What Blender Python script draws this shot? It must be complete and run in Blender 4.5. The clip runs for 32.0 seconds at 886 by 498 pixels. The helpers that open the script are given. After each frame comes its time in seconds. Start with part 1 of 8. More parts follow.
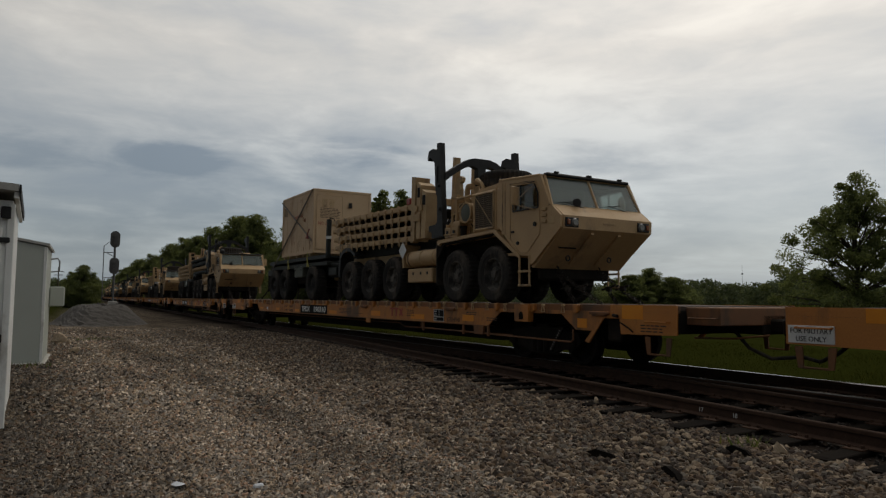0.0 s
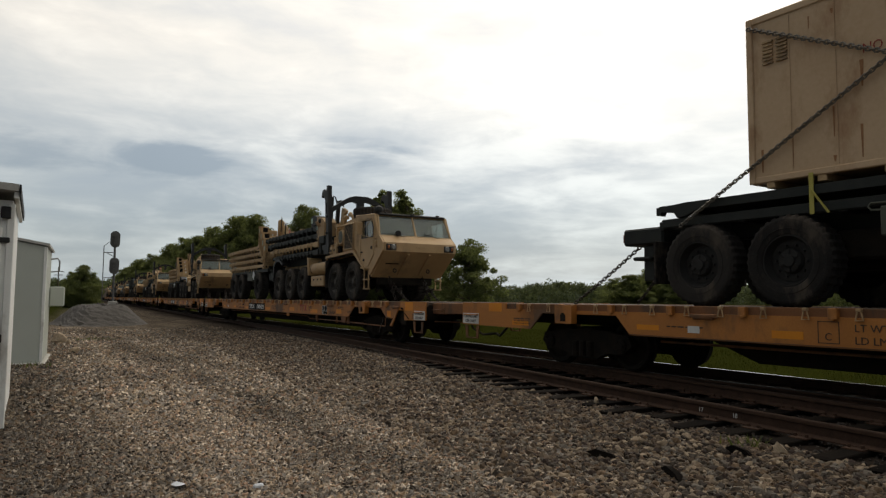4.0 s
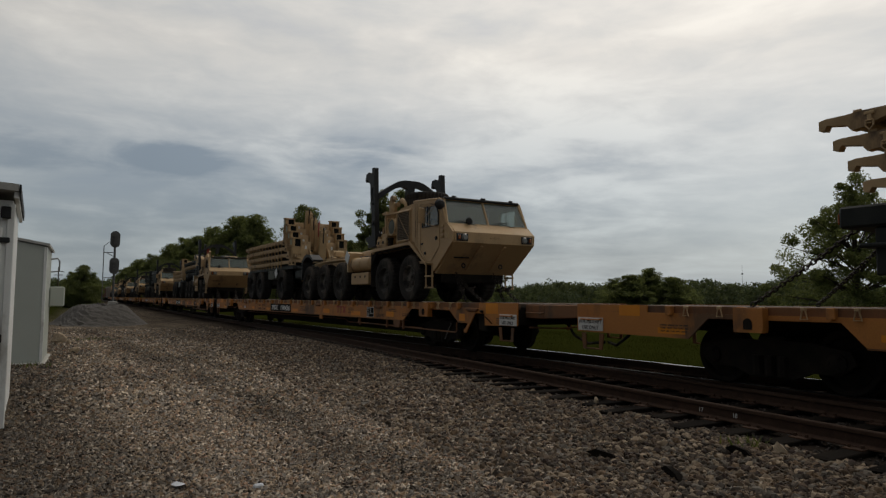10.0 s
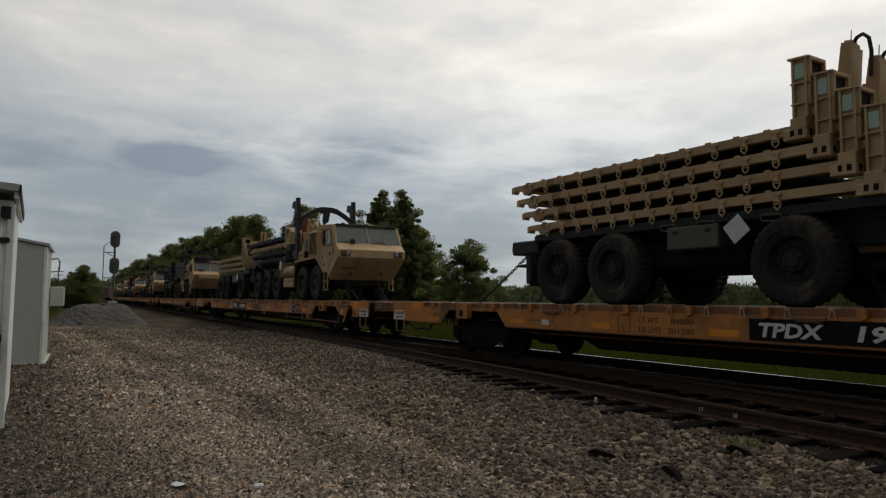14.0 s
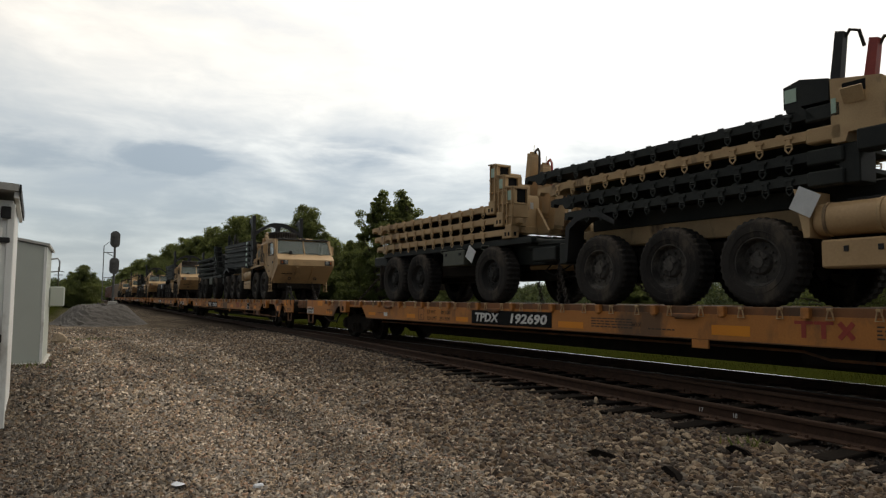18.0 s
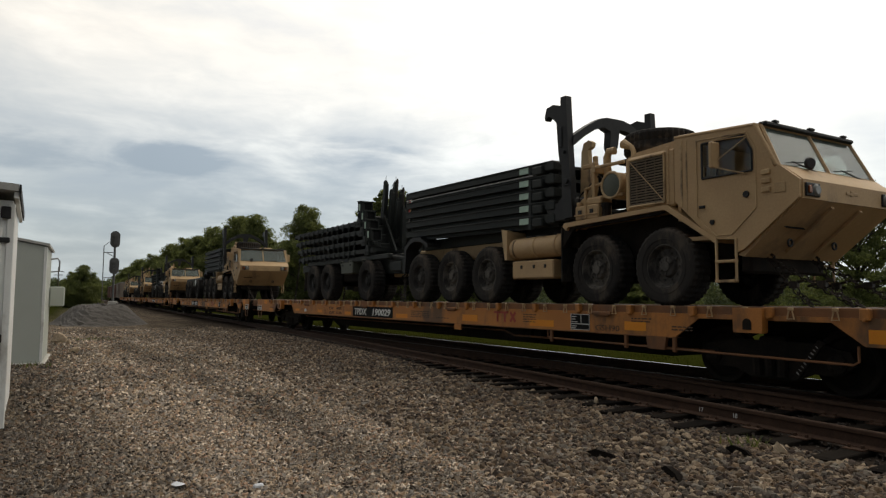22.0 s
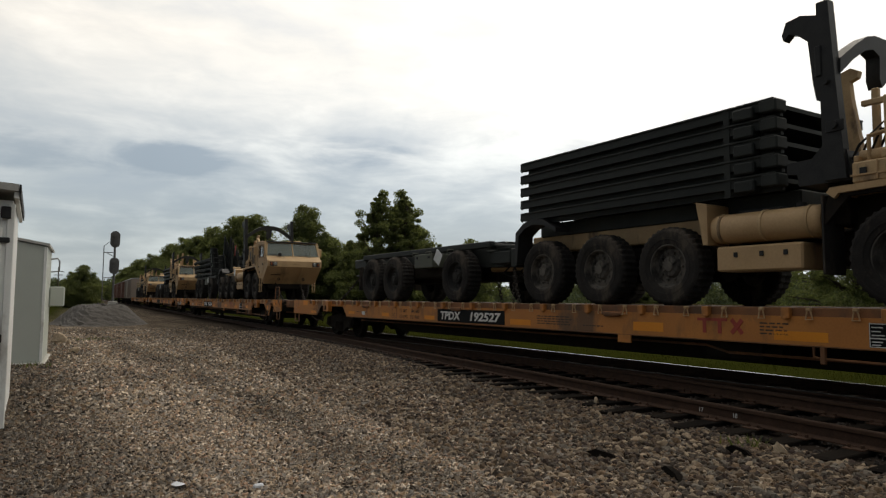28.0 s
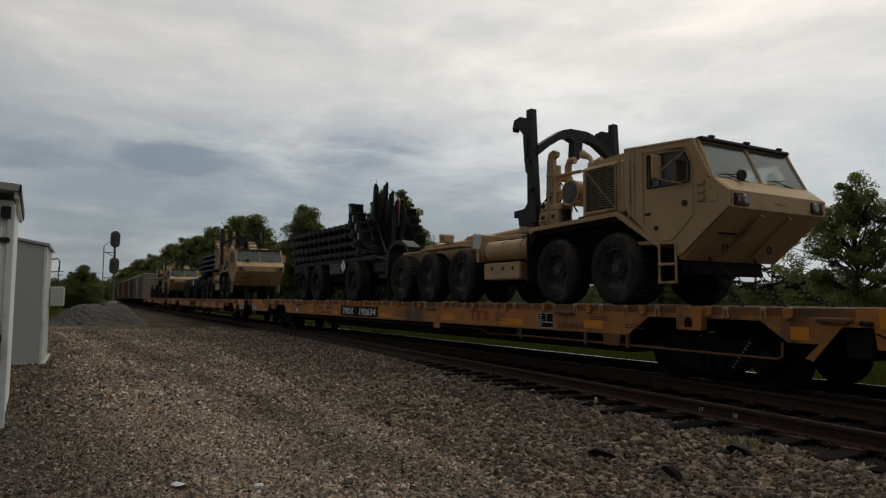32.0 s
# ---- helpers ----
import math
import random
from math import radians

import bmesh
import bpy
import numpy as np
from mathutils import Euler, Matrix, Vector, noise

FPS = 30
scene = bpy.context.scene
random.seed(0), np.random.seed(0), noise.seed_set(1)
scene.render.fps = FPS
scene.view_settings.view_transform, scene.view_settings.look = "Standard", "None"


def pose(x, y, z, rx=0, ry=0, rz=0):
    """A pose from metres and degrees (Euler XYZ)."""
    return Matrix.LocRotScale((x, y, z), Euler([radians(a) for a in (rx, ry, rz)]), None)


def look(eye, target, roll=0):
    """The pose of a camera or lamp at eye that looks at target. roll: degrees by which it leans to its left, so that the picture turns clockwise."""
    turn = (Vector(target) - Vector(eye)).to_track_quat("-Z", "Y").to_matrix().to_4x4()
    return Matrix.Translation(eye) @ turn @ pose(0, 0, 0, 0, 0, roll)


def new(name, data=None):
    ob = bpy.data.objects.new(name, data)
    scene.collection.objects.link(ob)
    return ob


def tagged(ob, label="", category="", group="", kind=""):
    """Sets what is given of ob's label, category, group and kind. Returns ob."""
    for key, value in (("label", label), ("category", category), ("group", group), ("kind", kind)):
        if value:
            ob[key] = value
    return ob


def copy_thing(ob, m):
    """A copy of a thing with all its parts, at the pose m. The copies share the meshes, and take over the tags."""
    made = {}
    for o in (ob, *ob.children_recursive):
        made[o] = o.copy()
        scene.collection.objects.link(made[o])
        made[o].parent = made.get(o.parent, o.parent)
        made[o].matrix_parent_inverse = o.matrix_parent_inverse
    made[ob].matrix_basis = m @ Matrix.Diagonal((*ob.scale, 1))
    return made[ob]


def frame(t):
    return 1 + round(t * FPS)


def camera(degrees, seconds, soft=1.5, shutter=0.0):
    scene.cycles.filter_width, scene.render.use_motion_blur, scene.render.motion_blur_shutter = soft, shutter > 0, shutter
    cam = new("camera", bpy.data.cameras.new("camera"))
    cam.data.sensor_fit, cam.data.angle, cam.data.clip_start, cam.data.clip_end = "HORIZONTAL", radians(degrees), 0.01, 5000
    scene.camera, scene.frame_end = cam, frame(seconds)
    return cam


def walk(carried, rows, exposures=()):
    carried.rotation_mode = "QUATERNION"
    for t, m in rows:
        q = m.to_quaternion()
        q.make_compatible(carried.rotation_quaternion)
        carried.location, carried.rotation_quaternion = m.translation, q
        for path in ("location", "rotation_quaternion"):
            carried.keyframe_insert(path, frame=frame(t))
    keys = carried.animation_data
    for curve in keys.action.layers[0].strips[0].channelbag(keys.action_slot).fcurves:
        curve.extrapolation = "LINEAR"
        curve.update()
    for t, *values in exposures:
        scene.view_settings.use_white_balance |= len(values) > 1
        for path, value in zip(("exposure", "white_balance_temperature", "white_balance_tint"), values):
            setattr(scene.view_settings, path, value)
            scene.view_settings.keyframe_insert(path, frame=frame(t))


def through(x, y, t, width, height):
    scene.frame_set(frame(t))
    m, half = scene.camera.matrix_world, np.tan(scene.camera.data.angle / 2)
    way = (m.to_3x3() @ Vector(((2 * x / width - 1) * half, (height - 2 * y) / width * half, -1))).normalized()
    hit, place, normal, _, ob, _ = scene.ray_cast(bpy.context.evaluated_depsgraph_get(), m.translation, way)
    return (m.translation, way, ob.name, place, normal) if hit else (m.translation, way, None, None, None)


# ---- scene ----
# ---- camera ----
EYE = Vector((0.0, 0.0, 1.5))
YAW, TILT = 0.56267, 0.07361
cam = camera(66.09, 32.0, soft=1.3, shutter=0.0)
AIM = EYE + Vector((math.cos(YAW) * math.cos(TILT), -math.sin(YAW) * math.cos(TILT), math.sin(TILT)))
CAMERA_POSE = look(EYE, AIM, 0.42)
walk(cam, [(0.0, CAMERA_POSE), (32.0, CAMERA_POSE)],
     exposures=[(t, e + 0.22, 6900 if e < -0.4 else 7150, 10) for t, e in (
         (0.0, -0.68), (1.0, -0.06), (2.0, -0.04), (3.0, 0.00), (4.4, -0.10), (6.0, -0.58), (7.0, 0.23), (8.0, -0.04), (9.0, -0.06), (10.0, -0.65),
         (11.0, -0.69), (12.0, -0.52), (13.0, -0.50), (14.0, -0.49), (17.0, 0.15), (18.0, 0.12), (19.0, -0.17), (20.0, -0.46), (21.0, -0.68),
         (22.0, 0.08), (23.0, 0.48), (24.0, -0.09), (25.0, -0.36), (28.0, 0.04), (29.0, -0.59), (30.0, -0.55), (31.0, -0.60), (32.0, -0.60))])

# ---- light ----
world = bpy.data.worlds.new("overcast_sky")
scene.world = world
world.use_nodes = True


def build_world():
    nt = world.node_tree
    nt.nodes.clear()
    add = nt.nodes.new
    out = add("ShaderNodeOutputWorld")
    bg = add("ShaderNodeBackground")
    sky = add("ShaderNodeTexSky")
    sky.sky_type = "NISHITA"
    sky.sun_disc = False
    sky.sun_elevation, sky.sun_rotation = radians(53), radians(150)
    sky.air_density, sky.dust_density = 1.0, 3.0
    tc = add("ShaderNodeTexCoord")
    sep = add("ShaderNodeSeparateXYZ")
    nt.links.new(tc.outputs["Generated"], sep.inputs[0])
    def calc(op, a, b=None, c=None):
        n = add("ShaderNodeMath"); n.operation = op
        for k, v in enumerate((a, b, c)):
            if v is None:
                continue
            if isinstance(v, (int, float)):
                n.inputs[k].default_value = v
            else:
                nt.links.new(v, n.inputs[k])
        return n.outputs[0]

    def ease(value, lo, hi, to_lo, to_hi):
        n = add("ShaderNodeMapRange")
        n.interpolation_type = "SMOOTHSTEP"
        for k, v in (("From Min", lo), ("From Max", hi), ("To Min", to_lo), ("To Max", to_hi)):
            n.inputs[k].default_value = v
        nt.links.new(value, n.inputs["Value"])
        return n.outputs[0]

    def billows(scale, detail, rough, distort, x, y, z):
        com = add("ShaderNodeCombineXYZ")
        for k, v in enumerate((x, y, z)):
            if isinstance(v, (int, float)):
                com.inputs[k].default_value = v
            else:
                nt.links.new(v, com.inputs[k])
        n = add("ShaderNodeTexNoise")
        n.inputs["Scale"].default_value, n.inputs["Detail"].default_value = scale, detail
        n.inputs["Roughness"].default_value, n.inputs["Distortion"].default_value = rough, distort
        nt.links.new(com.outputs[0], n.inputs["Vector"])
        return n.outputs["Fac"]

    high = calc("MAXIMUM", sep.outputs["Z"], 0.0)
    way = calc("ARCTAN2", calc("MULTIPLY", sep.outputs["Y"], -1.0), sep.outputs["X"])
    # flattened billows, long and low towards the horizon
    tall = calc("POWER", high, 0.72)
    broad = billows(2.6, 6.0, 0.50, 0.5, calc("MULTIPLY", sep.outputs["X"], 0.9), calc("MULTIPLY", sep.outputs["Y"], 0.9), calc("MULTIPLY", tall, 1.9))
    fine = billows(7.0, 7.0, 0.56, 0.3, sep.outputs["X"], sep.outputs["Y"], calc("MULTIPLY", tall, 3.4))
    cloud = calc("ADD", calc("MULTIPLY", broad, 0.58), calc("MULTIPLY", fine, 0.42))
    ramp = add("ShaderNodeValToRGB")
    e = ramp.color_ramp.elements
    e[0].position, e[0].color = 0.36, (0.65, 0.68, 0.72, 1)
    e[1].position, e[1].color = 0.62, (1.05, 1.04, 1.01, 1)
    m = e.new(0.44); m.color = (0.755, 0.77, 0.775, 1)
    m = e.new(0.52); m.color = (0.875, 0.87, 0.855, 1)
    nt.links.new(cloud, ramp.inputs[0])
    # a blue-grey bank lies low over the line, with three darker clouds before it
    bank = calc("MULTIPLY", calc("MULTIPLY", ease(high, 0.30, 0.19, 0.0, 1.0), ease(high, 0.0, 0.10, 0.5, 1.0)), calc("MULTIPLY", ease(way, 1.02, 0.74, 0.12, 1.0), ease(way, -0.1, 0.30, 0.45, 1.0)))
    shade = calc("MULTIPLY", bank, ease(cloud, 0.62, 0.40, 0.22, BANK_DEPTH))
    for a0, h0, aw, hw in ((0.165, 0.184, 0.085, 0.024), (0.012, 0.186, 0.075, 0.026), (0.430, 0.208, 0.075, 0.018)):
        da = calc("DIVIDE", calc("SUBTRACT", way, a0), aw)
        dh = calc("DIVIDE", calc("SUBTRACT", high, h0), hw)
        far = calc("ADD", calc("ADD", calc("MULTIPLY", da, da), calc("MULTIPLY", dh, dh)), calc("MULTIPLY", calc("SUBTRACT", fine, 0.5), 5.0))
        shade = calc("ADD", shade, ease(far, 1.5, 0.0, 0.0, 0.34))
    bankcol = add("ShaderNodeMix"); bankcol.data_type = "RGBA"
    nt.links.new(shade, bankcol.inputs[0]); nt.links.new(ramp.outputs["Color"], bankcol.inputs[6]); bankcol.inputs[7].default_value = (0.30, 0.36, 0.43, 1)
    # an overcast sky: brighter overhead than at the horizon, and on the sun's side
    dot = add("ShaderNodeVectorMath"); dot.operation = "DOT_PRODUCT"
    dot.inputs[1].default_value = SUN_SIDE
    nt.links.new(tc.outputs["Generated"], dot.inputs[0])
    side = ease(dot.outputs["Value"], -0.7, 1.0, 0.13, 1.0)
    glare = ease(dot.outputs["Value"], 0.72, 1.0, 0.98, 1.02)
    rise = add("ShaderNodeMapRange")
    rise.inputs["To Min"].default_value, rise.inputs["To Max"].default_value = HORIZON_SKY, ZENITH_SKY
    nt.links.new(high, rise.inputs["Value"])
    strength = calc("MULTIPLY", calc("MULTIPLY", side, glare), rise.outputs[0])
    hue = add("ShaderNodeValToRGB")
    h = hue.color_ramp.elements
    h[0].position, h[0].color = 0.03, (0.69, 0.845, 1.0, 1)
    h[1].position, h[1].color = 0.34, (1.0, 0.985, 0.945, 1)
    nt.links.new(high, hue.inputs[0])
    tint = add("ShaderNodeVectorMath"); tint.operation = "MULTIPLY"
    nt.links.new(bankcol.outputs[2], tint.inputs[0]); nt.links.new(hue.outputs["Color"], tint.inputs[1])
    lit = add("ShaderNodeVectorMath"); lit.operation = "SCALE"
    nt.links.new(tint.outputs[0], lit.inputs[0]); nt.links.new(strength, lit.inputs["Scale"])
    bg2 = add("ShaderNodeBackground")
    bg.inputs["Strength"].default_value = 0.03
    bg2.inputs["Strength"].default_value = CLOUD_STRENGTH
    nt.links.new(sky.outputs[0], bg.inputs["Color"])
    nt.links.new(lit.outputs[0], bg2.inputs["Color"])
    both = add("ShaderNodeAddShader")
    nt.links.new(bg.outputs[0], both.inputs[0]); nt.links.new(bg2.outputs[0], both.inputs[1])
    nt.links.new(both.outputs[0], out.inputs["Surface"])


# the sun stands behind the clouds, over the train and ahead of it
SUN_WAY = Vector((0.30, -0.52, 0.80)).normalized()
SUN_SIDE = Vector((0.46, -0.87, 0.20)).normalized()
HORIZON_SKY, ZENITH_SKY = 0.78, 1.80
BANK_DEPTH = 0.80
CLOUD_STRENGTH = 0.815
build_world()
sun = new("sun", bpy.data.lights.new("sun", "SUN"))
sun.data.energy, sun.data.angle, sun.data.color = 0.35, radians(30), (1.0, 0.96, 0.9)
sun.matrix_world = look(SUN_WAY * 50, (0, 0, 0))

# ---- materials ----


def material(name, low, high, rough=0.7, metal=0.0, scale=6.0, bump=0.15, fine=60.0, stain=None, stain_at=0.62, random_by=0.0, spec=0.5):
    """Two colours mixed by noise at two scales, with relief; stain: a third colour in patches."""
    m = bpy.data.materials.new(name)
    m.use_nodes = True
    nt = m.node_tree
    bsdf = nt.nodes["Principled BSDF"]
    add, link = nt.nodes.new, nt.links.new
    tc = add("ShaderNodeTexCoord")
    n1 = add("ShaderNodeTexNoise"); n1.inputs["Scale"].default_value = scale; n1.inputs["Detail"].default_value = 5
    n2 = add("ShaderNodeTexNoise"); n2.inputs["Scale"].default_value = fine; n2.inputs["Detail"].default_value = 3
    link(tc.outputs["Object"], n1.inputs["Vector"]); link(tc.outputs["Object"], n2.inputs["Vector"])
    mix = add("ShaderNodeMix"); mix.inputs[0].default_value = 0.4
    link(n1.outputs["Fac"], mix.inputs[2]); link(n2.outputs["Fac"], mix.inputs[3])
    fac = mix.outputs[0]
    if random_by:
        info = add("ShaderNodeObjectInfo")
        mr = add("ShaderNodeMath"); mr.operation = "MULTIPLY_ADD"
        mr.inputs[1].default_value = random_by
        link(info.outputs["Random"], mr.inputs[0]); link(fac, mr.inputs[2])
        sub = add("ShaderNodeMath"); sub.operation = "SUBTRACT"; sub.inputs[1].default_value = random_by / 2
        link(mr.outputs[0], sub.inputs[0])
        fac = sub.outputs[0]
    ramp = add("ShaderNodeValToRGB")
    e = ramp.color_ramp.elements
    e[0].position, e[0].color = 0.36, (*low, 1)
    e[1].position, e[1].color = 0.64, (*high, 1)
    link(fac, ramp.inputs[0])
    colour = ramp.outputs["Color"]
    if stain:
        n3 = add("ShaderNodeTexNoise"); n3.inputs["Scale"].default_value = scale * 0.6; n3.inputs["Detail"].default_value = 8
        n3.inputs["Roughness"].default_value = 0.65
        mp = add("ShaderNodeMapping"); mp.inputs["Location"].default_value = (7.3, 2.1, 4.4)
        mp.inputs["Scale"].default_value = (1.0, 1.0, 0.45)
        link(tc.outputs["Object"], mp.inputs["Vector"]); link(mp.outputs[0], n3.inputs["Vector"])
        r3 = add("ShaderNodeMapRange")
        r3.inputs["From Min"].default_value, r3.inputs["From Max"].default_value = stain_at - 0.05, stain_at + 0.06
        link(n3.outputs["Fac"], r3.inputs["Value"])
        mc = add("ShaderNodeMix"); mc.data_type = "RGBA"
        link(r3.outputs[0], mc.inputs[0]); link(colour, mc.inputs[6]); mc.inputs[7].default_value = (*stain, 1)
        colour = mc.outputs[2]
    link(colour, bsdf.inputs["Base Color"])
    rr = add("ShaderNodeMapRange")
    rr.inputs["To Min"].default_value, rr.inputs["To Max"].default_value = max(0.05, rough - 0.12), min(1.0, rough + 0.12)
    link(n1.outputs["Fac"], rr.inputs["Value"]); link(rr.outputs[0], bsdf.inputs["Roughness"])
    bsdf.inputs["Metallic"].default_value = metal
    bsdf.inputs["Specular IOR Level"].default_value = spec
    if bump:
        b = add("ShaderNodeBump"); b.inputs["Strength"].default_value = bump; b.inputs["Distance"].default_value = 0.01
        link(mix.outputs[0], b.inputs["Height"]); link(b.outputs[0], bsdf.inputs["Normal"])
    return m


def streak_factor(nt, tc, other):
    """Trodden earth, pale wheel lanes and a dark rut run along the yard; times another factor."""
    add, link = nt.nodes.new, nt.links.new
    mp = add("ShaderNodeMapping")
    mp.inputs["Rotation"].default_value = (0, 0, 0.16)
    mp.inputs["Scale"].default_value = (0.22, 0.85, 0.4)
    link(tc.outputs["Object"], mp.inputs["Vector"])
    n = add("ShaderNodeTexNoise"); n.inputs["Scale"].default_value = 1.0; n.inputs["Detail"].default_value = 7
    n.inputs["Roughness"].default_value = 0.62
    link(mp.outputs[0], n.inputs["Vector"])
    r = add("ShaderNodeMapRange")
    r.inputs["From Min"].default_value, r.inputs["From Max"].default_value = 0.32, 0.68
    r.inputs["To Min"].default_value, r.inputs["To Max"].default_value = 0.80, 1.50
    link(n.outputs["Fac"], r.inputs["Value"])
    # lanes across the yard, their edges broken by the noise
    sep = add("ShaderNodeSeparateXYZ"); link(tc.outputs["Object"], sep.inputs[0])
    wob = add("ShaderNodeMath"); wob.operation = "MULTIPLY_ADD"; wob.inputs[1].default_value = 1.6
    link(n.outputs["Fac"], wob.inputs[0]); link(sep.outputs["Y"], wob.inputs[2])
    pos = add("ShaderNodeMapRange")
    pos.inputs["From Min"].default_value, pos.inputs["From Max"].default_value = -5.2, 1.8
    link(wob.outputs[0], pos.inputs["Value"])
    lane = add("ShaderNodeValToRGB")
    e = lane.color_ramp.elements
    e[0].position, e[0].color = 0.0, (0.72, 0.68, 0.64, 1)
    e[1].position, e[1].color = 1.0, (0.38, 0.365, 0.35, 1)
    for p, v in ((0.12, 0.92), (0.24, 1.02), (0.36, 1.06), (0.40, 0.90), (0.436, 0.66), (0.475, 0.92), (0.545, 1.22), (0.65, 1.06), (0.75, 0.66), (0.84, 0.46)):
        k = e.new(p); k.color = (v, v, v, 1)
    link(pos.outputs[0], lane.inputs[0])
    m = add("ShaderNodeMath"); m.operation = "MULTIPLY"
    link(other, m.inputs[0]); link(r.outputs[0], m.inputs[1])
    m2 = add("ShaderNodeMath"); m2.operation = "MULTIPLY"
    link(m.outputs[0], m2.inputs[0]); link(lane.outputs["Color"], m2.inputs[1])
    return m2.outputs[0]


def island_material(name, colours, rough=0.85, bump=0.2, spec=0.3, through=0.0, streaks=False):
    """Each loose piece of one mesh takes its own colour from the list."""
    m = bpy.data.materials.new(name)
    m.use_nodes = True
    nt = m.node_tree
    bsdf = nt.nodes["Principled BSDF"]
    add, link = nt.nodes.new, nt.links.new
    geo = add("ShaderNodeNewGeometry")
    ramp = add("ShaderNodeValToRGB")
    e = ramp.color_ramp.elements
    n = len(colours)
    ramp.color_ramp.interpolation = "CONSTANT"
    e[0].position, e[0].color = 0.0, (*colours[0], 1)
    e[1].position, e[1].color = (n - 1) / n, (*colours[-1], 1)
    for i, c in enumerate(colours[1:-1], 1):
        k = e.new(i / n); k.color = (*c, 1)
    link(geo.outputs["Random Per Island"], ramp.inputs[0])
    tc = add("ShaderNodeTexCoord")
    noi = add("ShaderNodeTexNoise"); noi.inputs["Scale"].default_value = 0.35; noi.inputs["Detail"].default_value = 4
    link(tc.outputs["Object"], noi.inputs["Vector"])
    r = add("ShaderNodeMapRange"); r.inputs["To Min"].default_value, r.inputs["To Max"].default_value = 0.65, 1.35
    link(noi.outputs["Fac"], r.inputs["Value"])
    sc = add("ShaderNodeVectorMath"); sc.operation = "SCALE"
    link(ramp.outputs["Color"], sc.inputs[0])
    if streaks:
        link(streak_factor(nt, tc, r.outputs[0]), sc.inputs["Scale"])
    else:
        link(r.outputs[0], sc.inputs["Scale"])
    link(sc.outputs[0], bsdf.inputs["Base Color"])
    bsdf.inputs["Roughness"].default_value = rough
    bsdf.inputs["Specular IOR Level"].default_value = spec
    if through:
        lift = add("ShaderNodeVectorMath"); lift.operation = "MULTIPLY"; lift.inputs[1].default_value = (2.1, 1.9, 1.3)
        link(sc.outputs[0], lift.inputs[0])
        tr = add("ShaderNodeBsdfTranslucent"); link(lift.outputs[0], tr.inputs["Color"])
        mx = add("ShaderNodeMixShader"); mx.inputs[0].default_value = through
        out = nt.nodes["Material Output"]
        link(bsdf.outputs[0], mx.inputs[1]); link(tr.outputs[0], mx.inputs[2]); link(mx.outputs[0], out.inputs["Surface"])
    return m


def glass(name, tint=(0.9, 0.95, 0.93)):
    m = bpy.data.materials.new(name)
    m.use_nodes = True
    b = m.node_tree.nodes["Principled BSDF"]
    b.inputs["Base Color"].default_value = (*tint, 1)
    b.inputs["Transmission Weight"].default_value = 1.0
    b.inputs["Roughness"].default_value = 0.02
    b.inputs["IOR"].default_value = 1.45
    return m


TAN = material("sand_paint", (0.42, 0.270, 0.130), (0.51, 0.340, 0.175), 0.58, scale=1.6, fine=30, bump=0.08, stain=(0.24, 0.17, 0.10), stain_at=0.64)
TAN_WORN = material("worn_sand_paint", (0.39, 0.256, 0.126), (0.53, 0.368, 0.196), 0.66, scale=3.0, bump=0.12, stain=(0.13, 0.085, 0.05), stain_at=0.6, random_by=0.25)
TAN_PANEL = material("container_paint", (0.56, 0.385, 0.225), (0.63, 0.455, 0.285), 0.6, scale=0.9, fine=20, bump=0.05, stain=(0.34, 0.17, 0.075), stain_at=0.635)
DARK_GREEN = material("dark_green_paint", (0.016, 0.019, 0.018), (0.031, 0.035, 0.032), 0.6, scale=3, bump=0.1, stain=(0.03, 0.028, 0.022), stain_at=0.66, random_by=0.2, spec=0.22)
OLIVE = material("olive_paint", (0.055, 0.062, 0.045), (0.085, 0.092, 0.068), 0.6, scale=4, bump=0.08)
BLACK_STEEL = material("black_steel", (0.014, 0.015, 0.016), (0.030, 0.030, 0.030), 0.55, scale=6, bump=0.1, stain=(0.03, 0.022, 0.016), stain_at=0.68, spec=0.25)
UNDER = material("grimy_underframe", (0.011, 0.0095, 0.008), (0.027, 0.021, 0.016), 0.85, scale=5, bump=0.2, spec=0.15)
RUBBER = material("tyre_rubber", (0.016, 0.015, 0.0145), (0.036, 0.033, 0.030), 0.9, scale=4, bump=0.15, stain=(0.080, 0.066, 0.053), stain_at=0.56, random_by=0.3, spec=0.2)
RIM = material("dark_wheel_rim", (0.013, 0.013, 0.0125), (0.028, 0.027, 0.025), 0.7, scale=7, bump=0.1, spec=0.3)
RIM_DUSTY = material("dusty_wheel_rim", (0.062, 0.058, 0.053), (0.130, 0.118, 0.102), 0.8, scale=6, bump=0.15, stain=(0.026, 0.024, 0.022), stain_at=0.55, random_by=0.45, spec=0.25)
GRILLE_BAR = material("dusty_grille_bar", (0.115, 0.085, 0.055), (0.20, 0.15, 0.10), 0.75, scale=6, bump=0.05)
YELLOW = material("railcar_yellow", (0.42, 0.155, 0.030), (0.53, 0.208, 0.042), 0.62, scale=1.3, fine=40, bump=0.08, stain=(0.15, 0.075, 0.032), stain_at=0.56, random_by=0.0)
BROWN_YELLOW = material("brown_railcar_yellow", (0.16, 0.068, 0.026), (0.24, 0.10, 0.036), 0.75, scale=2.0, bump=0.12, stain=(0.10, 0.055, 0.03), stain_at=0.55)
ORANGE = material("fresh_orange_patch", (0.70, 0.235, 0.007), (0.78, 0.285, 0.009), 0.55, scale=2, bump=0.05)
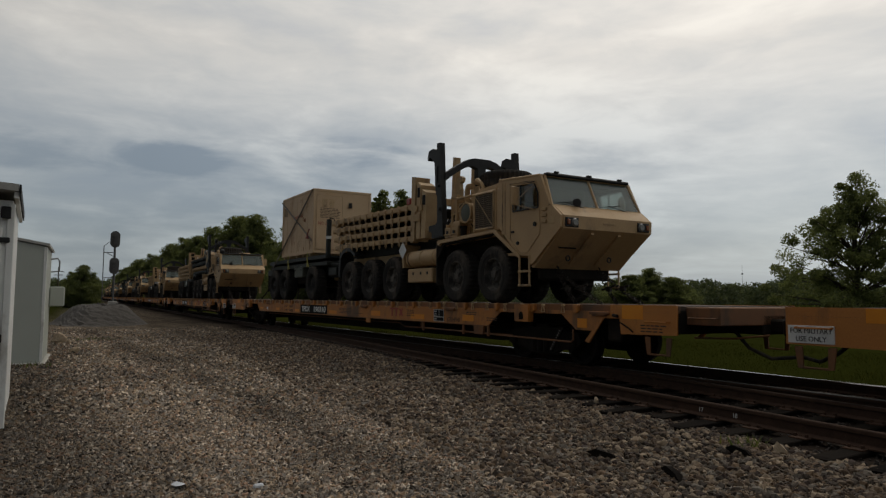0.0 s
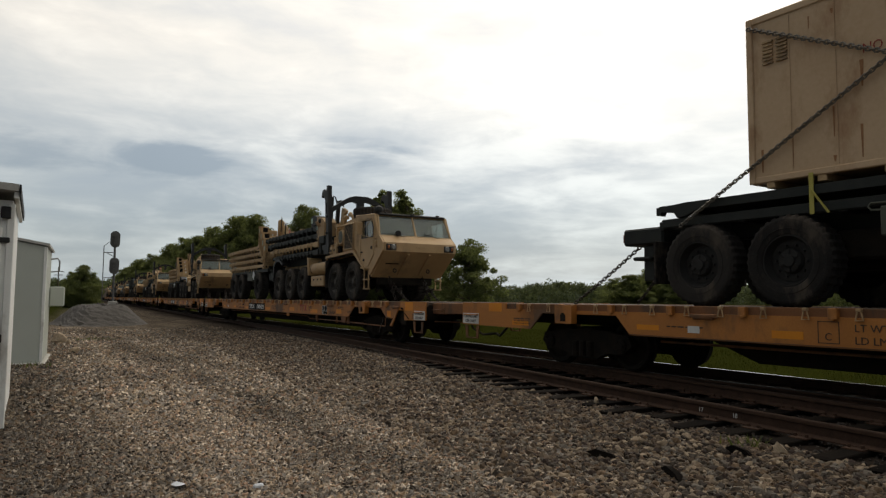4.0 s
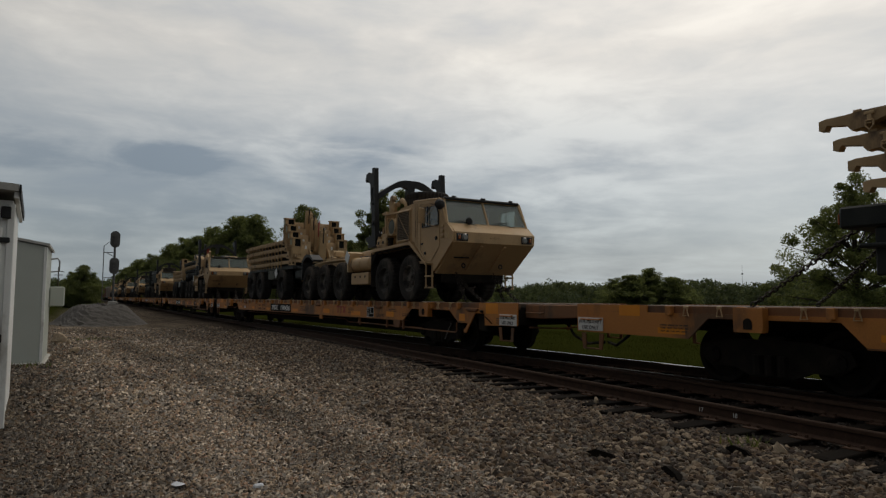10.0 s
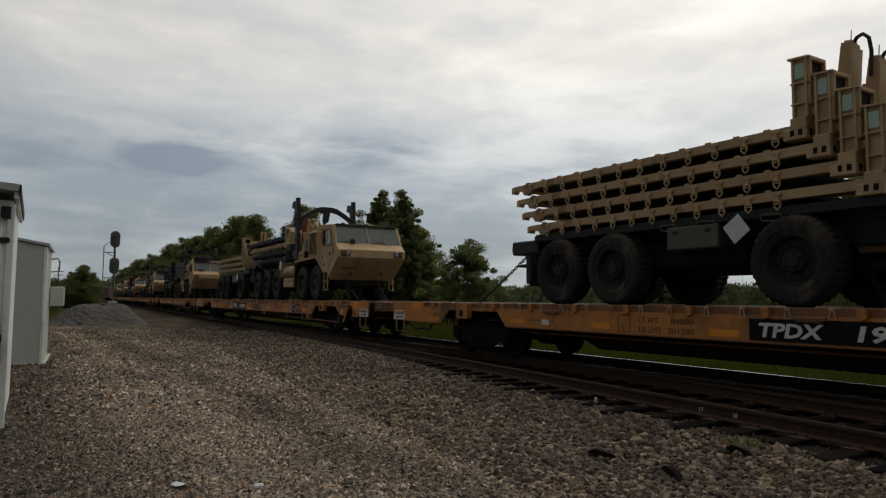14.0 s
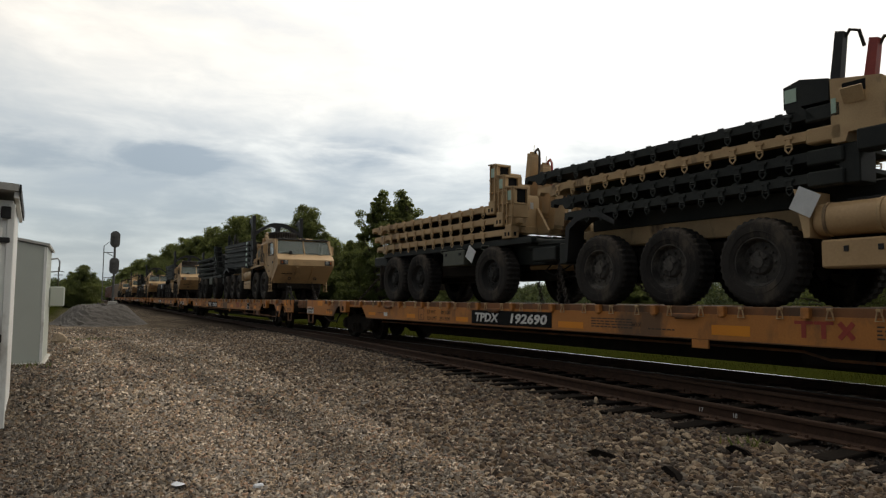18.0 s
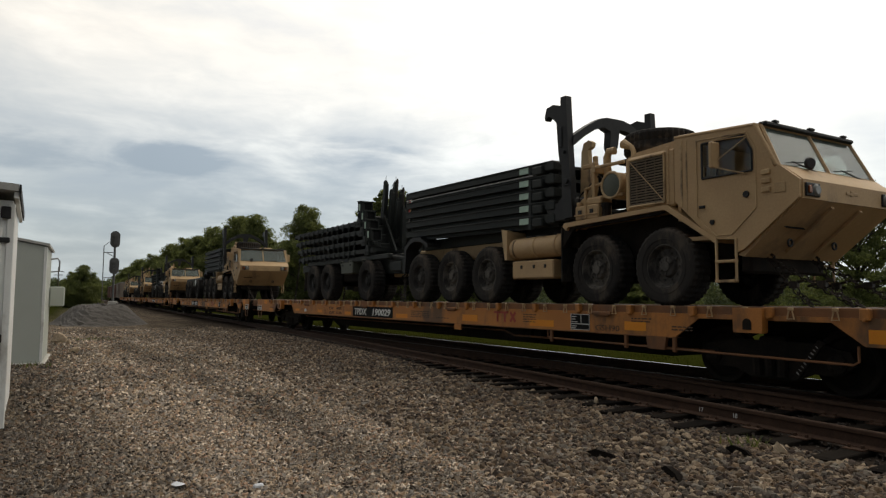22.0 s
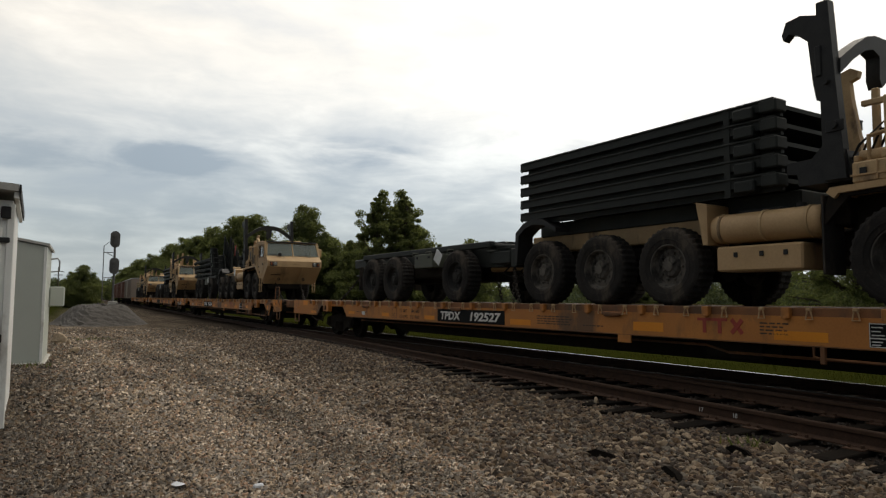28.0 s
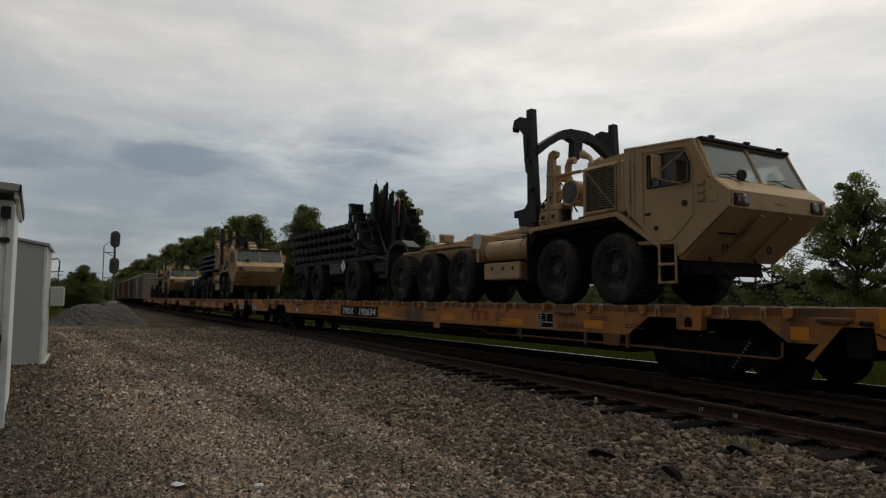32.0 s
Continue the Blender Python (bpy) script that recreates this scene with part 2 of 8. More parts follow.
BLACK_PAINT = material("sign_black", (0.006, 0.006, 0.0065), (0.012, 0.012, 0.012), 0.7, scale=5, bump=0.03, spec=0.12)
WHITE_PAINT = material("sign_white", (0.62, 0.62, 0.60), (0.75, 0.75, 0.72), 0.6, scale=8, bump=0.03)
DARK_LETTER = material("stencil_dark", (0.05, 0.03, 0.02), (0.08, 0.05, 0.03), 0.7, scale=9, bump=0.0)
RED_LETTER = material("stencil_red", (0.28, 0.035, 0.02), (0.36, 0.05, 0.03), 0.6, scale=9, bump=0.0)
DECK_WOOD = material("dark_deck_boards", (0.035, 0.022, 0.014), (0.075, 0.045, 0.028), 0.85, scale=4, bump=0.3)
CHAIN = material("dark_chain_steel", (0.02, 0.018, 0.016), (0.06, 0.045, 0.035), 0.6, metal=0.6, scale=15, bump=0.1)
GALV_CHAIN = material("pale_chain_steel", (0.16, 0.145, 0.125), (0.26, 0.24, 0.21), 0.55, metal=0.5, scale=15, bump=0.1)
RAIL_WEB = material("rusty_rail_side", (0.038, 0.021, 0.014), (0.072, 0.040, 0.026), 0.85, scale=8, bump=0.2, spec=0.2)
RAIL_HEAD = material("polished_rail_head", (0.35, 0.34, 0.33), (0.5, 0.49, 0.48), 0.22, metal=1.0, scale=10, bump=0.02)
RAIL_SHADED = material("shaded_rail_head", (0.05, 0.042, 0.037), (0.09, 0.078, 0.07), 0.6, metal=0.5, scale=10, bump=0.03)
RAIL_DULL = material("dull_rail_head", (0.035, 0.022, 0.016), (0.06, 0.038, 0.028), 0.95, scale=10, bump=0.05, spec=0.08)
TIE_WOOD = material("creosoted_tie", (0.006, 0.005, 0.0045), (0.017, 0.014, 0.0115), 0.95, scale=6, bump=0.5, random_by=0.3, spec=0.04)
SHED_GREY = material("grey_cabinet_paint", (0.44, 0.47, 0.42), (0.50, 0.53, 0.48), 0.6, scale=1.2, bump=0.04, stain=(0.30, 0.30, 0.26), stain_at=0.68)
SHED_WHITE = material("white_shed_paint", (0.74, 0.75, 0.72), (0.82, 0.83, 0.80), 0.55, scale=2, bump=0.05, stain=(0.42, 0.40, 0.35), stain_at=0.66)
SHED_ROOF = material("shed_roof_metal", (0.36, 0.35, 0.32), (0.48, 0.47, 0.44), 0.6, scale=3, bump=0.08)
GALV = material("galvanised_steel", (0.22, 0.22, 0.22), (0.34, 0.34, 0.33), 0.5, metal=0.7, scale=8, bump=0.08)
SIGNAL_DARK = material("signal_dark_grey", (0.085, 0.085, 0.085), (0.13, 0.13, 0.125), 0.6, scale=4, bump=0.05)
CONCRETE = material("pale_concrete", (0.38, 0.37, 0.34), (0.5, 0.49, 0.45), 0.9, scale=5, bump=0.2)
BARK = material("bark", (0.035, 0.026, 0.018), (0.075, 0.058, 0.042), 0.95, scale=9, bump=0.6)
BOXCAR_GREY = material("dull_boxcar_paint", (0.22, 0.175, 0.14), (0.29, 0.235, 0.19), 0.6, scale=1, bump=0.05)
BOXCAR_BROWN = material("boxcar_brown", (0.16, 0.075, 0.05), (0.22, 0.105, 0.07), 0.7, scale=1, bump=0.08, stain=(0.09, 0.05, 0.04), stain_at=0.6)
LAMP_GLASS = material("lamp_lens", (0.16, 0.16, 0.15), (0.24, 0.24, 0.22), 0.15, scale=20, bump=0.1)
AMBER = material("amber_lens", (0.24, 0.06, 0.012), (0.30, 0.08, 0.015), 0.25, scale=20, bump=0.05)
HOSE_RED = material("red_hose", (0.25, 0.03, 0.025), (0.32, 0.05, 0.035), 0.5, scale=9, bump=0.05)
TAPE_GREEN = material("pale_green_tape", (0.35, 0.50, 0.40), (0.46, 0.60, 0.50), 0.5, scale=9, bump=0.05)
PLACARD = material("silver_placard", (0.55, 0.57, 0.57), (0.66, 0.68, 0.68), 0.4, scale=6, bump=0.04)
LITTER = material("white_litter", (0.50, 0.53, 0.58), (0.68, 0.70, 0.73), 0.4, scale=20, bump=0.2)
PALE_STONE = material("pale_stone", (0.26, 0.19, 0.12), (0.46, 0.37, 0.26), 0.9, scale=12, bump=0.4)
GLASS = glass("window_glass")
# a share of opaque grey in the glass imitates the sky's milky reflection
SCREEN = glass("milky_windscreen", (0.30, 0.36, 0.33))
SCREEN.node_tree.nodes["Principled BSDF"].inputs["Transmission Weight"].default_value = 0.80
SCREEN.node_tree.nodes["Principled BSDF"].inputs["Roughness"].default_value = 0.08

# ---- mesh tools ----


class Shape:
    """Collects simple solids into one mesh."""

    def __init__(self):
        self.v, self.f = [], []

    def add(self, verts, faces):
        n = len(self.v)
        self.v += [tuple(p) for p in verts]
        self.f += [tuple(i + n for i in f) for f in faces]
        return self

    def box(self, x0, x1, y0, y1, z0, z1, c=0.0, m=None):
        """A box with chamfered edges of width c."""
        lo, hi = (min(x0, x1), min(y0, y1), min(z0, z1)), (max(x0, x1), max(y0, y1), max(z0, z1))
        c = min(c, *(0.45 * (hi[a] - lo[a]) for a in range(3)))
        if c <= 0:
            vs = [Vector((hi[0] if i & 1 else lo[0], hi[1] if i & 2 else lo[1], hi[2] if i & 4 else lo[2])) for i in range(8)]
            fs = [(0, 2, 3, 1), (4, 5, 7, 6), (0, 1, 5, 4), (2, 6, 7, 3), (0, 4, 6, 2), (1, 3, 7, 5)]
        else:
            vs = []
            for i in range(8):
                for a in range(3):
                    p = []
                    for b in range(3):
                        up = i >> b & 1
                        e = 0 if b == a else c
                        p.append(hi[b] - e if up else lo[b] + e)
                    vs.append(Vector(p))
            fs = []
            for a in range(3):
                b, d = (a + 1) % 3, (a + 2) % 3
                for up in (0, 1):
                    ring = [up << a, up << a | 1 << b, up << a | 1 << b | 1 << d, up << a | 1 << d]
                    fs.append(tuple(3 * i + a for i in ring))
                for q in range(4):
                    i = (q & 1) << b | (q >> 1) << d
                    j = i | 1 << a
                    fs.append((3 * i + b, 3 * i + d, 3 * j + d, 3 * j + b))
            for i in range(8):
                fs.append((3 * i, 3 * i + 1, 3 * i + 2))
        if m is not None:
            vs = [m @ p for p in vs]
        return self.add(vs, fs)

    def prism(self, outline, y0, y1, m=None):
        """A side outline of (x, z) points, pulled from y0 to y1."""
        n = len(outline)
        vs = [Vector((x, y0, z)) for x, z in outline] + [Vector((x, y1, z)) for x, z in outline]
        fs = [tuple(range(n)), tuple(reversed(range(n, 2 * n)))]
        fs += [(i, i + n, (i + 1) % n + n, (i + 1) % n) for i in range(n)]
        if m is not None:
            vs = [m @ p for p in vs]
        return self.add(vs, fs)

    def tube(self, points, r, seg=8, r1=None):
        """A round bar through the points."""
        pts = [Vector(p) for p in points]
        rings = []
        n = len(pts)
        for i, p in enumerate(pts):
            way = (pts[min(i + 1, n - 1)] - pts[max(i - 1, 0)]).normalized()
            side = way.orthogonal().normalized() if i == 0 else (side - way * side.dot(way)).normalized()
            up = way.cross(side)
            rad = r if r1 is None else r + (r1 - r) * i / (n - 1)
            rings.append([p + (side * math.cos(a) + up * math.sin(a)) * rad for a in (2 * math.pi * k / seg for k in range(seg))])
        vs = [p for ring in rings for p in ring]
        fs = [(i * seg + k, i * seg + (k + 1) % seg, (i + 1) * seg + (k + 1) % seg, (i + 1) * seg + k) for i in range(n - 1) for k in range(seg)]
        fs += [tuple(reversed(range(seg))), tuple(range((n - 1) * seg, n * seg))]
        return self.add(vs, fs)

    def lathe(self, profile, seg=24, lug=0.0, lug_from=None, at=(0, 0, 0)):
        """A profile of (radius, y) turned about the y axis; every other step sinks by lug where the radius passes lug_from."""
        vs, fs, n = [], [], len(profile)
        for k in range(seg):
            a = 2 * math.pi * k / seg
            for r, y in profile:
                q = r - lug if lug and k % 2 and r > lug_from else r
                vs.append(Vector((q * math.cos(a) + at[0], y + at[1], q * math.sin(a) + at[2])))
        for k in range(seg):
            j = (k + 1) % seg
            for i in range(n - 1):
                fs.append((k * n + i, k * n + i + 1, j * n + i + 1, j * n + i))
        return self.add(vs, fs)

    def ring(self, centre, r, thick, m=None, seg=10, side=6):
        """A ring that lies in the local xz plane."""
        vs, fs = [], []
        for k in range(seg):
            a = 2 * math.pi * k / seg
            for s in range(side):
                b = 2 * math.pi * s / side
                q = r + thick * math.cos(b)
                p = Vector((q * math.cos(a), thick * math.sin(b), q * math.sin(a)))
                vs.append((m @ p if m is not None else p) + Vector(centre))
        for k in range(seg):
            for s in range(side):
                fs.append((k * side + s, k * side + (s + 1) % side, (k + 1) % seg * side + (s + 1) % side, (k + 1) % seg * side + s))
        return self.add(vs, fs)

    def mesh(self, name, material, smooth=35):
        me = bpy.data.meshes.new(name)
        me.from_pydata(self.v, [], self.f)
        bm = bmesh.new()
        bm.from_mesh(me)
        bmesh.ops.recalc_face_normals(bm, faces=bm.faces)
        bm.to_mesh(me)
        bm.free()
        me.materials.append(material)
        me.polygons.foreach_set("use_smooth", [True] * len(me.polygons))
        me.set_sharp_from_angle(angle=radians(smooth))
        return me


def part(name, shape, material, parent, label="", at=(0, 0, 0), turn=(0, 0, 0)):
    """One mesh object under a thing or a part; shape: a Shape, or a mesh that alike parts share."""
    data = shape.mesh(name, material) if isinstance(shape, Shape) else shape
    ob = new(name, data)
    ob.parent = parent
    ob.location = at
    ob.rotation_euler = [radians(a) for a in turn]
    if label:
        ob["label"] = label
    return ob


def thing(name, label, category, group="", kind=""):
    return tagged(new(name), label, category, group, kind)


def sheet(name, verts, faces, material, smooth=True):
    """A large mesh straight from arrays."""
    me = bpy.data.meshes.new(name)
    verts = np.asarray(verts, dtype=np.float32)
    faces = np.asarray(faces, dtype=np.int32)
    k = faces.shape[1]
    me.vertices.add(len(verts)); me.vertices.foreach_set("co", verts.ravel())
    me.loops.add(faces.size); me.loops.foreach_set("vertex_index", faces.ravel())
    me.polygons.add(len(faces)); me.polygons.foreach_set("loop_start", np.arange(0, faces.size, k, dtype=np.int32))
    me.update(calc_edges=True)
    me.polygons.foreach_set("use_smooth", np.full(len(faces), smooth))
    me.materials.append(material)
    return new(name, me)


def lettering(name, text, size, material, parent, at, turn=(90, 0, 0), width=None, shear=0.0, bold=0.0):
    """Raised letters of the built-in font as a mesh, base line at its left end."""
    cu = bpy.data.curves.new(name, "FONT")
    cu.body, cu.size, cu.extrude, cu.shear = text, size, 0.002, shear
    cu.resolution_u, cu.offset = 2, bold
    tmp = bpy.data.objects.new(name, cu)
    me = bpy.data.meshes.new_from_object(tmp)
    bpy.data.objects.remove(tmp)
    me.materials.clear()
    me.materials.append(material)
    if width:
        xs = [v.co.x for v in me.vertices]
        k = width / (max(xs) - min(xs))
        for v in me.vertices:
            v.co.x *= k
    return part(name, me, material, parent, "", at, turn)


# ---- the line of the track ----
RAIL_TOP = 0.308
TRACK_Y, BEND, BEND_END = 9.806, 0.0015727, 48.56


def on_track(s, side=0.0):
    """The place at s metres along the line, side metres beyond its centre, and the heading there."""
    e = max(0.0, s - BEND_END)
    c = min(max(s, 0.0), BEND_END)
    b = min(s, 0.0)
    a = BEND * c
    x = math.sin(a) / BEND + e * math.cos(a) + b
    y = TRACK_Y + (1 - math.cos(a)) / BEND + e * math.sin(a)
    return x - side * math.sin(a), -(y + side * math.cos(a)), a


def gap(s):
    """How far the siding's centre line stands on the near side of the main line."""
    return 1.756 * max(0.0, 1 - (s - 8) / 37) ** 2


# ---- the train's running ----
PITCH = 28.509


def run(t):
    d = t - 13.0
    return 5.4267 * d + 0.01303 * d * d / 2


def car_pose(j, t):
    """Railcar j at t seconds: its middle, on the rails, facing the way it runs."""
    s = 7.425 + (j - 3) * PITCH - run(t)
    x, y, a = on_track(s)
    return pose(x, y, RAIL_TOP, 0, 0, 180 - math.degrees(a))


TIMES = [k * 0.5 for k in range(65)]
riders = []


def ride(ob, j, local):
    """The thing goes with railcar j, at a place on it."""
    riders.append((ob, j, local))
    ob.matrix_basis = car_pose(j, 0.0) @ local
    return ob

# ---- ground ----


def gravel_material():
    m = bpy.data.materials.new("gravel_ground")
    m.use_nodes = True
    nt = m.node_tree
    b = nt.nodes["Principled BSDF"]
    add, link = nt.nodes.new, nt.links.new
    tc = add("ShaderNodeTexCoord")
    vor = add("ShaderNodeTexVoronoi"); vor.inputs["Scale"].default_value = 22.0
    link(tc.outputs["Object"], vor.inputs["Vector"])
    big = add("ShaderNodeTexNoise"); big.inputs["Scale"].default_value = 0.45; big.inputs["Detail"].default_value = 6
    link(tc.outputs["Object"], big.inputs["Vector"])
    ramp = add("ShaderNodeValToRGB")
    e = ramp.color_ramp.elements
    e[0].position, e[0].color = 0.0, (0.042, 0.034, 0.026, 1)
    e[1].position, e[1].color = 1.0, (0.19, 0.157, 0.122, 1)
    k = e.new(0.5); k.color = (0.105, 0.085, 0.065, 1)
    sepc = add("ShaderNodeSeparateColor")
    link(vor.outputs["Color"], sepc.inputs[0]); link(sepc.outputs[0], ramp.inputs[0])
    r = add("ShaderNodeMapRange"); r.inputs["From Min"].default_value, r.inputs["From Max"].default_value = 0.3, 0.7
    r.inputs["To Min"].default_value, r.inputs["To Max"].default_value = 0.75, 1.2
    link(big.outputs["Fac"], r.inputs["Value"])
    sc = add("ShaderNodeVectorMath"); sc.operation = "SCALE"
    link(ramp.outputs["Color"], sc.inputs[0]); link(streak_factor(nt, tc, r.outputs[0]), sc.inputs["Scale"])
    # grass and weeds lie beyond the line
    geo = add("ShaderNodeSeparateXYZ"); link(tc.outputs["Object"], geo.inputs[0])
    gn = add("ShaderNodeTexNoise"); gn.inputs["Scale"].default_value = 9.0; gn.inputs["Detail"].default_value = 6
    link(tc.outputs["Object"], gn.inputs["Vector"])
    gr = add("ShaderNodeValToRGB")
    g = gr.color_ramp.elements
    g[0].position, g[0].color = 0.3, (0.016, 0.020, 0.004, 1)
    g[1].position, g[1].color = 0.7, (0.032, 0.036, 0.007, 1)
    link(gn.outputs["Fac"], gr.inputs[0])
    att = add("ShaderNodeAttribute"); att.attribute_name = "grass"
    mix = add("ShaderNodeMix"); mix.data_type = "RGBA"
    link(att.outputs["Fac"], mix.inputs[0]); link(sc.outputs[0], mix.inputs[6]); link(gr.outputs["Color"], mix.inputs[7])
    # oil, brake dust and the train's painted-in shade blacken the track bed
    at2 = add("ShaderNodeAttribute"); at2.attribute_name = "bed"
    mix2 = add("ShaderNodeMix"); mix2.data_type = "RGBA"
    link(at2.outputs["Fac"], mix2.inputs[0]); link(mix.outputs[2], mix2.inputs[6]); mix2.inputs[7].default_value = (0.030, 0.024, 0.020, 1)
    link(mix2.outputs[2], b.inputs["Base Color"])
    b.inputs["Roughness"].default_value = 0.95
    b.inputs["Specular IOR Level"].default_value = 0.0
    bump = add("ShaderNodeBump"); bump.inputs["Strength"].default_value = 0.8; bump.inputs["Distance"].default_value = 0.02
    link(vor.outputs["Distance"], bump.inputs["Height"]); link(bump.outputs[0], b.inputs["Normal"])
    return m


def line_near_edge(s):
    return -gap(s) - 1.45


def ground_height(x, y):
    """Height and grass share of the ground; x along the line, y across it, towards the train negative."""
    s = np.asarray(x, float)
    c = np.clip(s, 0, BEND_END)
    line = TRACK_Y + BEND * c * c / 2 + np.maximum(s - BEND_END, 0) * math.tan(BEND * BEND_END)
    d = -np.asarray(y, float) - line
    g = 1.756 * np.maximum(0, 1 - (np.maximum(s, -12) - 8) / 37) ** 2
    near = d + g + 1.45
    up = np.clip((near + 2.6) / 2.4, 0, 1)
    up = up * up * (3 - 2 * up)
    far = np.clip((d - 2.0) / 2.5, 0, 1)
    far = far * far * (3 - 2 * far)
    bed = (0.075 + 0.075 * np.clip((s - 11) / 5, 0, 1)) * up * (1 - far) - 0.45 * far
    swell = 0.035 * np.sin(0.55 * s + 0.3) * np.cos(0.8 * np.asarray(y) + 1) * (1 - up)
    grass = np.clip((d - 2.6) / 0.7, 0, 1)
    grass = np.maximum(grass, np.clip((s - 38) / 10, 0, 1) * np.clip((-near - 6) / 3, 0, 1))
    # mask of the darkened bed: grime plus painted shade beside the train
    grime_shade = np.clip((near + 1.2) / 1.5, 0, 1) * np.clip((2.3 - d) / 0.4, 0, 1)
    return bed + swell, grass, grime_shade


def build_ground():
    def steps(lo, hi, fine_lo, fine_hi, fine):
        a = list(np.arange(fine_lo, fine_hi, fine))
        v, d = fine_hi, fine
        while v < hi:
            a.append(v); d *= 1.22; v += d
        a.append(hi)
        v, d = fine_lo, fine
        while v > lo:
            d *= 1.22; v -= d; a.insert(0, max(v, lo))
        return np.array(a)
    xs, ys = steps(-2500, 3500, -6, 40, 0.3), steps(-3000, 3000, -18, 6, 0.25)
    gx, gy = np.meshgrid(xs, ys, indexing="ij")
    z, grass, grime_shade = ground_height(gx, gy)
    nx, ny = gx.shape
    i = np.arange(nx * ny).reshape(nx, ny)
    f = np.stack([i[:-1, :-1], i[1:, :-1], i[1:, 1:], i[:-1, 1:]], -1).reshape(-1, 4)
    ob = sheet("ground", np.stack([gx, gy, z], -1).reshape(-1, 3), f, gravel_material())
    at = ob.data.attributes.new("grass", "FLOAT", "POINT")
    at.data.foreach_set("value", grass.ravel().astype(np.float32))
    at = ob.data.attributes.new("bed", "FLOAT", "POINT")
    at.data.foreach_set("value", grime_shade.ravel().astype(np.float32))
    tagged(ob, "grey-brown gravel yard running into green grass beyond the line", "ground", kind="structure")


build_ground()

# ---- rails ----


def rail_line(points, parent, head, label):
    """A rail of its own section along points of (x, y, heading)."""
    prof = [(-0.07, 0), (0.07, 0), (0.07, 0.012), (0.012, 0.035), (0.010, 0.115), (0.036, 0.128), (0.036, 0.158), (0.028, 0.168), (-0.028, 0.168), (-0.036, 0.158), (-0.036, 0.128), (-0.010, 0.115), (-0.012, 0.035), (-0.07, 0.012)]
    n, vs, fs = len(prof), [], []
    for x, y, a in points:
        for o, h in prof:
            vs.append((x - o * math.sin(a), y - o * math.cos(a), RAIL_TOP - 0.168 + h))
    for i in range(len(points) - 1):
        for k in range(n):
            fs.append((i * n + k, i * n + (k + 1) % n, (i + 1) * n + (k + 1) % n, (i + 1) * n + k))
    me = bpy.data.meshes.new("rail")
    me.from_pydata(vs, [], fs)
    bm = bmesh.new(); bm.from_mesh(me)
    bmesh.ops.recalc_face_normals(bm, faces=bm.faces)
    bm.to_mesh(me); bm.free()
    me.materials.append(RAIL_WEB); me.materials.append(head)
    for p in me.polygons:
        k = p.index % n
        p.material_index = 1 if k in (7, 8) else 0
    return part("rail", me, None, parent, label)


def build_track():
    main = thing("main_line_track", "curving main line of worn steel rails on dark wooden ties", "track", kind="structure")
    side = thing("siding_track", "rusty siding rails converging with the main line", "track", kind="structure")
    ss = [-14 + 2.0 * k for k in range(38)] + [64 + 8.0 * k for k in range(60)]
    for o in (-0.7535, 0.7535):
        # near rail gets a darker head: the train's shade put into its colour
        rail_line([on_track(s, o) for s in ss], main, RAIL_HEAD if o > 0 else RAIL_SHADED, "worn running rail")
    for o in (-0.7535, 0.7535):
        pts = []
        for k in range(54):
            s = -14 + 1.0 * k
            g, d = gap(s), 2 * 1.756 / 37 * max(0.0, 1 - (s - 8) / 37)
            if g < 0.12:
                break
            x, y, a = on_track(s, o - g)
            pts.append((x, y, a + d))
        rail_line([(x, y, a) for x, y, a in pts], side, RAIL_DULL, "rusty siding rail with a dull head")
    for ob in side.children:
        ob.location.z = -0.004
    # ties: the long switch ties carry both tracks
    tie = Shape().box(-0.5, 0.5, -0.105, 0.105, -0.17, 0.0, 0.010).mesh("tie", TIE_WOOD)
    rnd = random.Random(4)
    plate = Shape().box(-0.18, 0.18, -0.095, 0.095, 0.0, 0.018, 0.004)
    for sx in (-1, 1):
        for sy in (-1, 1):
            plate.box(sx * 0.11 - 0.014, sx * 0.11 + 0.014, sy * 0.06 - 0.014, sy * 0.06 + 0.014, 0.018, 0.05, 0.004)
    plate = plate.mesh("tie_plate", RAIL_WEB)
    s = -5.0
    while s < 62:
        g = gap(s) if s < 36 else 0.0
        near = -g - 1.42 + rnd.uniform(-0.20, 0.16) + (0.35 if s > 15 else 0.0)
        far = 1.30 + rnd.uniform(-0.06, 0.06)
        x, y, a = on_track(s, (near + far) / 2)
        ob = part("tie", tie, None, main, "", (x, y, RAIL_TOP - 0.168 - 0.012), (rnd.uniform(-1.5, 1.5), 0, 90 - math.degrees(a) + rnd.uniform(-2.2, 2.2)))
        ob.scale = (far - near, 1, 1)
        if s < 26:
            for o in (-0.7535, 0.7535, -0.7535 - g, 0.7535 - g):
                px, py, pa = on_track(s, o)
                part("tie_plate", plate, None, main, "", (px, py, RAIL_TOP - 0.168 - 0.015), (0, 0, 90 - math.degrees(pa)))
        s += 0.56
    # painted marks on the web of the siding's near rail
    for text, s in (("17", 5.36), ("18", 4.87)):
        x, y, a = on_track(s, -0.7535 - gap(s) - 0.014)
        lettering("rail_mark", text, 0.075, WHITE_PAINT, side, (x, y, RAIL_TOP - 0.125), (90, 0, 180 - math.degrees(a) - 5.4))
    return main, side


main_track, siding_track = build_track()

# ---- railcars ----
wheelsets = []
HALF = 13.49
FRONT, REAR = 13.25, -13.70
BOGIES = (-10.37, 9.63)


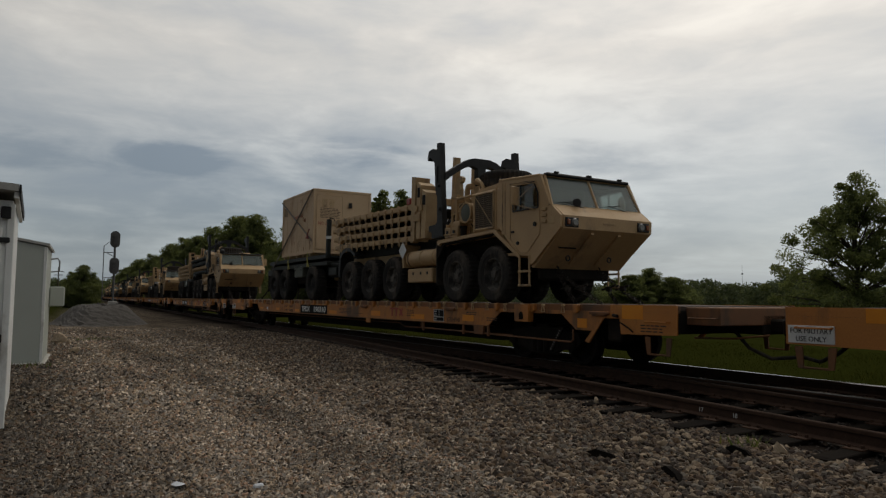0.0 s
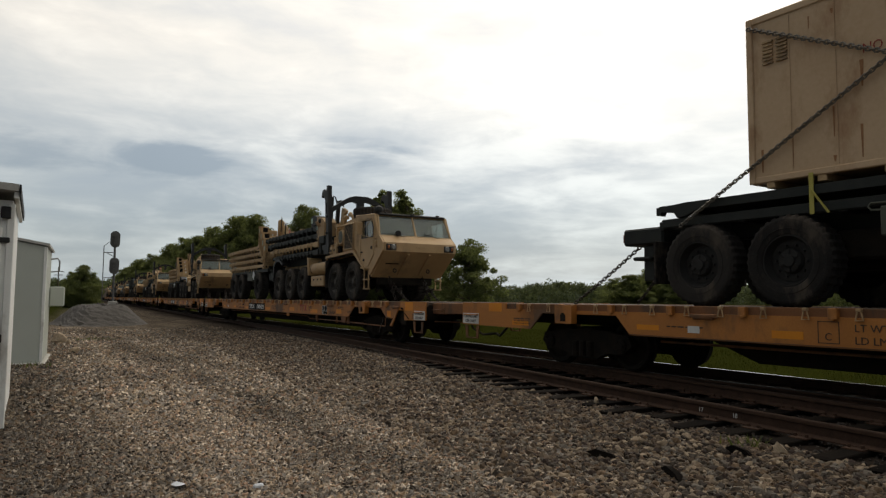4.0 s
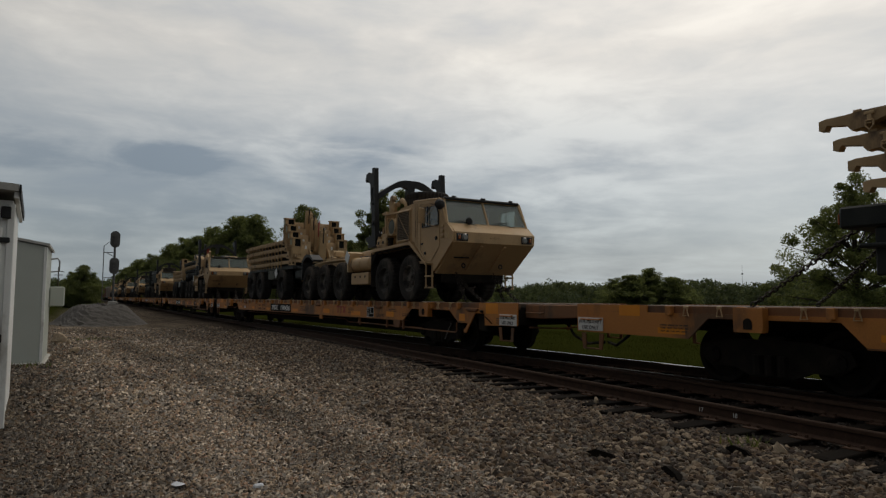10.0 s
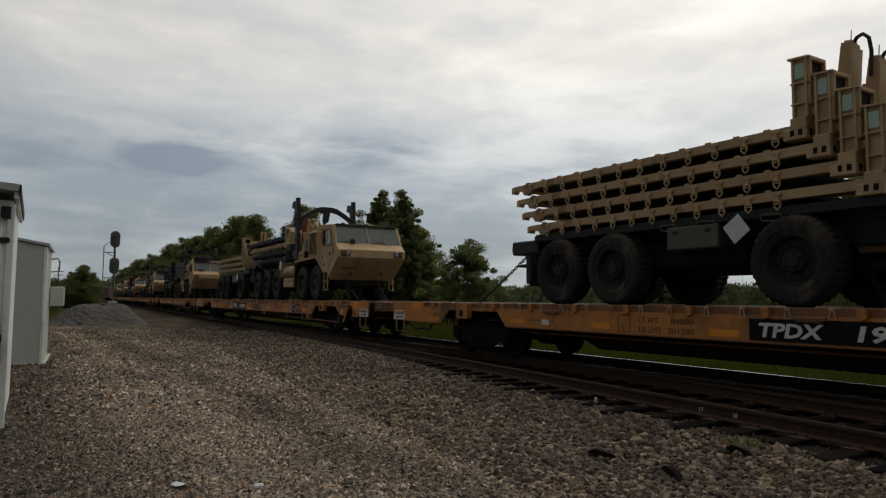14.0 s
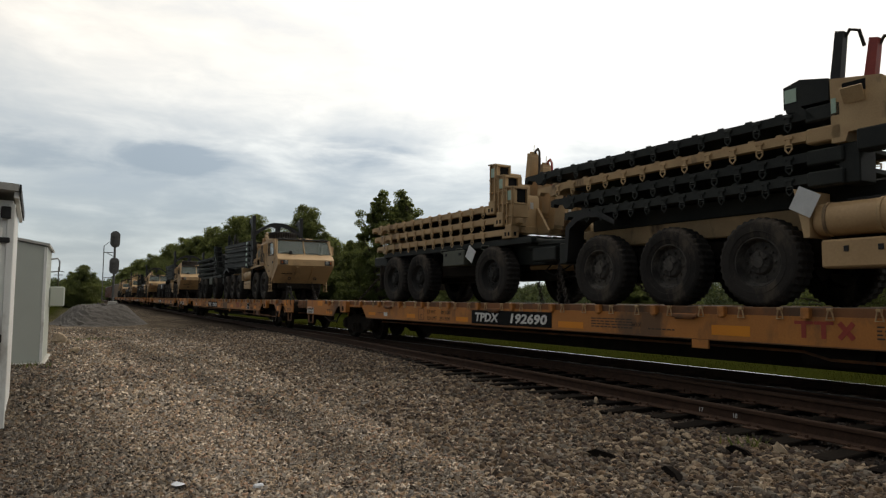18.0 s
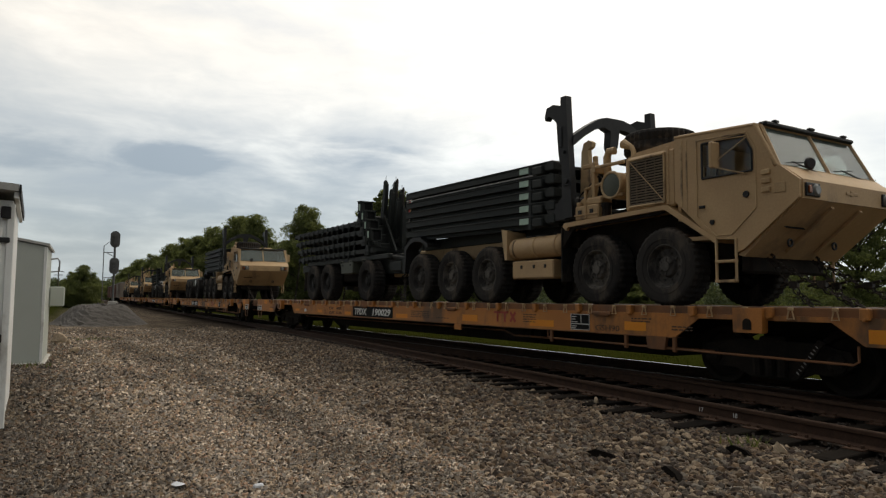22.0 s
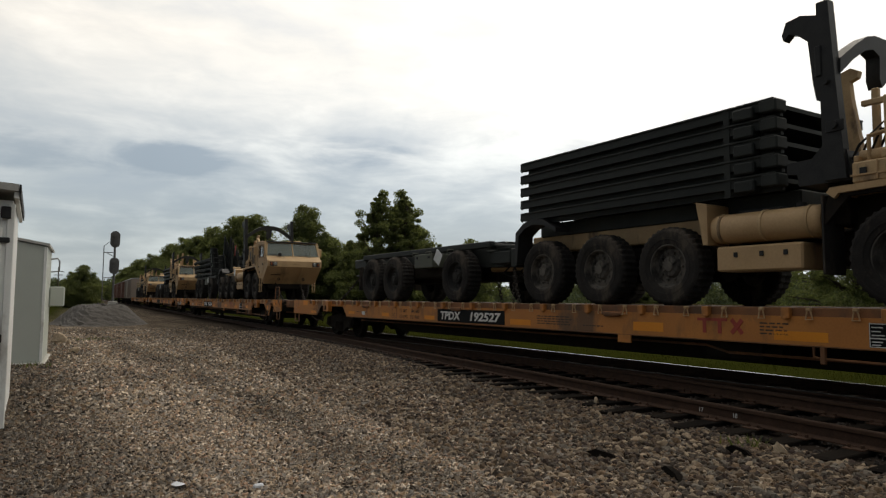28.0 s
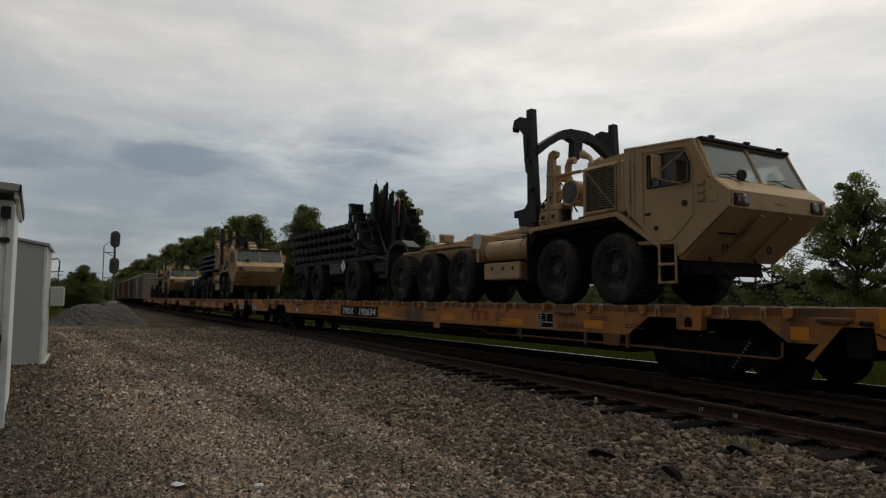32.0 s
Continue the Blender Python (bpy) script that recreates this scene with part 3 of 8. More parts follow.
def axle_wheels():
    sh = Shape()
    prof = [(0.0, 0.69), (0.10, 0.69), (0.13, 0.74), (0.30, 0.72), (0.345, 0.69), (0.45, 0.685), (0.445, 0.71), (0.42, 0.72), (0.415, 0.83), (0.40, 0.84), (0.345, 0.83), (0.31, 0.77), (0.13, 0.80), (0.10, 0.84), (0.0, 0.84)]
    sh.lathe(prof, 28)
    sh.lathe([(r, -y) for r, y in prof], 28)
    sh.tube([(0, -1.02, 0), (0, 1.02, 0)], 0.08, 10)
    for y in (-1, 1):
        sh.lathe([(0.0, y * 1.02), (0.12, y * 1.02), (0.125, y * 1.10), (0.06, y * 1.13), (0.0, y * 1.13)], 14)
        for k in range(3):
            a = k * 2.094
            sh.box(-0.02, 0.02, -0.02, 0.02, -0.02, 0.02, 0.004, Matrix.Translation((0.08 * math.cos(a), y * 1.12, 0.08 * math.sin(a))))
    return sh.mesh("wheelset", UNDER)


def build_flatcar():
    car = thing("flatcar", "long yellow steel flatcar with stake pockets, loaded with army trucks", "railcar", "cars of the military train")
    deck = Shape().box(REAR + 0.05, FRONT - 0.05, -1.38, 1.38, 1.05, 1.115, 0.01)
    part("deck", deck, DECK_WOOD, car, "dark worn deck boards")
    outline = [(REAR, 1.01), (REAR, 0.66), (-11.40, 0.64), (-11.06, 0.945), (-9.22, 0.945), (-8.94, 0.66), (2.16, 0.655), (2.16, 0.52), (2.44, 0.52), (2.44, 0.655), (8.36, 0.655), (8.78, 0.945), (10.68, 0.945), (11.06, 0.68), (11.46, 0.68), (11.28, 0.50), (11.38, 0.47), (11.74, 0.90), (12.10, 0.90), (12.13, 0.655), (FRONT, 0.68), (FRONT, 1.01)]
    for sy in (-1, 1):
        y = sy * 1.45
        part("side_sill", Shape().prism(outline, y, y - sy * 0.03), YELLOW, car, "yellow side sill with grimy streaks")
        for x0, x1 in ((REAR, -12.16), (11.90, FRONT)):
            part("end_plate", Shape().box(x0, x1, y, y - sy * 0.03, 1.012, 1.125), YELLOW, car)
        # the set-back lip takes a darker brown than the sill below
        part("sill_lip", Shape().box(REAR, FRONT, y - sy * 0.10, y - sy * 0.035, 1.0, 1.12, 0.008), BROWN_YELLOW, car, "brown sill lip set back from the side sill")
        part("sill_flange", Shape().box(-8.94, 8.36, y, y - sy * 0.16, 0.640, 0.653), BROWN_YELLOW, car)
        pocket = Shape().box(-0.055, 0.055, -0.045, 0.045, -0.075, 0.065, 0.01).box(-0.02, 0.02, -0.05, 0.05, -0.09, -0.05, 0.006).mesh("stake_pocket", YELLOW)
        ring = Shape().tube([(-0.018, 0, 0.06), (-0.045, 0, -0.055), (0.045, 0, -0.055), (0.018, 0, 0.06)], 0.011, 5).box(-0.032, 0.032, -0.02, 0.03, 0.05, 0.09, 0.006).mesh("tie_down_ring", TAN_WORN)
        for k in range(-2, 18):
            x = -9.32 + 1.20 * k
            part("stake_pocket", pocket, None, car, "", (x, y + sy * 0.005, 1.055))
            for d in (0.30, 0.86) if k < 17 else ():
                part("tie_down_ring", ring, None, car, "", (x + d, y + sy * 0.02, 1.03))
            if k % 4 == 1:
                part("winch_plate", Shape().box(-0.22, 0.22, -0.03, 0.03, -0.03, 0.02, 0.01).tube([(-0.16, 0, -0.03), (0.16, 0, -0.03)], 0.028, 8), BROWN_YELLOW, car, "", (x + 0.58, y + sy * 0.02, 0.985))
        for sx in (-1, 1):
            xb = BOGIES[sx > 0]
            bol = Shape().prism([(-0.205, 0.0), (0.205, 0.0), (0.215, 0.05), (0.215, 0.325), (-0.215, 0.325), (-0.215, 0.05)], -0.07, 0.06)
            part("jacking_box", bol, YELLOW, car, "yellow jacking box with a dark patch for its hole", (xb, y + sy * 0.04, 0.78))
            # dark patch on the solid box stands in for the shaded hole
            part("jack_hole", Shape().lathe([(0.0, -0.003), (0.065, -0.003), (0.065, 0.003), (0.0, 0.003)], 14).box(-0.065, 0.065, -0.003, 0.003, -0.085, 0.0), UNDER, car, "", (xb, y + sy * (0.104 if sy > 0 else 0.114), 0.905))
            # end furniture: stirrup step and grab irons
            xe = 12.90 if sx > 0 else -13.33
            st = Shape().prism([(xe - 0.26, 0.64), (xe - 0.16, 0.64), (xe - 0.15, 0.37), (xe - 0.22, 0.37)], y + sy * 0.01, y - sy * 0.01).prism([(xe + 0.16, 0.64), (xe + 0.26, 0.64), (xe + 0.22, 0.37), (xe + 0.15, 0.37)], y + sy * 0.01, y - sy * 0.01).tube([(xe - 0.18, y, 0.38), (xe + 0.18, y, 0.38)], 0.015, 6)
            part("stirrup_step", st, BROWN_YELLOW, car)
            gi = Shape().tube([(xe - 0.22, y, 0.88), (xe - 0.22, y + sy * 0.07, 0.87), (xe + 0.22, y + sy * 0.07, 0.87), (xe + 0.22, y, 0.88)], 0.012, 6)
            part("grab_iron", gi, YELLOW, car)
    for x0, x1, z0, z1 in ((-12.73, -12.30, 0.95, 1.118), (-11.95, -11.45, 0.70, 0.79), (-8.78, -8.35, 0.74, 0.82), (-6.52, -6.10, 0.72, 0.82), (-4.2, -3.72, 0.70, 0.80), (-0.75, -0.1, 0.70, 0.81), (2.5, 3.1, 0.72, 0.86), (4.9, 5.6, 0.70, 0.82), (7.35, 7.80, 0.72, 0.86), (11.10, 11.34, 0.72, 0.88), (12.16, 12.60, 0.90, 1.118)):
        part("orange_patch", Shape().box(x0, x1, -1.453, -1.449, z0, z1), ORANGE, car, "fresh orange paint patch")
    cen = Shape().prism([(-HALF + 0.4, 1.04), (-HALF + 0.4, 0.72), (-8.6, 0.72), (-7.4, 0.27), (7.4, 0.27), (8.6, 0.72), (HALF - 0.4, 0.72), (HALF - 0.4, 1.04)], -0.38, 0.38)
    part("centre_sill", cen, UNDER, car, "grimy dark centre sill")
    for k in range(9):
        x = -8 + 2.0 * k
        part("crossbearer", Shape().prism([(x - 0.04, 1.04), (x - 0.04, 0.68), (x + 0.04, 0.68), (x + 0.04, 1.04)], -1.40, 1.40), UNDER, car)
    for sx in (-1, 1):
        dr = Shape().box(sx * (HALF - 0.45), sx * (HALF + 0.35), -0.28, 0.28, 0.70, 1.0, 0.02).box(FRONT - 0.05 if sx > 0 else REAR, FRONT if sx > 0 else REAR + 0.05, -1.40, 1.40, 0.70, 1.05, 0.01)
        part("draft_box", dr, UNDER, car, "grimy dark draft gear box")
        kn = Shape().box(sx * (HALF + 0.3), sx * (HALF + 0.60), -0.10, 0.10, 0.72, 0.93, 0.03).box(sx * (HALF + 0.55), sx * (HALF + 0.765), -0.17, 0.16, 0.68, 0.96, 0.05)
        part("coupler", kn, UNDER, car, "dark steel knuckle coupler")
        hose = Shape().tube([(sx * (HALF - 0.1), -0.3, 0.72), (sx * (HALF + 0.15), -0.34, 0.50), (sx * (HALF + 0.45), -0.25, 0.36), (sx * (HALF + 0.77), -0.12, 0.40)], 0.028, 7)
        part("air_hose", hose, RUBBER, car, "black rubber brake hose")
        rod = Shape().tube([(sx * (HALF - 0.05), -1.3, 0.66), (sx * (HALF + 0.1), -0.6, 0.64), (sx * (HALF + 0.5), -0.35, 0.7)], 0.016, 6)
        part("uncoupling_lever", rod, BROWN_YELLOW, car)
        bx = BOGIES[sx > 0]
        for sy in (-1, 1):
            fr = Shape().prism([(bx - 1.12, 0.42), (bx - 0.92, 0.27), (bx - 0.55, 0.27), (bx - 0.3, 0.16), (bx + 0.3, 0.16), (bx + 0.55, 0.27), (bx + 0.92, 0.27), (bx + 1.12, 0.42), (bx + 1.05, 0.58), (bx + 0.5, 0.66), (bx - 0.5, 0.66), (bx - 1.05, 0.58)], sy * 0.93, sy * 1.06)
            part("bogie_side_frame", fr, UNDER, car, "grimy cast bogie side frame")
            for q in (-0.18, 0.0, 0.18):
                part("spring", Shape().tube([(bx + q, sy * 1.08, 0.20), (bx + q, sy * 1.08, 0.46)], 0.07, 8), UNDER, car)
        part("bolster", Shape().box(bx - 0.2, bx + 0.2, -1.05, 1.05, 0.46, 0.72, 0.03), UNDER, car)
    part("end_platform", Shape().box(FRONT + 0.004, 13.84, -1.25, 1.25, 0.84, 1.10, 0.012), BROWN_YELLOW, car, "faded brown end platform")
    part("end_grab_iron", Shape().tube([(13.34, -1.25, 0.95), (13.34, -1.31, 0.94), (13.80, -1.31, 0.94), (13.80, -1.25, 0.95)], 0.012, 6), BROWN_YELLOW, car)
    # brake gear under the frame
    part("air_reservoir", Shape().tube([(3.6, -0.95, 0.50), (4.5, -0.95, 0.50)], 0.17, 14).tube([(4.5, -0.95, 0.5), (4.75, -0.95, 0.5)], 0.10, 10), UNDER, car, "dark brake air reservoir")
    part("brake_pipe", Shape().tube([(-8.6, -1.1, 0.55), (3.6, -1.1, 0.55), (4.0, -1.15, 0.47), (8.8, -1.15, 0.47)], 0.02, 6), BROWN_YELLOW, car)
    rod = Shape().tube([(5.4, -1.42, 0.655), (5.4, -1.42, 0.52), (5.5, -1.42, 0.50), (10.9, -1.42, 0.46), (10.98, -1.44, 0.50), (10.98, -1.44, 0.68)], 0.016, 6)
    for x in (5.52, 7.36, 8.33):
        rod.box(x - 0.035, x + 0.035, -1.45, -1.40, 0.43, 0.68, 0.012)
    part("rod_guard", Shape().prism([(7.80, 0.655), (8.20, 0.655), (8.16, 0.46), (7.84, 0.46)], -1.46, -1.40), BROWN_YELLOW, car)
    part("brake_rod", rod, BROWN_YELLOW, car, "long yellow brake rod under the sill")
    return car


FLATCAR_MASTER = build_flatcar()
WHEELS = axle_wheels()
NUMBERS = {1: "190310", 2: "190421", 3: "190436", 4: "192690", 5: "190029", 6: "192527", 7: "192634"}
WEIGHTS = {1: ("84700", "201300"), 2: ("84800", "201200"), 3: ("84800", "201200"), 4: ("84100", "201900"), 5: ("84800", "201200"), 6: ("84100", "201900"), 7: ("84100", "201900")}


def dress_flatcar(car, j):
    """Lettering and plates of one railcar, on the side that faces the yard."""
    f = -1.45
    panel = part("number_panel", Shape().box(-3.57, -0.93, f - 0.006, f + 0.004, 0.675, 0.965, 0.002), BLACK_PAINT, car, "black number panel with white letters")
    if j in NUMBERS:
        lettering("reporting_mark", "TPDX", 0.25, WHITE_PAINT, panel, (-3.45, f - 0.009, 0.735), width=0.86, shear=0.16, bold=0.008)
        lettering("car_number", NUMBERS[j], 0.25, WHITE_PAINT, panel, (-2.25, f - 0.009, 0.735), width=1.13, shear=0.16, bold=0.008)
        w, l = WEIGHTS[j]
        lettering("weight_line", "LT WT", 0.125, DARK_LETTER, car, (-5.49, f - 0.003, 0.845), width=0.38)
        lettering("weight_line", w, 0.125, DARK_LETTER, car, (-4.86, f - 0.003, 0.845), width=0.40)
        lettering("limit_line", "LD LMT", 0.125, DARK_LETTER, car, (-5.49, f - 0.003, 0.70), width=0.44)
        lettering("limit_line", l, 0.125, DARK_LETTER, car, (-4.92, f - 0.003, 0.70), width=0.46)
        lettering("class_letter", "C", 0.13, DARK_LETTER, car, (-5.84, f - 0.003, 0.73))
    sq = Shape()
    for x0, x1, z0, z1 in ((-5.92, -5.66, 0.69, 0.70), (-5.92, -5.66, 0.95, 0.96), (-5.92, -5.91, 0.70, 0.95), (-5.67, -5.66, 0.70, 0.95)):
        sq.box(x0, x1, f - 0.003, f, z0, z1)
    part("class_frame", sq, DARK_LETTER, car)
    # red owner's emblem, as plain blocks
    for x0 in (3.72, 3.97):
        em = Shape().prism([(x0, 0.955), (x0 + 0.24, 0.955), (x0 + 0.24, 0.915), (x0 + 0.15, 0.915), (x0 + 0.15, 0.745), (x0 + 0.09, 0.745), (x0 + 0.09, 0.915), (x0, 0.915)], f - 0.004, f)
        part("emblem_block", em, RED_LETTER, car, "red emblem block")
    for a in (1, -1):
        part("emblem_bar", Shape().box(-0.03, 0.03, f - 0.0042 - 0.0005 * a, f, -0.125, 0.125, 0, Matrix.Translation((4.36, 0, 0.85)) @ Matrix.Rotation(a * 0.72, 4, "Y")), RED_LETTER, car)
    dp = part("data_panel", Shape().box(6.07, 6.55, f - 0.006, f + 0.004, 0.675, 0.955, 0.002), BLACK_PAINT, car, "black data panel with white rules")
    ln = Shape().box(6.08, 6.54, f - 0.008, f - 0.006, 0.775, 0.787).box(6.33, 6.342, f - 0.008, f - 0.006, 0.787, 0.945).box(6.075, 6.545, f - 0.008, f - 0.006, 0.943, 0.952).box(6.075, 6.545, f - 0.008, f - 0.006, 0.678, 0.687).box(6.075, 6.084, f - 0.008, f - 0.006, 0.687, 0.943).box(6.536, 6.545, f - 0.008, f - 0.006, 0.687, 0.943)
    for k in range(5):
        ln.box(6.10, 6.20 + 0.02 * (k % 3), f - 0.008, f - 0.006, (0.70, 0.735, 0.81, 0.855, 0.90)[k], (0.712, 0.747, 0.822, 0.867, 0.912)[k])
    part("panel_rules", ln, WHITE_PAINT, dp)
    if j in NUMBERS and j != 6:
        lettering("test_mark", "GSH90A" if j in (4, 7) else "GSH90", 0.135, DARK_LETTER, car, (6.68, f - 0.003, 0.69), width=0.66 if j in (4, 7) else 0.55)
    if j == 4:
        lettering("load_mark", "BOX", 0.10, DARK_LETTER, car, (1.0, f - 0.003, 0.78), width=0.2)
    # small stencilled notes, too small to read
    rnd = random.Random(j)
    for x, w, n, z in ((-11.9, 0.5, 3, 0.82), (0.1, 0.95, 4, 0.88), (4.7, 0.4, 4, 0.90), (7.5, 0.45, 2, 0.90), (12.55, 0.5, 3, 0.80), (-8.2, 0.7, 1, 0.80), (1.35, 0.55, 1, 0.75), (8.3, 0.4, 2, 0.80)):
        st = Shape()
        for k in range(n):
            x1 = x
            while x1 < x + w - 0.05:
                d = rnd.uniform(0.04, 0.12)
                st.box(x1, min(x + w, x1 + d), f - 0.003, f, z - 0.045 * k, z - 0.045 * k + 0.02)
                x1 += d + 0.025
        tagged(part("stencilled_note", st, DARK_LETTER, car), kind="stuff")
    if j in (5, 7):
        rail = Shape().tube([(12.55, f, 0.92), (12.55, f - 0.05, 1.02), (12.52, f - 0.02, 1.58), (12.55, f - 0.02, 1.61), (13.02, f - 0.02, 1.61), (13.05, f - 0.02, 1.58), (13.08, f - 0.05, 1.02), (13.08, f, 0.92)], 0.016, 6)
        part("handrail", rail, BLACK_STEEL if j == 5 else BROWN_YELLOW, car, "upright handrail loop at the car's end")
    part("brake_box", Shape().box(11.72, 12.06, -1.36, -1.05, 0.52, 0.90, 0.03).tube([(11.95, -1.44, 0.95), (12.10, -1.50, 0.94)], 0.03, 6).tube([(12.0, -1.42, 0.88), (12.32, -1.48, 0.76), (12.42, -1.48, 0.70)], 0.012, 6), UNDER, car, "grimy hand brake box")
    lever = part("brake_lever", Shape().prism([(BOGIES[1] + 0.40, 0.26), (BOGIES[1] + 0.48, 0.22), (BOGIES[1] + 0.82, 0.68), (BOGIES[1] + 0.74, 0.72)], -1.22, -1.18), UNDER, car, "slanting dark brake lever with pale stencilled marks")
    marks = Shape()
    for k in range(9):
        u = 0.08 + 0.095 * k
        marks.box(-0.004, 0.008 if k % 3 else 0.014, -1.224, -1.220, -0.020, 0.020, 0.0, Matrix.Translation((BOGIES[1] + 0.44 + 0.34 * u, 0, 0.24 + 0.46 * u)) @ Matrix.Rotation(radians(-52), 4, "Y"))
    part("lever_mark", marks, GALV, lever)
    pl = part("tag_plate", Shape().box(-7.82, -7.62, f - 0.005, f, 0.73, 0.83), WHITE_PAINT, car, "small white tag plate")
    for x0 in (-13.67, 12.66):
        if (x0 > 0 and j in (1, 5, 7)) or (x0 < 0 and j == 6):
            continue
        sg = part("warning_sign", Shape().box(x0, x0 + 0.58, f - 0.012, f + 0.002, 0.68, 0.90, 0.004), WHITE_PAINT, car, "white warning sign with black lettering")
        lettering("sign_text", "FOR MILITARY", 0.09, BLACK_PAINT, sg, (x0 + 0.03, f - 0.014, 0.805), width=0.52)
        lettering("sign_text", "USE ONLY", 0.09, BLACK_PAINT, sg, (x0 + 0.10, f - 0.014, 0.705), width=0.38)


def add_wheelsets(car, turning):
    for bx in BOGIES:
        for d in (-0.89, 0.89):
            at = (bx + d, 0.0, 0.42)
            ob = part("wheelset", WHEELS, None, car, "dark steel wheelset", at)
            if turning:
                wheelsets.append((ob, at))


flatcars = {}
all_cars = [FLATCAR_MASTER] + [copy_thing(FLATCAR_MASTER, Matrix()) for _ in range(9)]
for j in range(0, 10):
    car = all_cars[j]
    dress_flatcar(car, j)
    add_wheelsets(car, j <= 8)
    flatcars[j] = ride(car, j, Matrix())

# ---- army trucks ----
DECK_Z = 1.118
TYRE_R = 0.625


def tyre_mesh():
    p = [(0.335, 0.16), (0.36, 0.19), (0.47, 0.205), (0.555, 0.195), (0.60, 0.175), (TYRE_R, 0.13), (TYRE_R, 0.03), (TYRE_R - 0.012, 0.0), (TYRE_R, -0.03), (TYRE_R, -0.13), (0.60, -0.175), (0.555, -0.195), (0.47, -0.205), (0.36, -0.19), (0.335, -0.16)]
    return Shape().lathe(p, 72, 0.026, 0.57).mesh("tyre", RUBBER, 24)


def rim_mesh(paint):
    """The outer face is at negative y: a rolled rim, a dished disc with slots, a hub cap and a ring of nuts."""
    sh = Shape().lathe([(0.345, 0.15), (0.345, -0.15), (0.352, -0.178), (0.332, -0.182), (0.318, -0.12), (0.285, -0.075), (0.25, -0.088), (0.175, -0.075), (0.16, -0.12), (0.145, -0.135), (0.085, -0.14), (0.075, -0.165), (0.0, -0.168)], 28)
    for k in range(10):
        a = 2 * math.pi * k / 10
        sh.tube([(0.215 * math.cos(a), -0.07, 0.215 * math.sin(a)), (0.215 * math.cos(a), -0.115, 0.215 * math.sin(a))], 0.018, 6)
    for k in range(6):
        a = 2 * math.pi * (k + 0.5) / 6
        sh.box(-0.03, 0.03, -0.012, 0.012, -0.014, 0.014, 0.004, Matrix.Translation((0.115 * math.cos(a), -0.145, 0.115 * math.sin(a))) @ Matrix.Rotation(-a, 4, "Y"))
    return sh.mesh("rim", paint)


TYRE, RIM_DARK, RIM_PALE = tyre_mesh(), rim_mesh(RIM), rim_mesh(RIM_DUSTY)
BEAD_RING = Shape().ring((0, -0.198, 0), 0.43, 0.010, None, 40, 5).ring((0, -0.194, 0), 0.525, 0.008, None, 40, 5).mesh("sidewall_ring", RUBBER)


def road_wheel(parent, x, y, z=TYRE_R - 0.012, face=None):
    w = part("wheel", TYRE, None, parent, "black chunky-treaded tyre with dusty sidewall", (x, y, z))
    part("rim", face or RIM_DARK, None, w, "", (0, 0, 0), (0, 0, 0 if y < 0 else 180))
    if y < 0:
        part("sidewall_ring", BEAD_RING, None, w)


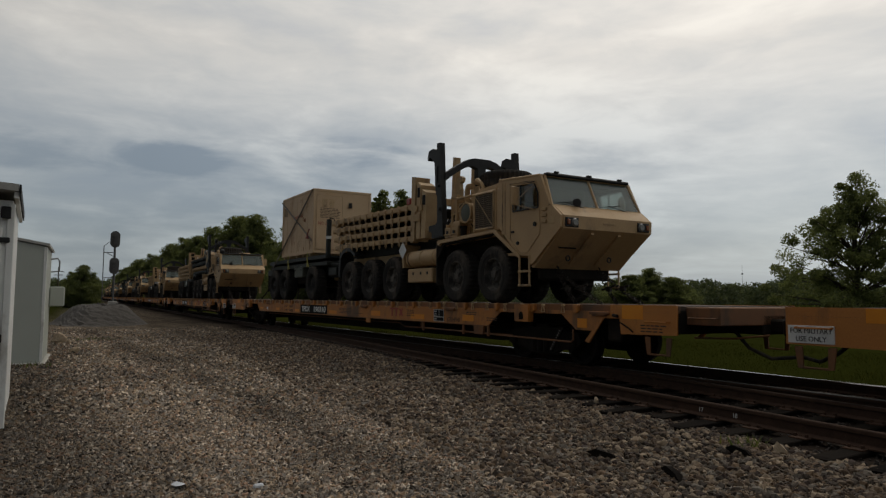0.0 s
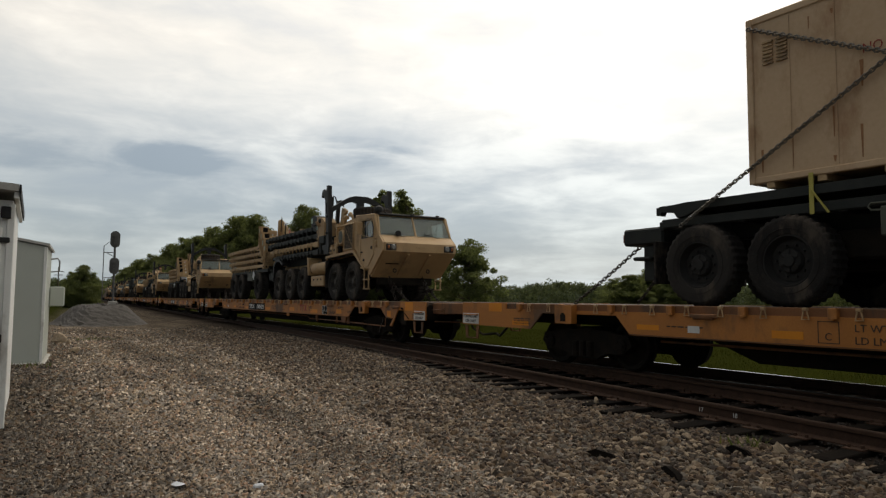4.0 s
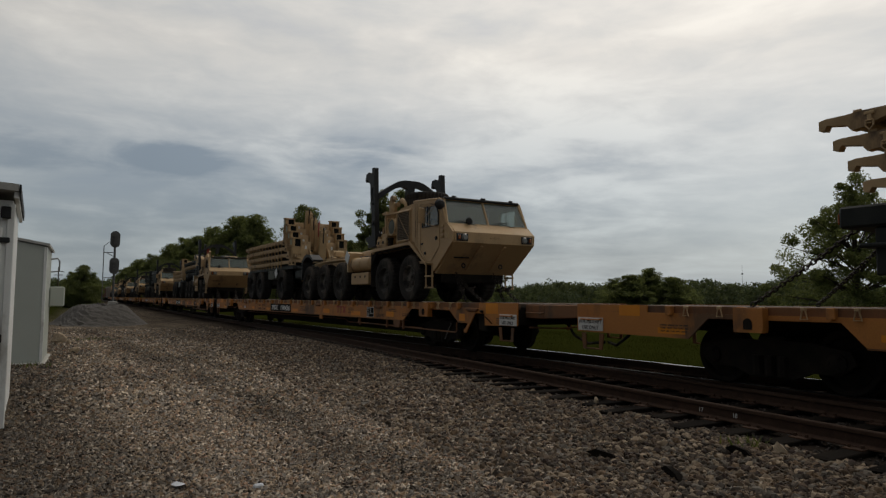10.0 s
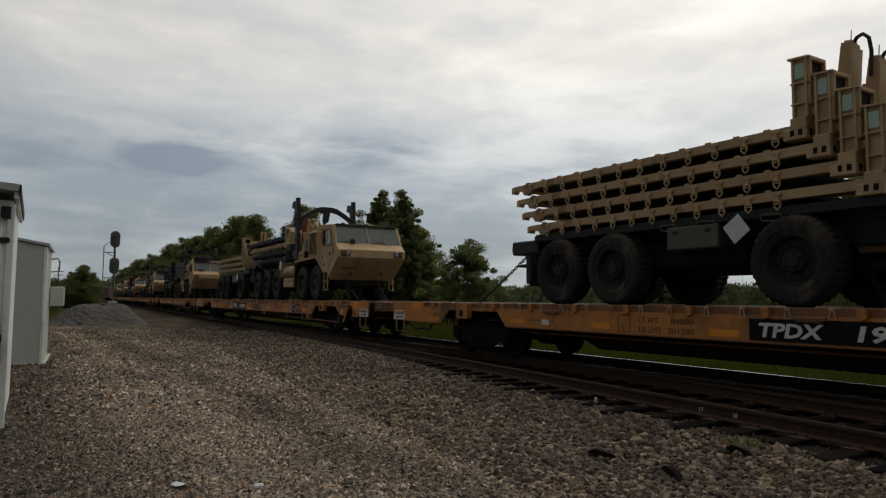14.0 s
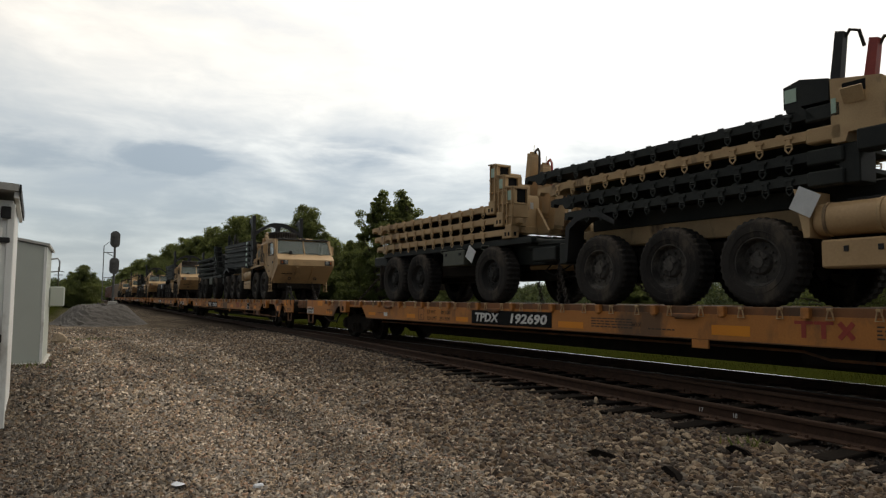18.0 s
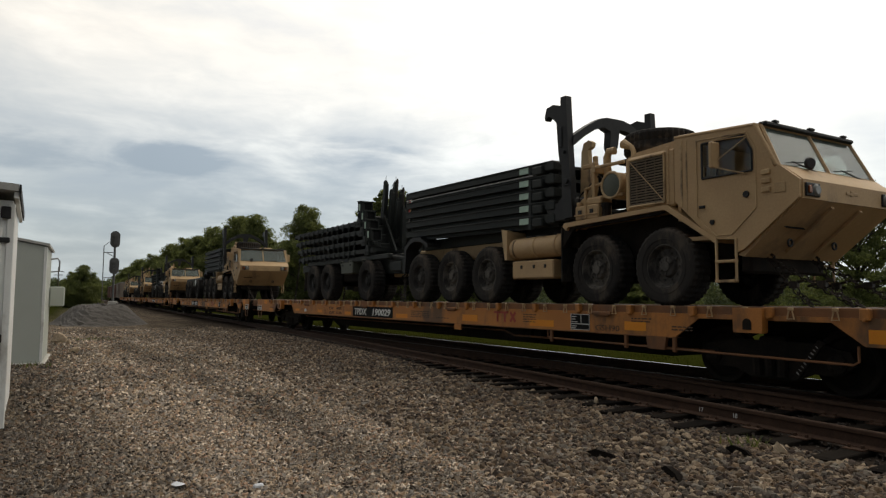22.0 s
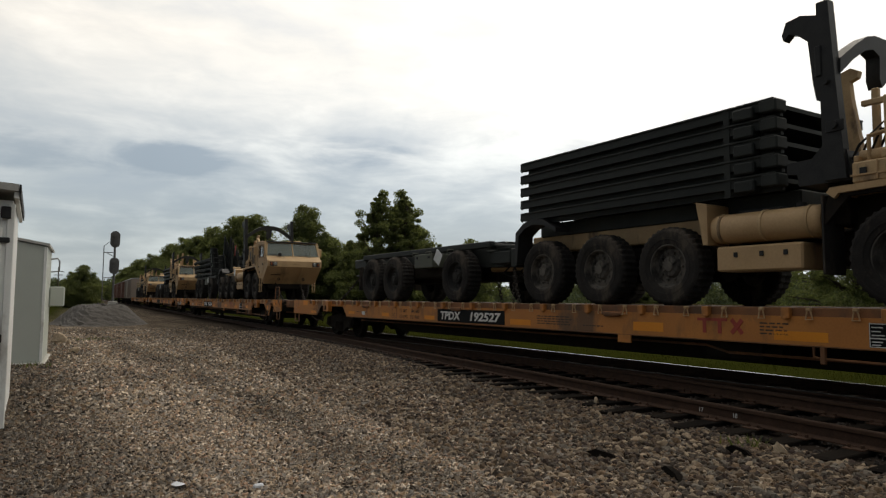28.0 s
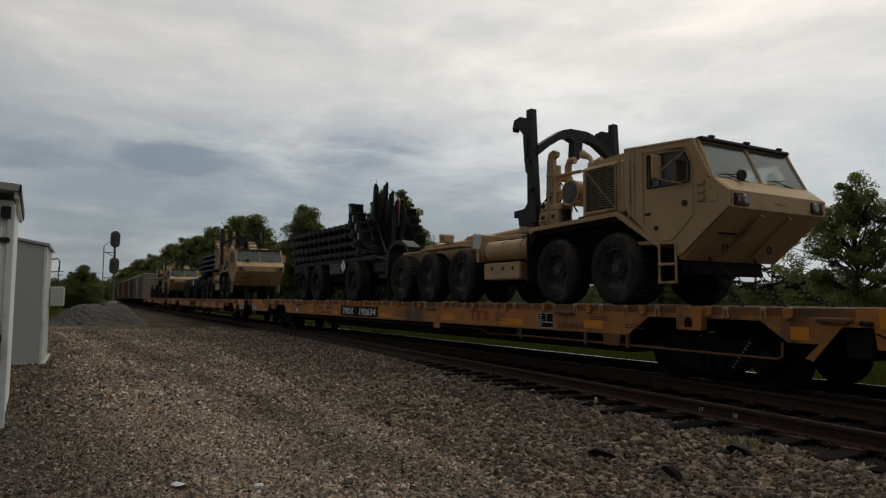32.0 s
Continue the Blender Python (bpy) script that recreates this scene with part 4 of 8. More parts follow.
def build_truck():
    t = thing("army_truck", "sand-coloured ten-wheeled army truck with forward cab, chained on a flatcar", "truck", "army trucks on the train")
    for sy in (-1, 1):
        part("chassis_rail", Shape().box(-9.0, 1.35, sy * 0.40, sy * 0.52, 0.72, 1.02, 0.015), UNDER, t)
    for x in (0.0, -1.52, -4.88, -6.40, -7.93):
        ax = Shape().tube([(x, -0.95, 0.60), (x, 0.95, 0.60)], 0.10, 10).tube([(x - 0.25, 0, 0.62), (x + 0.25, 0, 0.62)], 0.24, 12)
        part("axle", ax, UNDER, t)
        for y in (-1.0, 1.0):
            road_wheel(t, x, y, face=RIM_PALE)
    # cab
    cab = part("cab_shell", Shape().box(0.25, 0.31, -1.14, 1.14, 1.30, 2.56, 0.01).prism([(0.25, 2.565), (1.63, 2.485), (1.66, 2.53), (0.27, 2.615)], -1.17, 1.17).box(0.31, 1.55, -1.12, 1.12, 0.98, 1.04), TAN, t, "sand-painted cab roof and back wall")
    for sy in (-1, 1):
        y0, y1 = sy * 1.20, sy * 1.145
        sd = Shape()
        sd.prism([(0.25, 1.60), (0.92, 0.97), (1.27, 0.95), (1.31, 0.76), (1.42, 0.80), (2.235, 1.43), (2.25, 1.665), (1.99, 1.88), (0.25, 1.88)], y0, y1)
        sd.prism([(0.25, 1.88), (0.76, 1.88), (0.76, 2.40), (0.25, 2.40)], y0, y1)
        sd.prism([(1.58, 1.88), (1.90, 1.88), (1.70, 2.40), (1.46, 2.40), (1.58, 2.16)], y0, y1)
        sd.prism([(0.25, 2.40), (1.70, 2.40), (1.65, 2.52), (0.25, 2.60)], y0, y1)
        side = part("cab_side", sd, TAN, t, "sand-painted cab side with bevelled lower corner")
        y = sy * 1.205
        ds = Shape()
        edge = [(0.66, 2.47), (1.50, 2.43), (1.63, 2.18), (1.63, 1.36), (1.24, 1.02), (0.98, 1.02), (0.66, 1.32)]
        ds.tube([(x, y, z) for x, z in edge + edge[:1]], 0.010, 5)
        door = part("door_seam", ds, TAN_WORN, t, "raised seam of the cab door")
        part("door_handle", Shape().lathe([(0.0, -0.02), (0.045, -0.02), (0.05, 0.02)], 12, at=(1.48, y, 1.56)), BLACK_STEEL, door)
        part("door_lock", Shape().lathe([(0.0, -0.02), (0.035, -0.02), (0.04, 0.02)], 12, at=(0.92, y, 1.22)), BLACK_STEEL, door)
        part("door_catch", Shape().box(0.70, 0.80, y - 0.02, y + 0.02, 1.44, 1.48, 0.008), BLACK_STEEL, door)
        fr = Shape()
        for a, b in (((0.76, 1.88), (1.58, 1.88)), ((1.58, 1.88), (1.58, 2.16)), ((1.58, 2.16), (1.46, 2.40)), ((1.46, 2.40), (0.76, 2.40)), ((0.76, 2.40), (0.76, 1.88)), ((1.02, 1.88), (1.02, 2.40))):
            fr.tube([(a[0], y, a[1]), (b[0], y, b[1])], 0.018, 5)
        wf = part("window_frame", fr, BLACK_STEEL, t, "black rubber window frame")
        pn = part("window_pane", Shape().prism([(0.76, 1.88), (1.58, 1.88), (1.58, 2.16), (1.46, 2.40), (0.76, 2.40)], sy * 1.165, sy * 1.172), GLASS, wf, "dark side glass")
        pn.visible_shadow = False
        mb = Shape().tube([(1.50, y, 2.38), (1.16, y + sy * 0.26, 2.34), (1.16, y + sy * 0.26, 1.96), (1.50, y, 1.84)], 0.012, 5).tube([(1.50, y, 2.36), (1.10, y + sy * 0.28, 1.98)], 0.010, 5)
        br = part("mirror_bracket", mb, TAN_WORN, t)
        part("mirror", Shape().box(1.13, 1.19, y + sy * 0.16, y + sy * 0.34, 1.95, 2.32, 0.012), TAN, br)
        for z in (1.84, 1.72, 1.60):
            part("step_block", Shape().box(1.72, 1.85, y - 0.03, y + 0.03, z - 0.05, z + 0.02, 0.01), TAN_WORN, t)
        stp = Shape().tube([(0.98, y, 0.96), (0.98, y, 0.36), (1.30, y, 0.36), (1.30, y, 0.96)], 0.022, 6).box(0.98, 1.30, y - 0.05, y + 0.05, 0.62, 0.66, 0.006).box(0.98, 1.30, y - 0.05, y + 0.05, 0.34, 0.38, 0.006)
        part("entry_step", stp, TAN_WORN, t, "hanging two-rung entry step")
    chin = Shape().prism([(1.29, 0.73), (1.38, 0.70), (2.24, 1.42), (2.14, 1.46)], -1.145, 1.145)
    for y in (-0.35, 0.35):
        chin.prism([(1.50, 0.83), (1.53, 0.775), (2.20, 1.335), (2.16, 1.40)], y - 0.035, y + 0.035)
    part("chin_panel", chin, TAN, t, "sloping sand-painted chin panel")
    brow = Shape().prism([(1.93, 1.50), (2.15, 1.42), (2.25, 1.42), (2.26, 1.67), (2.00, 1.88), (1.93, 1.885)], -1.142, 1.142)
    part("brow_panel", brow, TAN, t, "upright sand-painted nose panel")
    low, top = Vector((1.955, 0, 1.875)), Vector((1.655, 0, 2.505))
    def bar(y0, z0, y1, z1, r):
        a, b = low.lerp(top, z0), low.lerp(top, z1)
        return [(a.x, y0, a.z), (b.x, y1, b.z)]
    wsf = Shape()
    for y0, z0, y1, z1 in ((-1.17, 0, 1.17, 0), (-1.08, 1, 1.08, 1), (-1.17, 0, -1.10, 1), (1.17, 0, 1.10, 1), (0, 0, 0, 1)):
        wsf.tube(bar(y0, z0, y1, z1, 0), 0.034, 6)
    wf = part("windscreen_frame", wsf, TAN, t, "sand-painted windscreen frame")
    n = (top - low).cross(Vector((0, 1, 0))).normalized() * 0.008
    for y0, y1 in ((-1.13, -0.03), (0.03, 1.13)):
        vs = [Vector((low.x, y0, low.z)), Vector((low.x, y1, low.z)), Vector((top.x, y1, top.z)), Vector((top.x, y0, top.z))]
        gl = Shape().add([v - n for v in vs] + [v + n for v in vs], [(0, 1, 2, 3), (7, 6, 5, 4), (0, 4, 5, 1), (1, 5, 6, 2), (2, 6, 7, 3), (3, 7, 4, 0)])
        pn = part("windscreen_pane", gl, SCREEN, wf, "grey-green windscreen glass with a milky sky sheen in its colour")
        pn.visible_shadow = False
        wp = Shape().tube([(2.0, y0 + 0.75, 1.87), (1.97, y0 + 0.25, 1.97)], 0.012, 5).tube([(1.985, y0 + 0.05, 1.93), (1.95, y0 + 0.60, 2.0)], 0.009, 5)
        part("wiper", wp, BLACK_STEEL, wf)
    for sy in (-1, 1):
        part("roof_gutter", Shape().tube([(0.26, sy * 1.185, 2.60), (1.62, sy * 1.185, 2.515)], 0.028, 8).tube([(1.62, sy * 1.185, 2.515), (1.93, sy * 1.185, 1.90)], 0.030, 8), TAN, t)
        part("corner_strip", Shape().box(0.36, 0.40, sy * 1.21, sy * 1.19, 1.50, 2.54, 0.006).box(0.46, 0.49, sy * 1.208, sy * 1.19, 1.42, 2.52, 0.006), TAN_WORN, t)
        part("rivet_plate", Shape().box(1.90, 2.06, sy * 1.21, sy * 1.19, 1.52, 1.66, 0.006), TAN_WORN, t)
    # cab roof edge, chin lamps and clutter
    part("roof_hatch", Shape().lathe([(0.0, 0.05), (0.30, 0.05), (0.33, 0.02), (0.33, -0.03)], 18), TAN_WORN, t, "", (0.85, 0.35, 2.60), (90, 0, 0))
    part("clearance_lamp", Shape().box(1.68, 1.745, -0.06, 0.06, 2.565, 2.60, 0.008).box(1.68, 1.745, -0.9, -0.8, 2.565, 2.60, 0.008).box(1.68, 1.745, 0.8, 0.9, 2.565, 2.60, 0.008), BLACK_STEEL, t)
    part("chin_scuff", Shape().box(-0.22, 0.22, -0.003, 0.003, -0.035, 0.035, 0.0, Matrix.Translation((1.86, -0.72, 1.095)) @ Matrix.Rotation(radians(90), 4, "Z") @ Matrix.Rotation(radians(-49), 4, "X")), BLACK_PAINT, t, "dark scuff on the chin panel")
    part("roof_visor", Shape().box(1.60, 1.74, -1.10, 1.10, 2.50, 2.565, 0.02), BLACK_STEEL, t, "dark strip over the windscreen")
    for sy in (-1, 1):
        hl = part("headlamp_box", Shape().box(2.25, 2.280, sy * 0.78, sy * 1.10, 1.45, 1.63, 0.01), BLACK_STEEL, t, "black headlamp recess")
        part("headlamp", Shape().lathe([(0.0, 0.0), (0.06, 0.0), (0.085, 0.03), (0.085, 0.05)], 14), LAMP_GLASS, hl, "", (2.310, sy * 0.875, 1.54), (0, 0, 90))
        part("indicator", Shape().box(2.280, 2.305, sy * 1.0, sy * 1.07, 1.49, 1.59, 0.01), AMBER, hl)
        th = Shape().ring((1.69, sy * 0.55, 0.90), 0.05, 0.016, Matrix.Rotation(1.57, 4, "Z"), 10, 6)
        part("tow_shackle", th, BLACK_STEEL, t)
    part("hood_emblem", Shape().box(2.257, 2.267, -0.14, 0.14, 1.54, 1.58, 0.004).box(2.257, 2.268, -0.03, 0.03, 1.52, 1.60, 0.004), TAN_WORN, t)
    part("front_mirror", Shape().lathe([(0.0, -0.03), (0.07, -0.03), (0.09, 0.0), (0.07, 0.03), (0.0, 0.03)], 12), BLACK_STEEL, t, "", (2.05, -0.62, 1.96), (0, 0, 70))
    for y in (-0.62, 0.62):
        seat = Shape().box(0.55, 1.05, y - 0.26, y + 0.26, 1.35, 1.50, 0.04).box(0.50, 0.62, y - 0.26, y + 0.26, 1.5, 2.15, 0.04)
        part("seat", seat, TAN_WORN, t)
    part("dashboard", Shape().box(1.55, 1.9, -1.1, 1.1, 1.62, 1.84, 0.03), BLACK_STEEL, t)
    part("bumper_beam", Shape().box(1.15, 1.33, -0.9, 0.9, 0.48, 0.78, 0.03), UNDER, t)
    # engine housing and grille behind the cab
    eng = Shape().box(-0.80, 0.235, -1.17, 1.17, 1.55, 2.46, 0.03).prism([(-0.78, 2.45), (0.21, 2.45), (0.21, 2.58), (-0.62, 2.53)], -1.12, 0.4).box(0.06, 0.12, -1.185, -1.16, 1.58, 2.50, 0.008).box(-0.78, -0.70, -1.185, -1.16, 1.58, 2.44, 0.008)
    house = part("engine_housing", eng, TAN, t, "sand-painted engine housing behind the cab")
    for sy in (-1, 1):
        y = sy * 1.175
        gr = part("grille", Shape().box(-0.70, 0.04, y, y + sy * 0.012, 1.62, 2.40), BLACK_PAINT, t, "black slatted radiator grille")
        slat = Shape().box(-0.37, 0.37, -0.010, 0.010, -0.009, 0.009).mesh("grille_slat", GRILLE_BAR)
        for k in range(17):
            part("grille_slat", slat, None, gr, "dusty brown grille slat" if k == 0 else "", (-0.33, y + sy * 0.018, 1.65 + 0.044 * k), (30 * sy, 0, 0))
        for x in (-0.52, -0.33, -0.14):
            part("grille_bar", Shape().box(x - 0.006, x + 0.006, y + sy * 0.028, y + sy * 0.034, 1.63, 2.39), GRILLE_BAR, gr)
        fr = Shape()
        for a, b in (((-0.70, 1.62), (-0.70, 2.40)), ((0.04, 1.62), (0.04, 2.40)), ((-0.70, 2.40), (0.04, 2.40)), ((-0.70, 1.62), (0.04, 1.62))):
            fr.tube([(a[0], y + sy * 0.02, a[1]), (b[0], y + sy * 0.02, b[1])], 0.022, 5)
        fr.tube([(-0.68, y + sy * 0.03, 2.38), (0.02, y + sy * 0.03, 1.66)], 0.008, 4)
        part("grille_frame", fr, TAN_WORN, gr)
        fd = Shape().prism([(-2.35, 1.44), (-2.25, 1.36), (-2.20, 1.42), (0.05, 1.50), (0.95, 0.92), (1.0, 0.97), (0.10, 1.57), (-2.30, 1.50)], sy * 1.22, sy * 0.72)
        part("fender", fd, TAN, t, "long sand-painted fender over the front wheels")
        lb = Shape().box(-2.05, -1.45, sy * 1.18, sy * 0.85, 1.52, 1.78, 0.02).box(-1.72, -1.40, sy * 1.16, sy * 0.9, 1.78, 1.90, 0.02)
        part("stowage_box", lb, TAN_WORN, t)
        part("box_latch", Shape().box(-1.95, -1.87, sy * 1.20, sy * 1.17, 1.62, 1.70, 0.005).box(-1.65, -1.57, sy * 1.20, sy * 1.17, 1.62, 1.70, 0.005), BLACK_STEEL, t)
    part("air_cleaner", Shape().tube([(-1.18, -1.12, 2.07), (-1.18, -0.55, 2.07)], 0.235, 20).ring((-1.18, -1.125, 2.07), 0.225, 0.025, None, 20, 6), TAN_WORN, t, "round air cleaner drum")
    part("air_cleaner_face", Shape().lathe([(0.0, -0.01), (0.19, -0.01), (0.21, 0.0)], 18), OLIVE, t, "", (-1.18, -1.125, 2.07))
    pipe = Shape().tube([(-1.55, -0.85, 1.5), (-1.55, -0.85, 2.65), (-1.50, -0.85, 2.75), (-1.38, -0.82, 2.75)], 0.07, 10).tube([(-1.9, -1.05, 1.6), (-1.9, -1.05, 2.1), (-1.45, -1.05, 2.15)], 0.03, 8).tube([(-1.3, -0.5, 2.0), (-1.3, -0.5, 2.7), (-1.0, -0.5, 2.74)], 0.06, 8)
    part("exhaust_pipe", pipe, TAN_WORN, t, "sand-painted exhaust stack and pipes")
    # elbow stack, brackets, bottles and cables between the masts and the grille
    part("stack_elbow", Shape().tube([(-0.96, -0.80, 2.30), (-0.96, -0.80, 2.66), (-1.0, -0.80, 2.74), (-1.08, -0.80, 2.79)], 0.045, 10).tube([(-1.04, -0.80, 2.76), (-1.20, -0.80, 2.84)], 0.055, 10, 0.085), TAN_WORN, t, "sand-painted elbow stack with a flared mouth")
    for z in (1.86, 2.42):
        part("side_bracket", Shape().box(-1.62, -0.92, -1.12, -1.04, z, z + 0.05, 0.01).box(-1.66, -1.58, -1.12, -0.7, z - 0.06, z + 0.06, 0.01), TAN_WORN, t)
    part("air_bottle", Shape().tube([(-2.02, -0.98, 1.86), (-1.52, -0.98, 1.86)], 0.085, 12), TAN_WORN, t)
    part("filter_bowl", Shape().tube([(-1.34, -1.08, 1.52), (-1.34, -1.08, 1.72)], 0.075, 10).tube([(-1.34, -1.08, 1.72), (-1.34, -1.08, 1.78)], 0.09, 10), UNDER, t)
    part("frame_post", Shape().box(-1.70, -1.62, -1.10, -1.02, 1.50, 2.55, 0.01).box(-1.98, -1.90, -0.80, -0.72, 1.50, 2.75, 0.01).box(-1.98, -1.62, -1.05, -0.98, 2.48, 2.55, 0.01), TAN_WORN, t)
    lines = Shape()
    for k in range(4):
        lines.tube([(-2.25 + 0.05 * k, -1.0 + 0.1 * k, 1.62), (-2.0 + 0.08 * k, -1.08 + 0.1 * k, 2.0 + 0.1 * k), (-1.7 + 0.1 * k, -0.9 + 0.08 * k, 2.35 - 0.08 * k), (-1.35, -0.8 + 0.1 * k, 1.75 + 0.12 * k)], 0.017, 5)
    part("hydraulic_line", lines, RUBBER, t, "black hydraulic hoses")
    part("box_rib", Shape().box(-2.06, -1.44, -1.20, -1.175, 1.60, 1.625, 0.004).box(-1.76, -1.74, -1.20, -1.175, 1.54, 1.77, 0.004).box(-2.04, -1.98, -1.15, -0.9, 1.78, 1.86, 0.01), TAN, t)
    # tank and boxes between the axles
    def barrel(x0, x1, y0, y1, z0, z1, r, bulge=0.03):
        """A tank of rounded section, its ends slightly drawn in."""
        ring = []
        for cy, cz, a0 in ((y1 - r, z1 - r, 0), (y0 + r, z1 - r, 90), (y0 + r, z0 + r, 180), (y1 - r, z0 + r, 270)):
            ring += [(cy + r * math.cos(radians(a0 + q)), cz + r * math.sin(radians(a0 + q))) for q in (0, 18, 36, 54, 72, 90)]
        my, mz, n = (y0 + y1) / 2, (z0 + z1) / 2, len(ring)
        rows = ((x0, 0.86), (x0 + bulge, 0.96), (x0 + 2.5 * bulge, 1.0), (x1 - 2.5 * bulge, 1.0), (x1 - bulge, 0.96), (x1, 0.86))
        vs = [(x, my + (y - my) * k, mz + (z - mz) * k) for x, k in rows for y, z in ring]
        fs = [(i * n + k, i * n + (k + 1) % n, (i + 1) * n + (k + 1) % n, (i + 1) * n + k) for i in range(5) for k in range(n)]
        return Shape().add(vs, fs + [tuple(range(n)), tuple(range(5 * n, 6 * n))])

    tank = barrel(-4.12, -2.48, -1.18, -0.55, 0.92, 1.34, 0.19)
    tk = part("fuel_tank", tank, TAN, t, "rounded sand-painted fuel tank")
    for x in (-3.95, -3.3, -2.65):
        part("tank_strap", barrel(x - 0.025, x + 0.025, -1.192, -0.54, 0.908, 1.352, 0.2, 0.002), TAN_WORN, tk)
    bx = part("tool_box", Shape().box(-4.02, -2.72, -1.14, -0.6, 0.50, 0.86, 0.025), TAN, t, "sand-painted tool box")
    for x in (-3.7, -3.3, -2.95):
        part("box_latch", Shape().box(x - 0.03, x + 0.03, -1.155, -1.135, 0.70, 0.77, 0.005), BLACK_STEEL, bx)
    part("tank_guard", Shape().prism([(-4.32, 1.55), (-4.12, 1.50), (-4.12, 0.90), (-4.20, 0.90)], -1.2, -0.7), TAN_WORN, t)
    part("far_tank", barrel(-4.1, -2.5, 0.55, 1.18, 0.6, 1.34, 0.19), TAN, t)
    part("filler_cap", Shape().tube([(-2.85, -0.9, 1.33), (-2.85, -0.9, 1.40)], 0.07, 12).box(-3.75, -3.1, -0.98, -0.78, 1.34, 1.375, 0.008), BLACK_STEEL, t)
    for sy in (-1, 1):
        part("mud_flap", Shape().box(-2.44, -2.41, sy * 1.18, sy * 0.70, 0.42, 1.42, 0.005), RUBBER, t, "black rubber mud flap")
        # dark strip added under the fender for the wheel arch's shade
        part("fender_skirt", Shape().prism([(-2.36, 1.40), (-2.44, 1.05), (-2.40, 1.05), (-2.10, 1.38), (-0.2, 1.44), (0.05, 1.49), (-2.2, 1.43)], sy * 1.16, sy * 1.10), UNDER, t)
    part("load_rail", Shape().box(-8.9, -2.6, -0.62, -0.42, 1.05, 1.38, 0.02).box(-8.9, -2.6, 0.42, 0.62, 1.05, 1.38, 0.02), TAN_WORN, t, "subframe rails under the load")
    for y in (-0.25, 0.25):
        part("hydraulic_ram", Shape().tube([(-6.8, y, 1.32), (-3.4, y, 1.50)], 0.10, 10), TAN_WORN, t)
    part("engine_block", Shape().box(-2.3, 1.0, -0.74, 0.74, 0.72, 1.50, 0.05), UNDER, t)
    part("gearbox", Shape().box(-5.0, -2.3, -0.50, 0.50, 0.55, 1.05, 0.05), UNDER, t)
    part("rear_transmission", Shape().box(-8.6, -5.0, -0.45, 0.45, 0.55, 1.05, 0.05), UNDER, t)
    part("rear_guard", Shape().box(-9.05, -8.85, -1.1, 1.1, 0.75, 1.15, 0.02), DARK_GREEN, t)
    for sy in (-1, 1):
        part("mudguard", Shape().prism([(-8.84, 0.80), (-8.80, 1.44), (-8.55, 1.62), (-8.28, 1.68), (-7.95, 1.66), (-7.84, 1.60), (-7.55, 1.46), (-7.56, 1.38), (-7.92, 1.54), (-8.26, 1.575), (-8.50, 1.51), (-8.70, 1.38), (-8.76, 0.80)], sy * 1.16, sy * 0.78), BLACK_STEEL, t, "black arched mudguard behind the rear wheel")
    part("tail_light", Shape().box(-9.08, -9.05, -0.95, -0.70, 0.85, 1.0, 0.01), AMBER, t)
    # load handling frame: two hooked masts and an arched beam between them
    mast = [(-2.38, 1.60), (-2.10, 1.60), (-2.19, 2.80), (-2.26, 3.92), (-2.41, 3.92), (-2.41, 3.76), (-2.62, 3.83), (-2.82, 3.80), (-2.88, 3.64), (-2.86, 3.56), (-2.78, 3.63), (-2.68, 3.59), (-2.53, 3.45), (-2.48, 2.89), (-2.44, 2.65), (-2.39, 2.62)]
    foot = [(-2.74, 1.58), (-2.05, 1.58), (-2.12, 1.96), (-2.42, 2.06), (-2.56, 1.92), (-2.90, 1.90), (-2.90, 1.76), (-2.76, 1.74)]
    for sy in (-1, 1):
        m = part("hook_mast", Shape().prism(mast, sy * 1.20, sy * 1.06), BLACK_STEEL, t, "black upright mast with a hooked top")
        part("mast_foot", Shape().prism(foot, sy * 1.14, sy * 0.62), BLACK_STEEL, t)
        part("mast_plate", Shape().box(-2.33, -2.10, sy * 1.22, sy * 1.20, 2.20, 2.34, 0.004), BLACK_STEEL, m)
        part("mast_pin", Shape().tube([(-2.22, sy * 1.26, 2.28), (-2.22, sy * 1.05, 2.28)], 0.05, 10), BLACK_STEEL, m)
        part("mast_pin", Shape().tube([(-2.30, sy * 1.25, 2.85), (-2.30, sy * 1.05, 2.85)], 0.035, 8), BLACK_STEEL, m)
        part("mast_rib", Shape().box(-2.44, -2.36, sy * 1.22, sy * 1.06, 2.95, 3.35, 0.01), BLACK_STEEL, m)
        part("mast_bracket", Shape().box(-2.48, -2.22, sy * 0.95, sy * 0.45, 1.05, 1.60, 0.02), UNDER, t)
    across = Matrix.Translation((-2.27, 0, 0)) @ Matrix.Rotation(radians(90), 4, "Z")
    beam = [(-1.10, 2.95), (-1.08, 3.16), (-0.72, 3.40), (-0.42, 3.57), (-0.22, 3.62), (0.22, 3.62), (0.42, 3.57), (0.72, 3.40), (1.08, 3.16), (1.10, 2.95), (0.80, 3.18), (0.48, 3.37), (0.26, 3.42), (0.12, 3.42), (0.06, 3.05), (-0.08, 2.94), (-0.14, 3.05), (-0.12, 3.36), (-0.28, 3.42), (-0.48, 3.37), (-0.80, 3.18)]
    part("lift_arch", Shape().prism(beam, -0.09, 0.09, across), BLACK_STEEL, t, "black arched beam between the masts")
    blade = [(-2.60, 1.62), (-2.24, 1.62), (-2.24, 2.10), (-2.34, 2.75), (-2.36, 2.98), (-2.26, 3.02), (-2.24, 3.10), (-2.34, 3.16), (-2.48, 3.12), (-2.54, 2.95)]
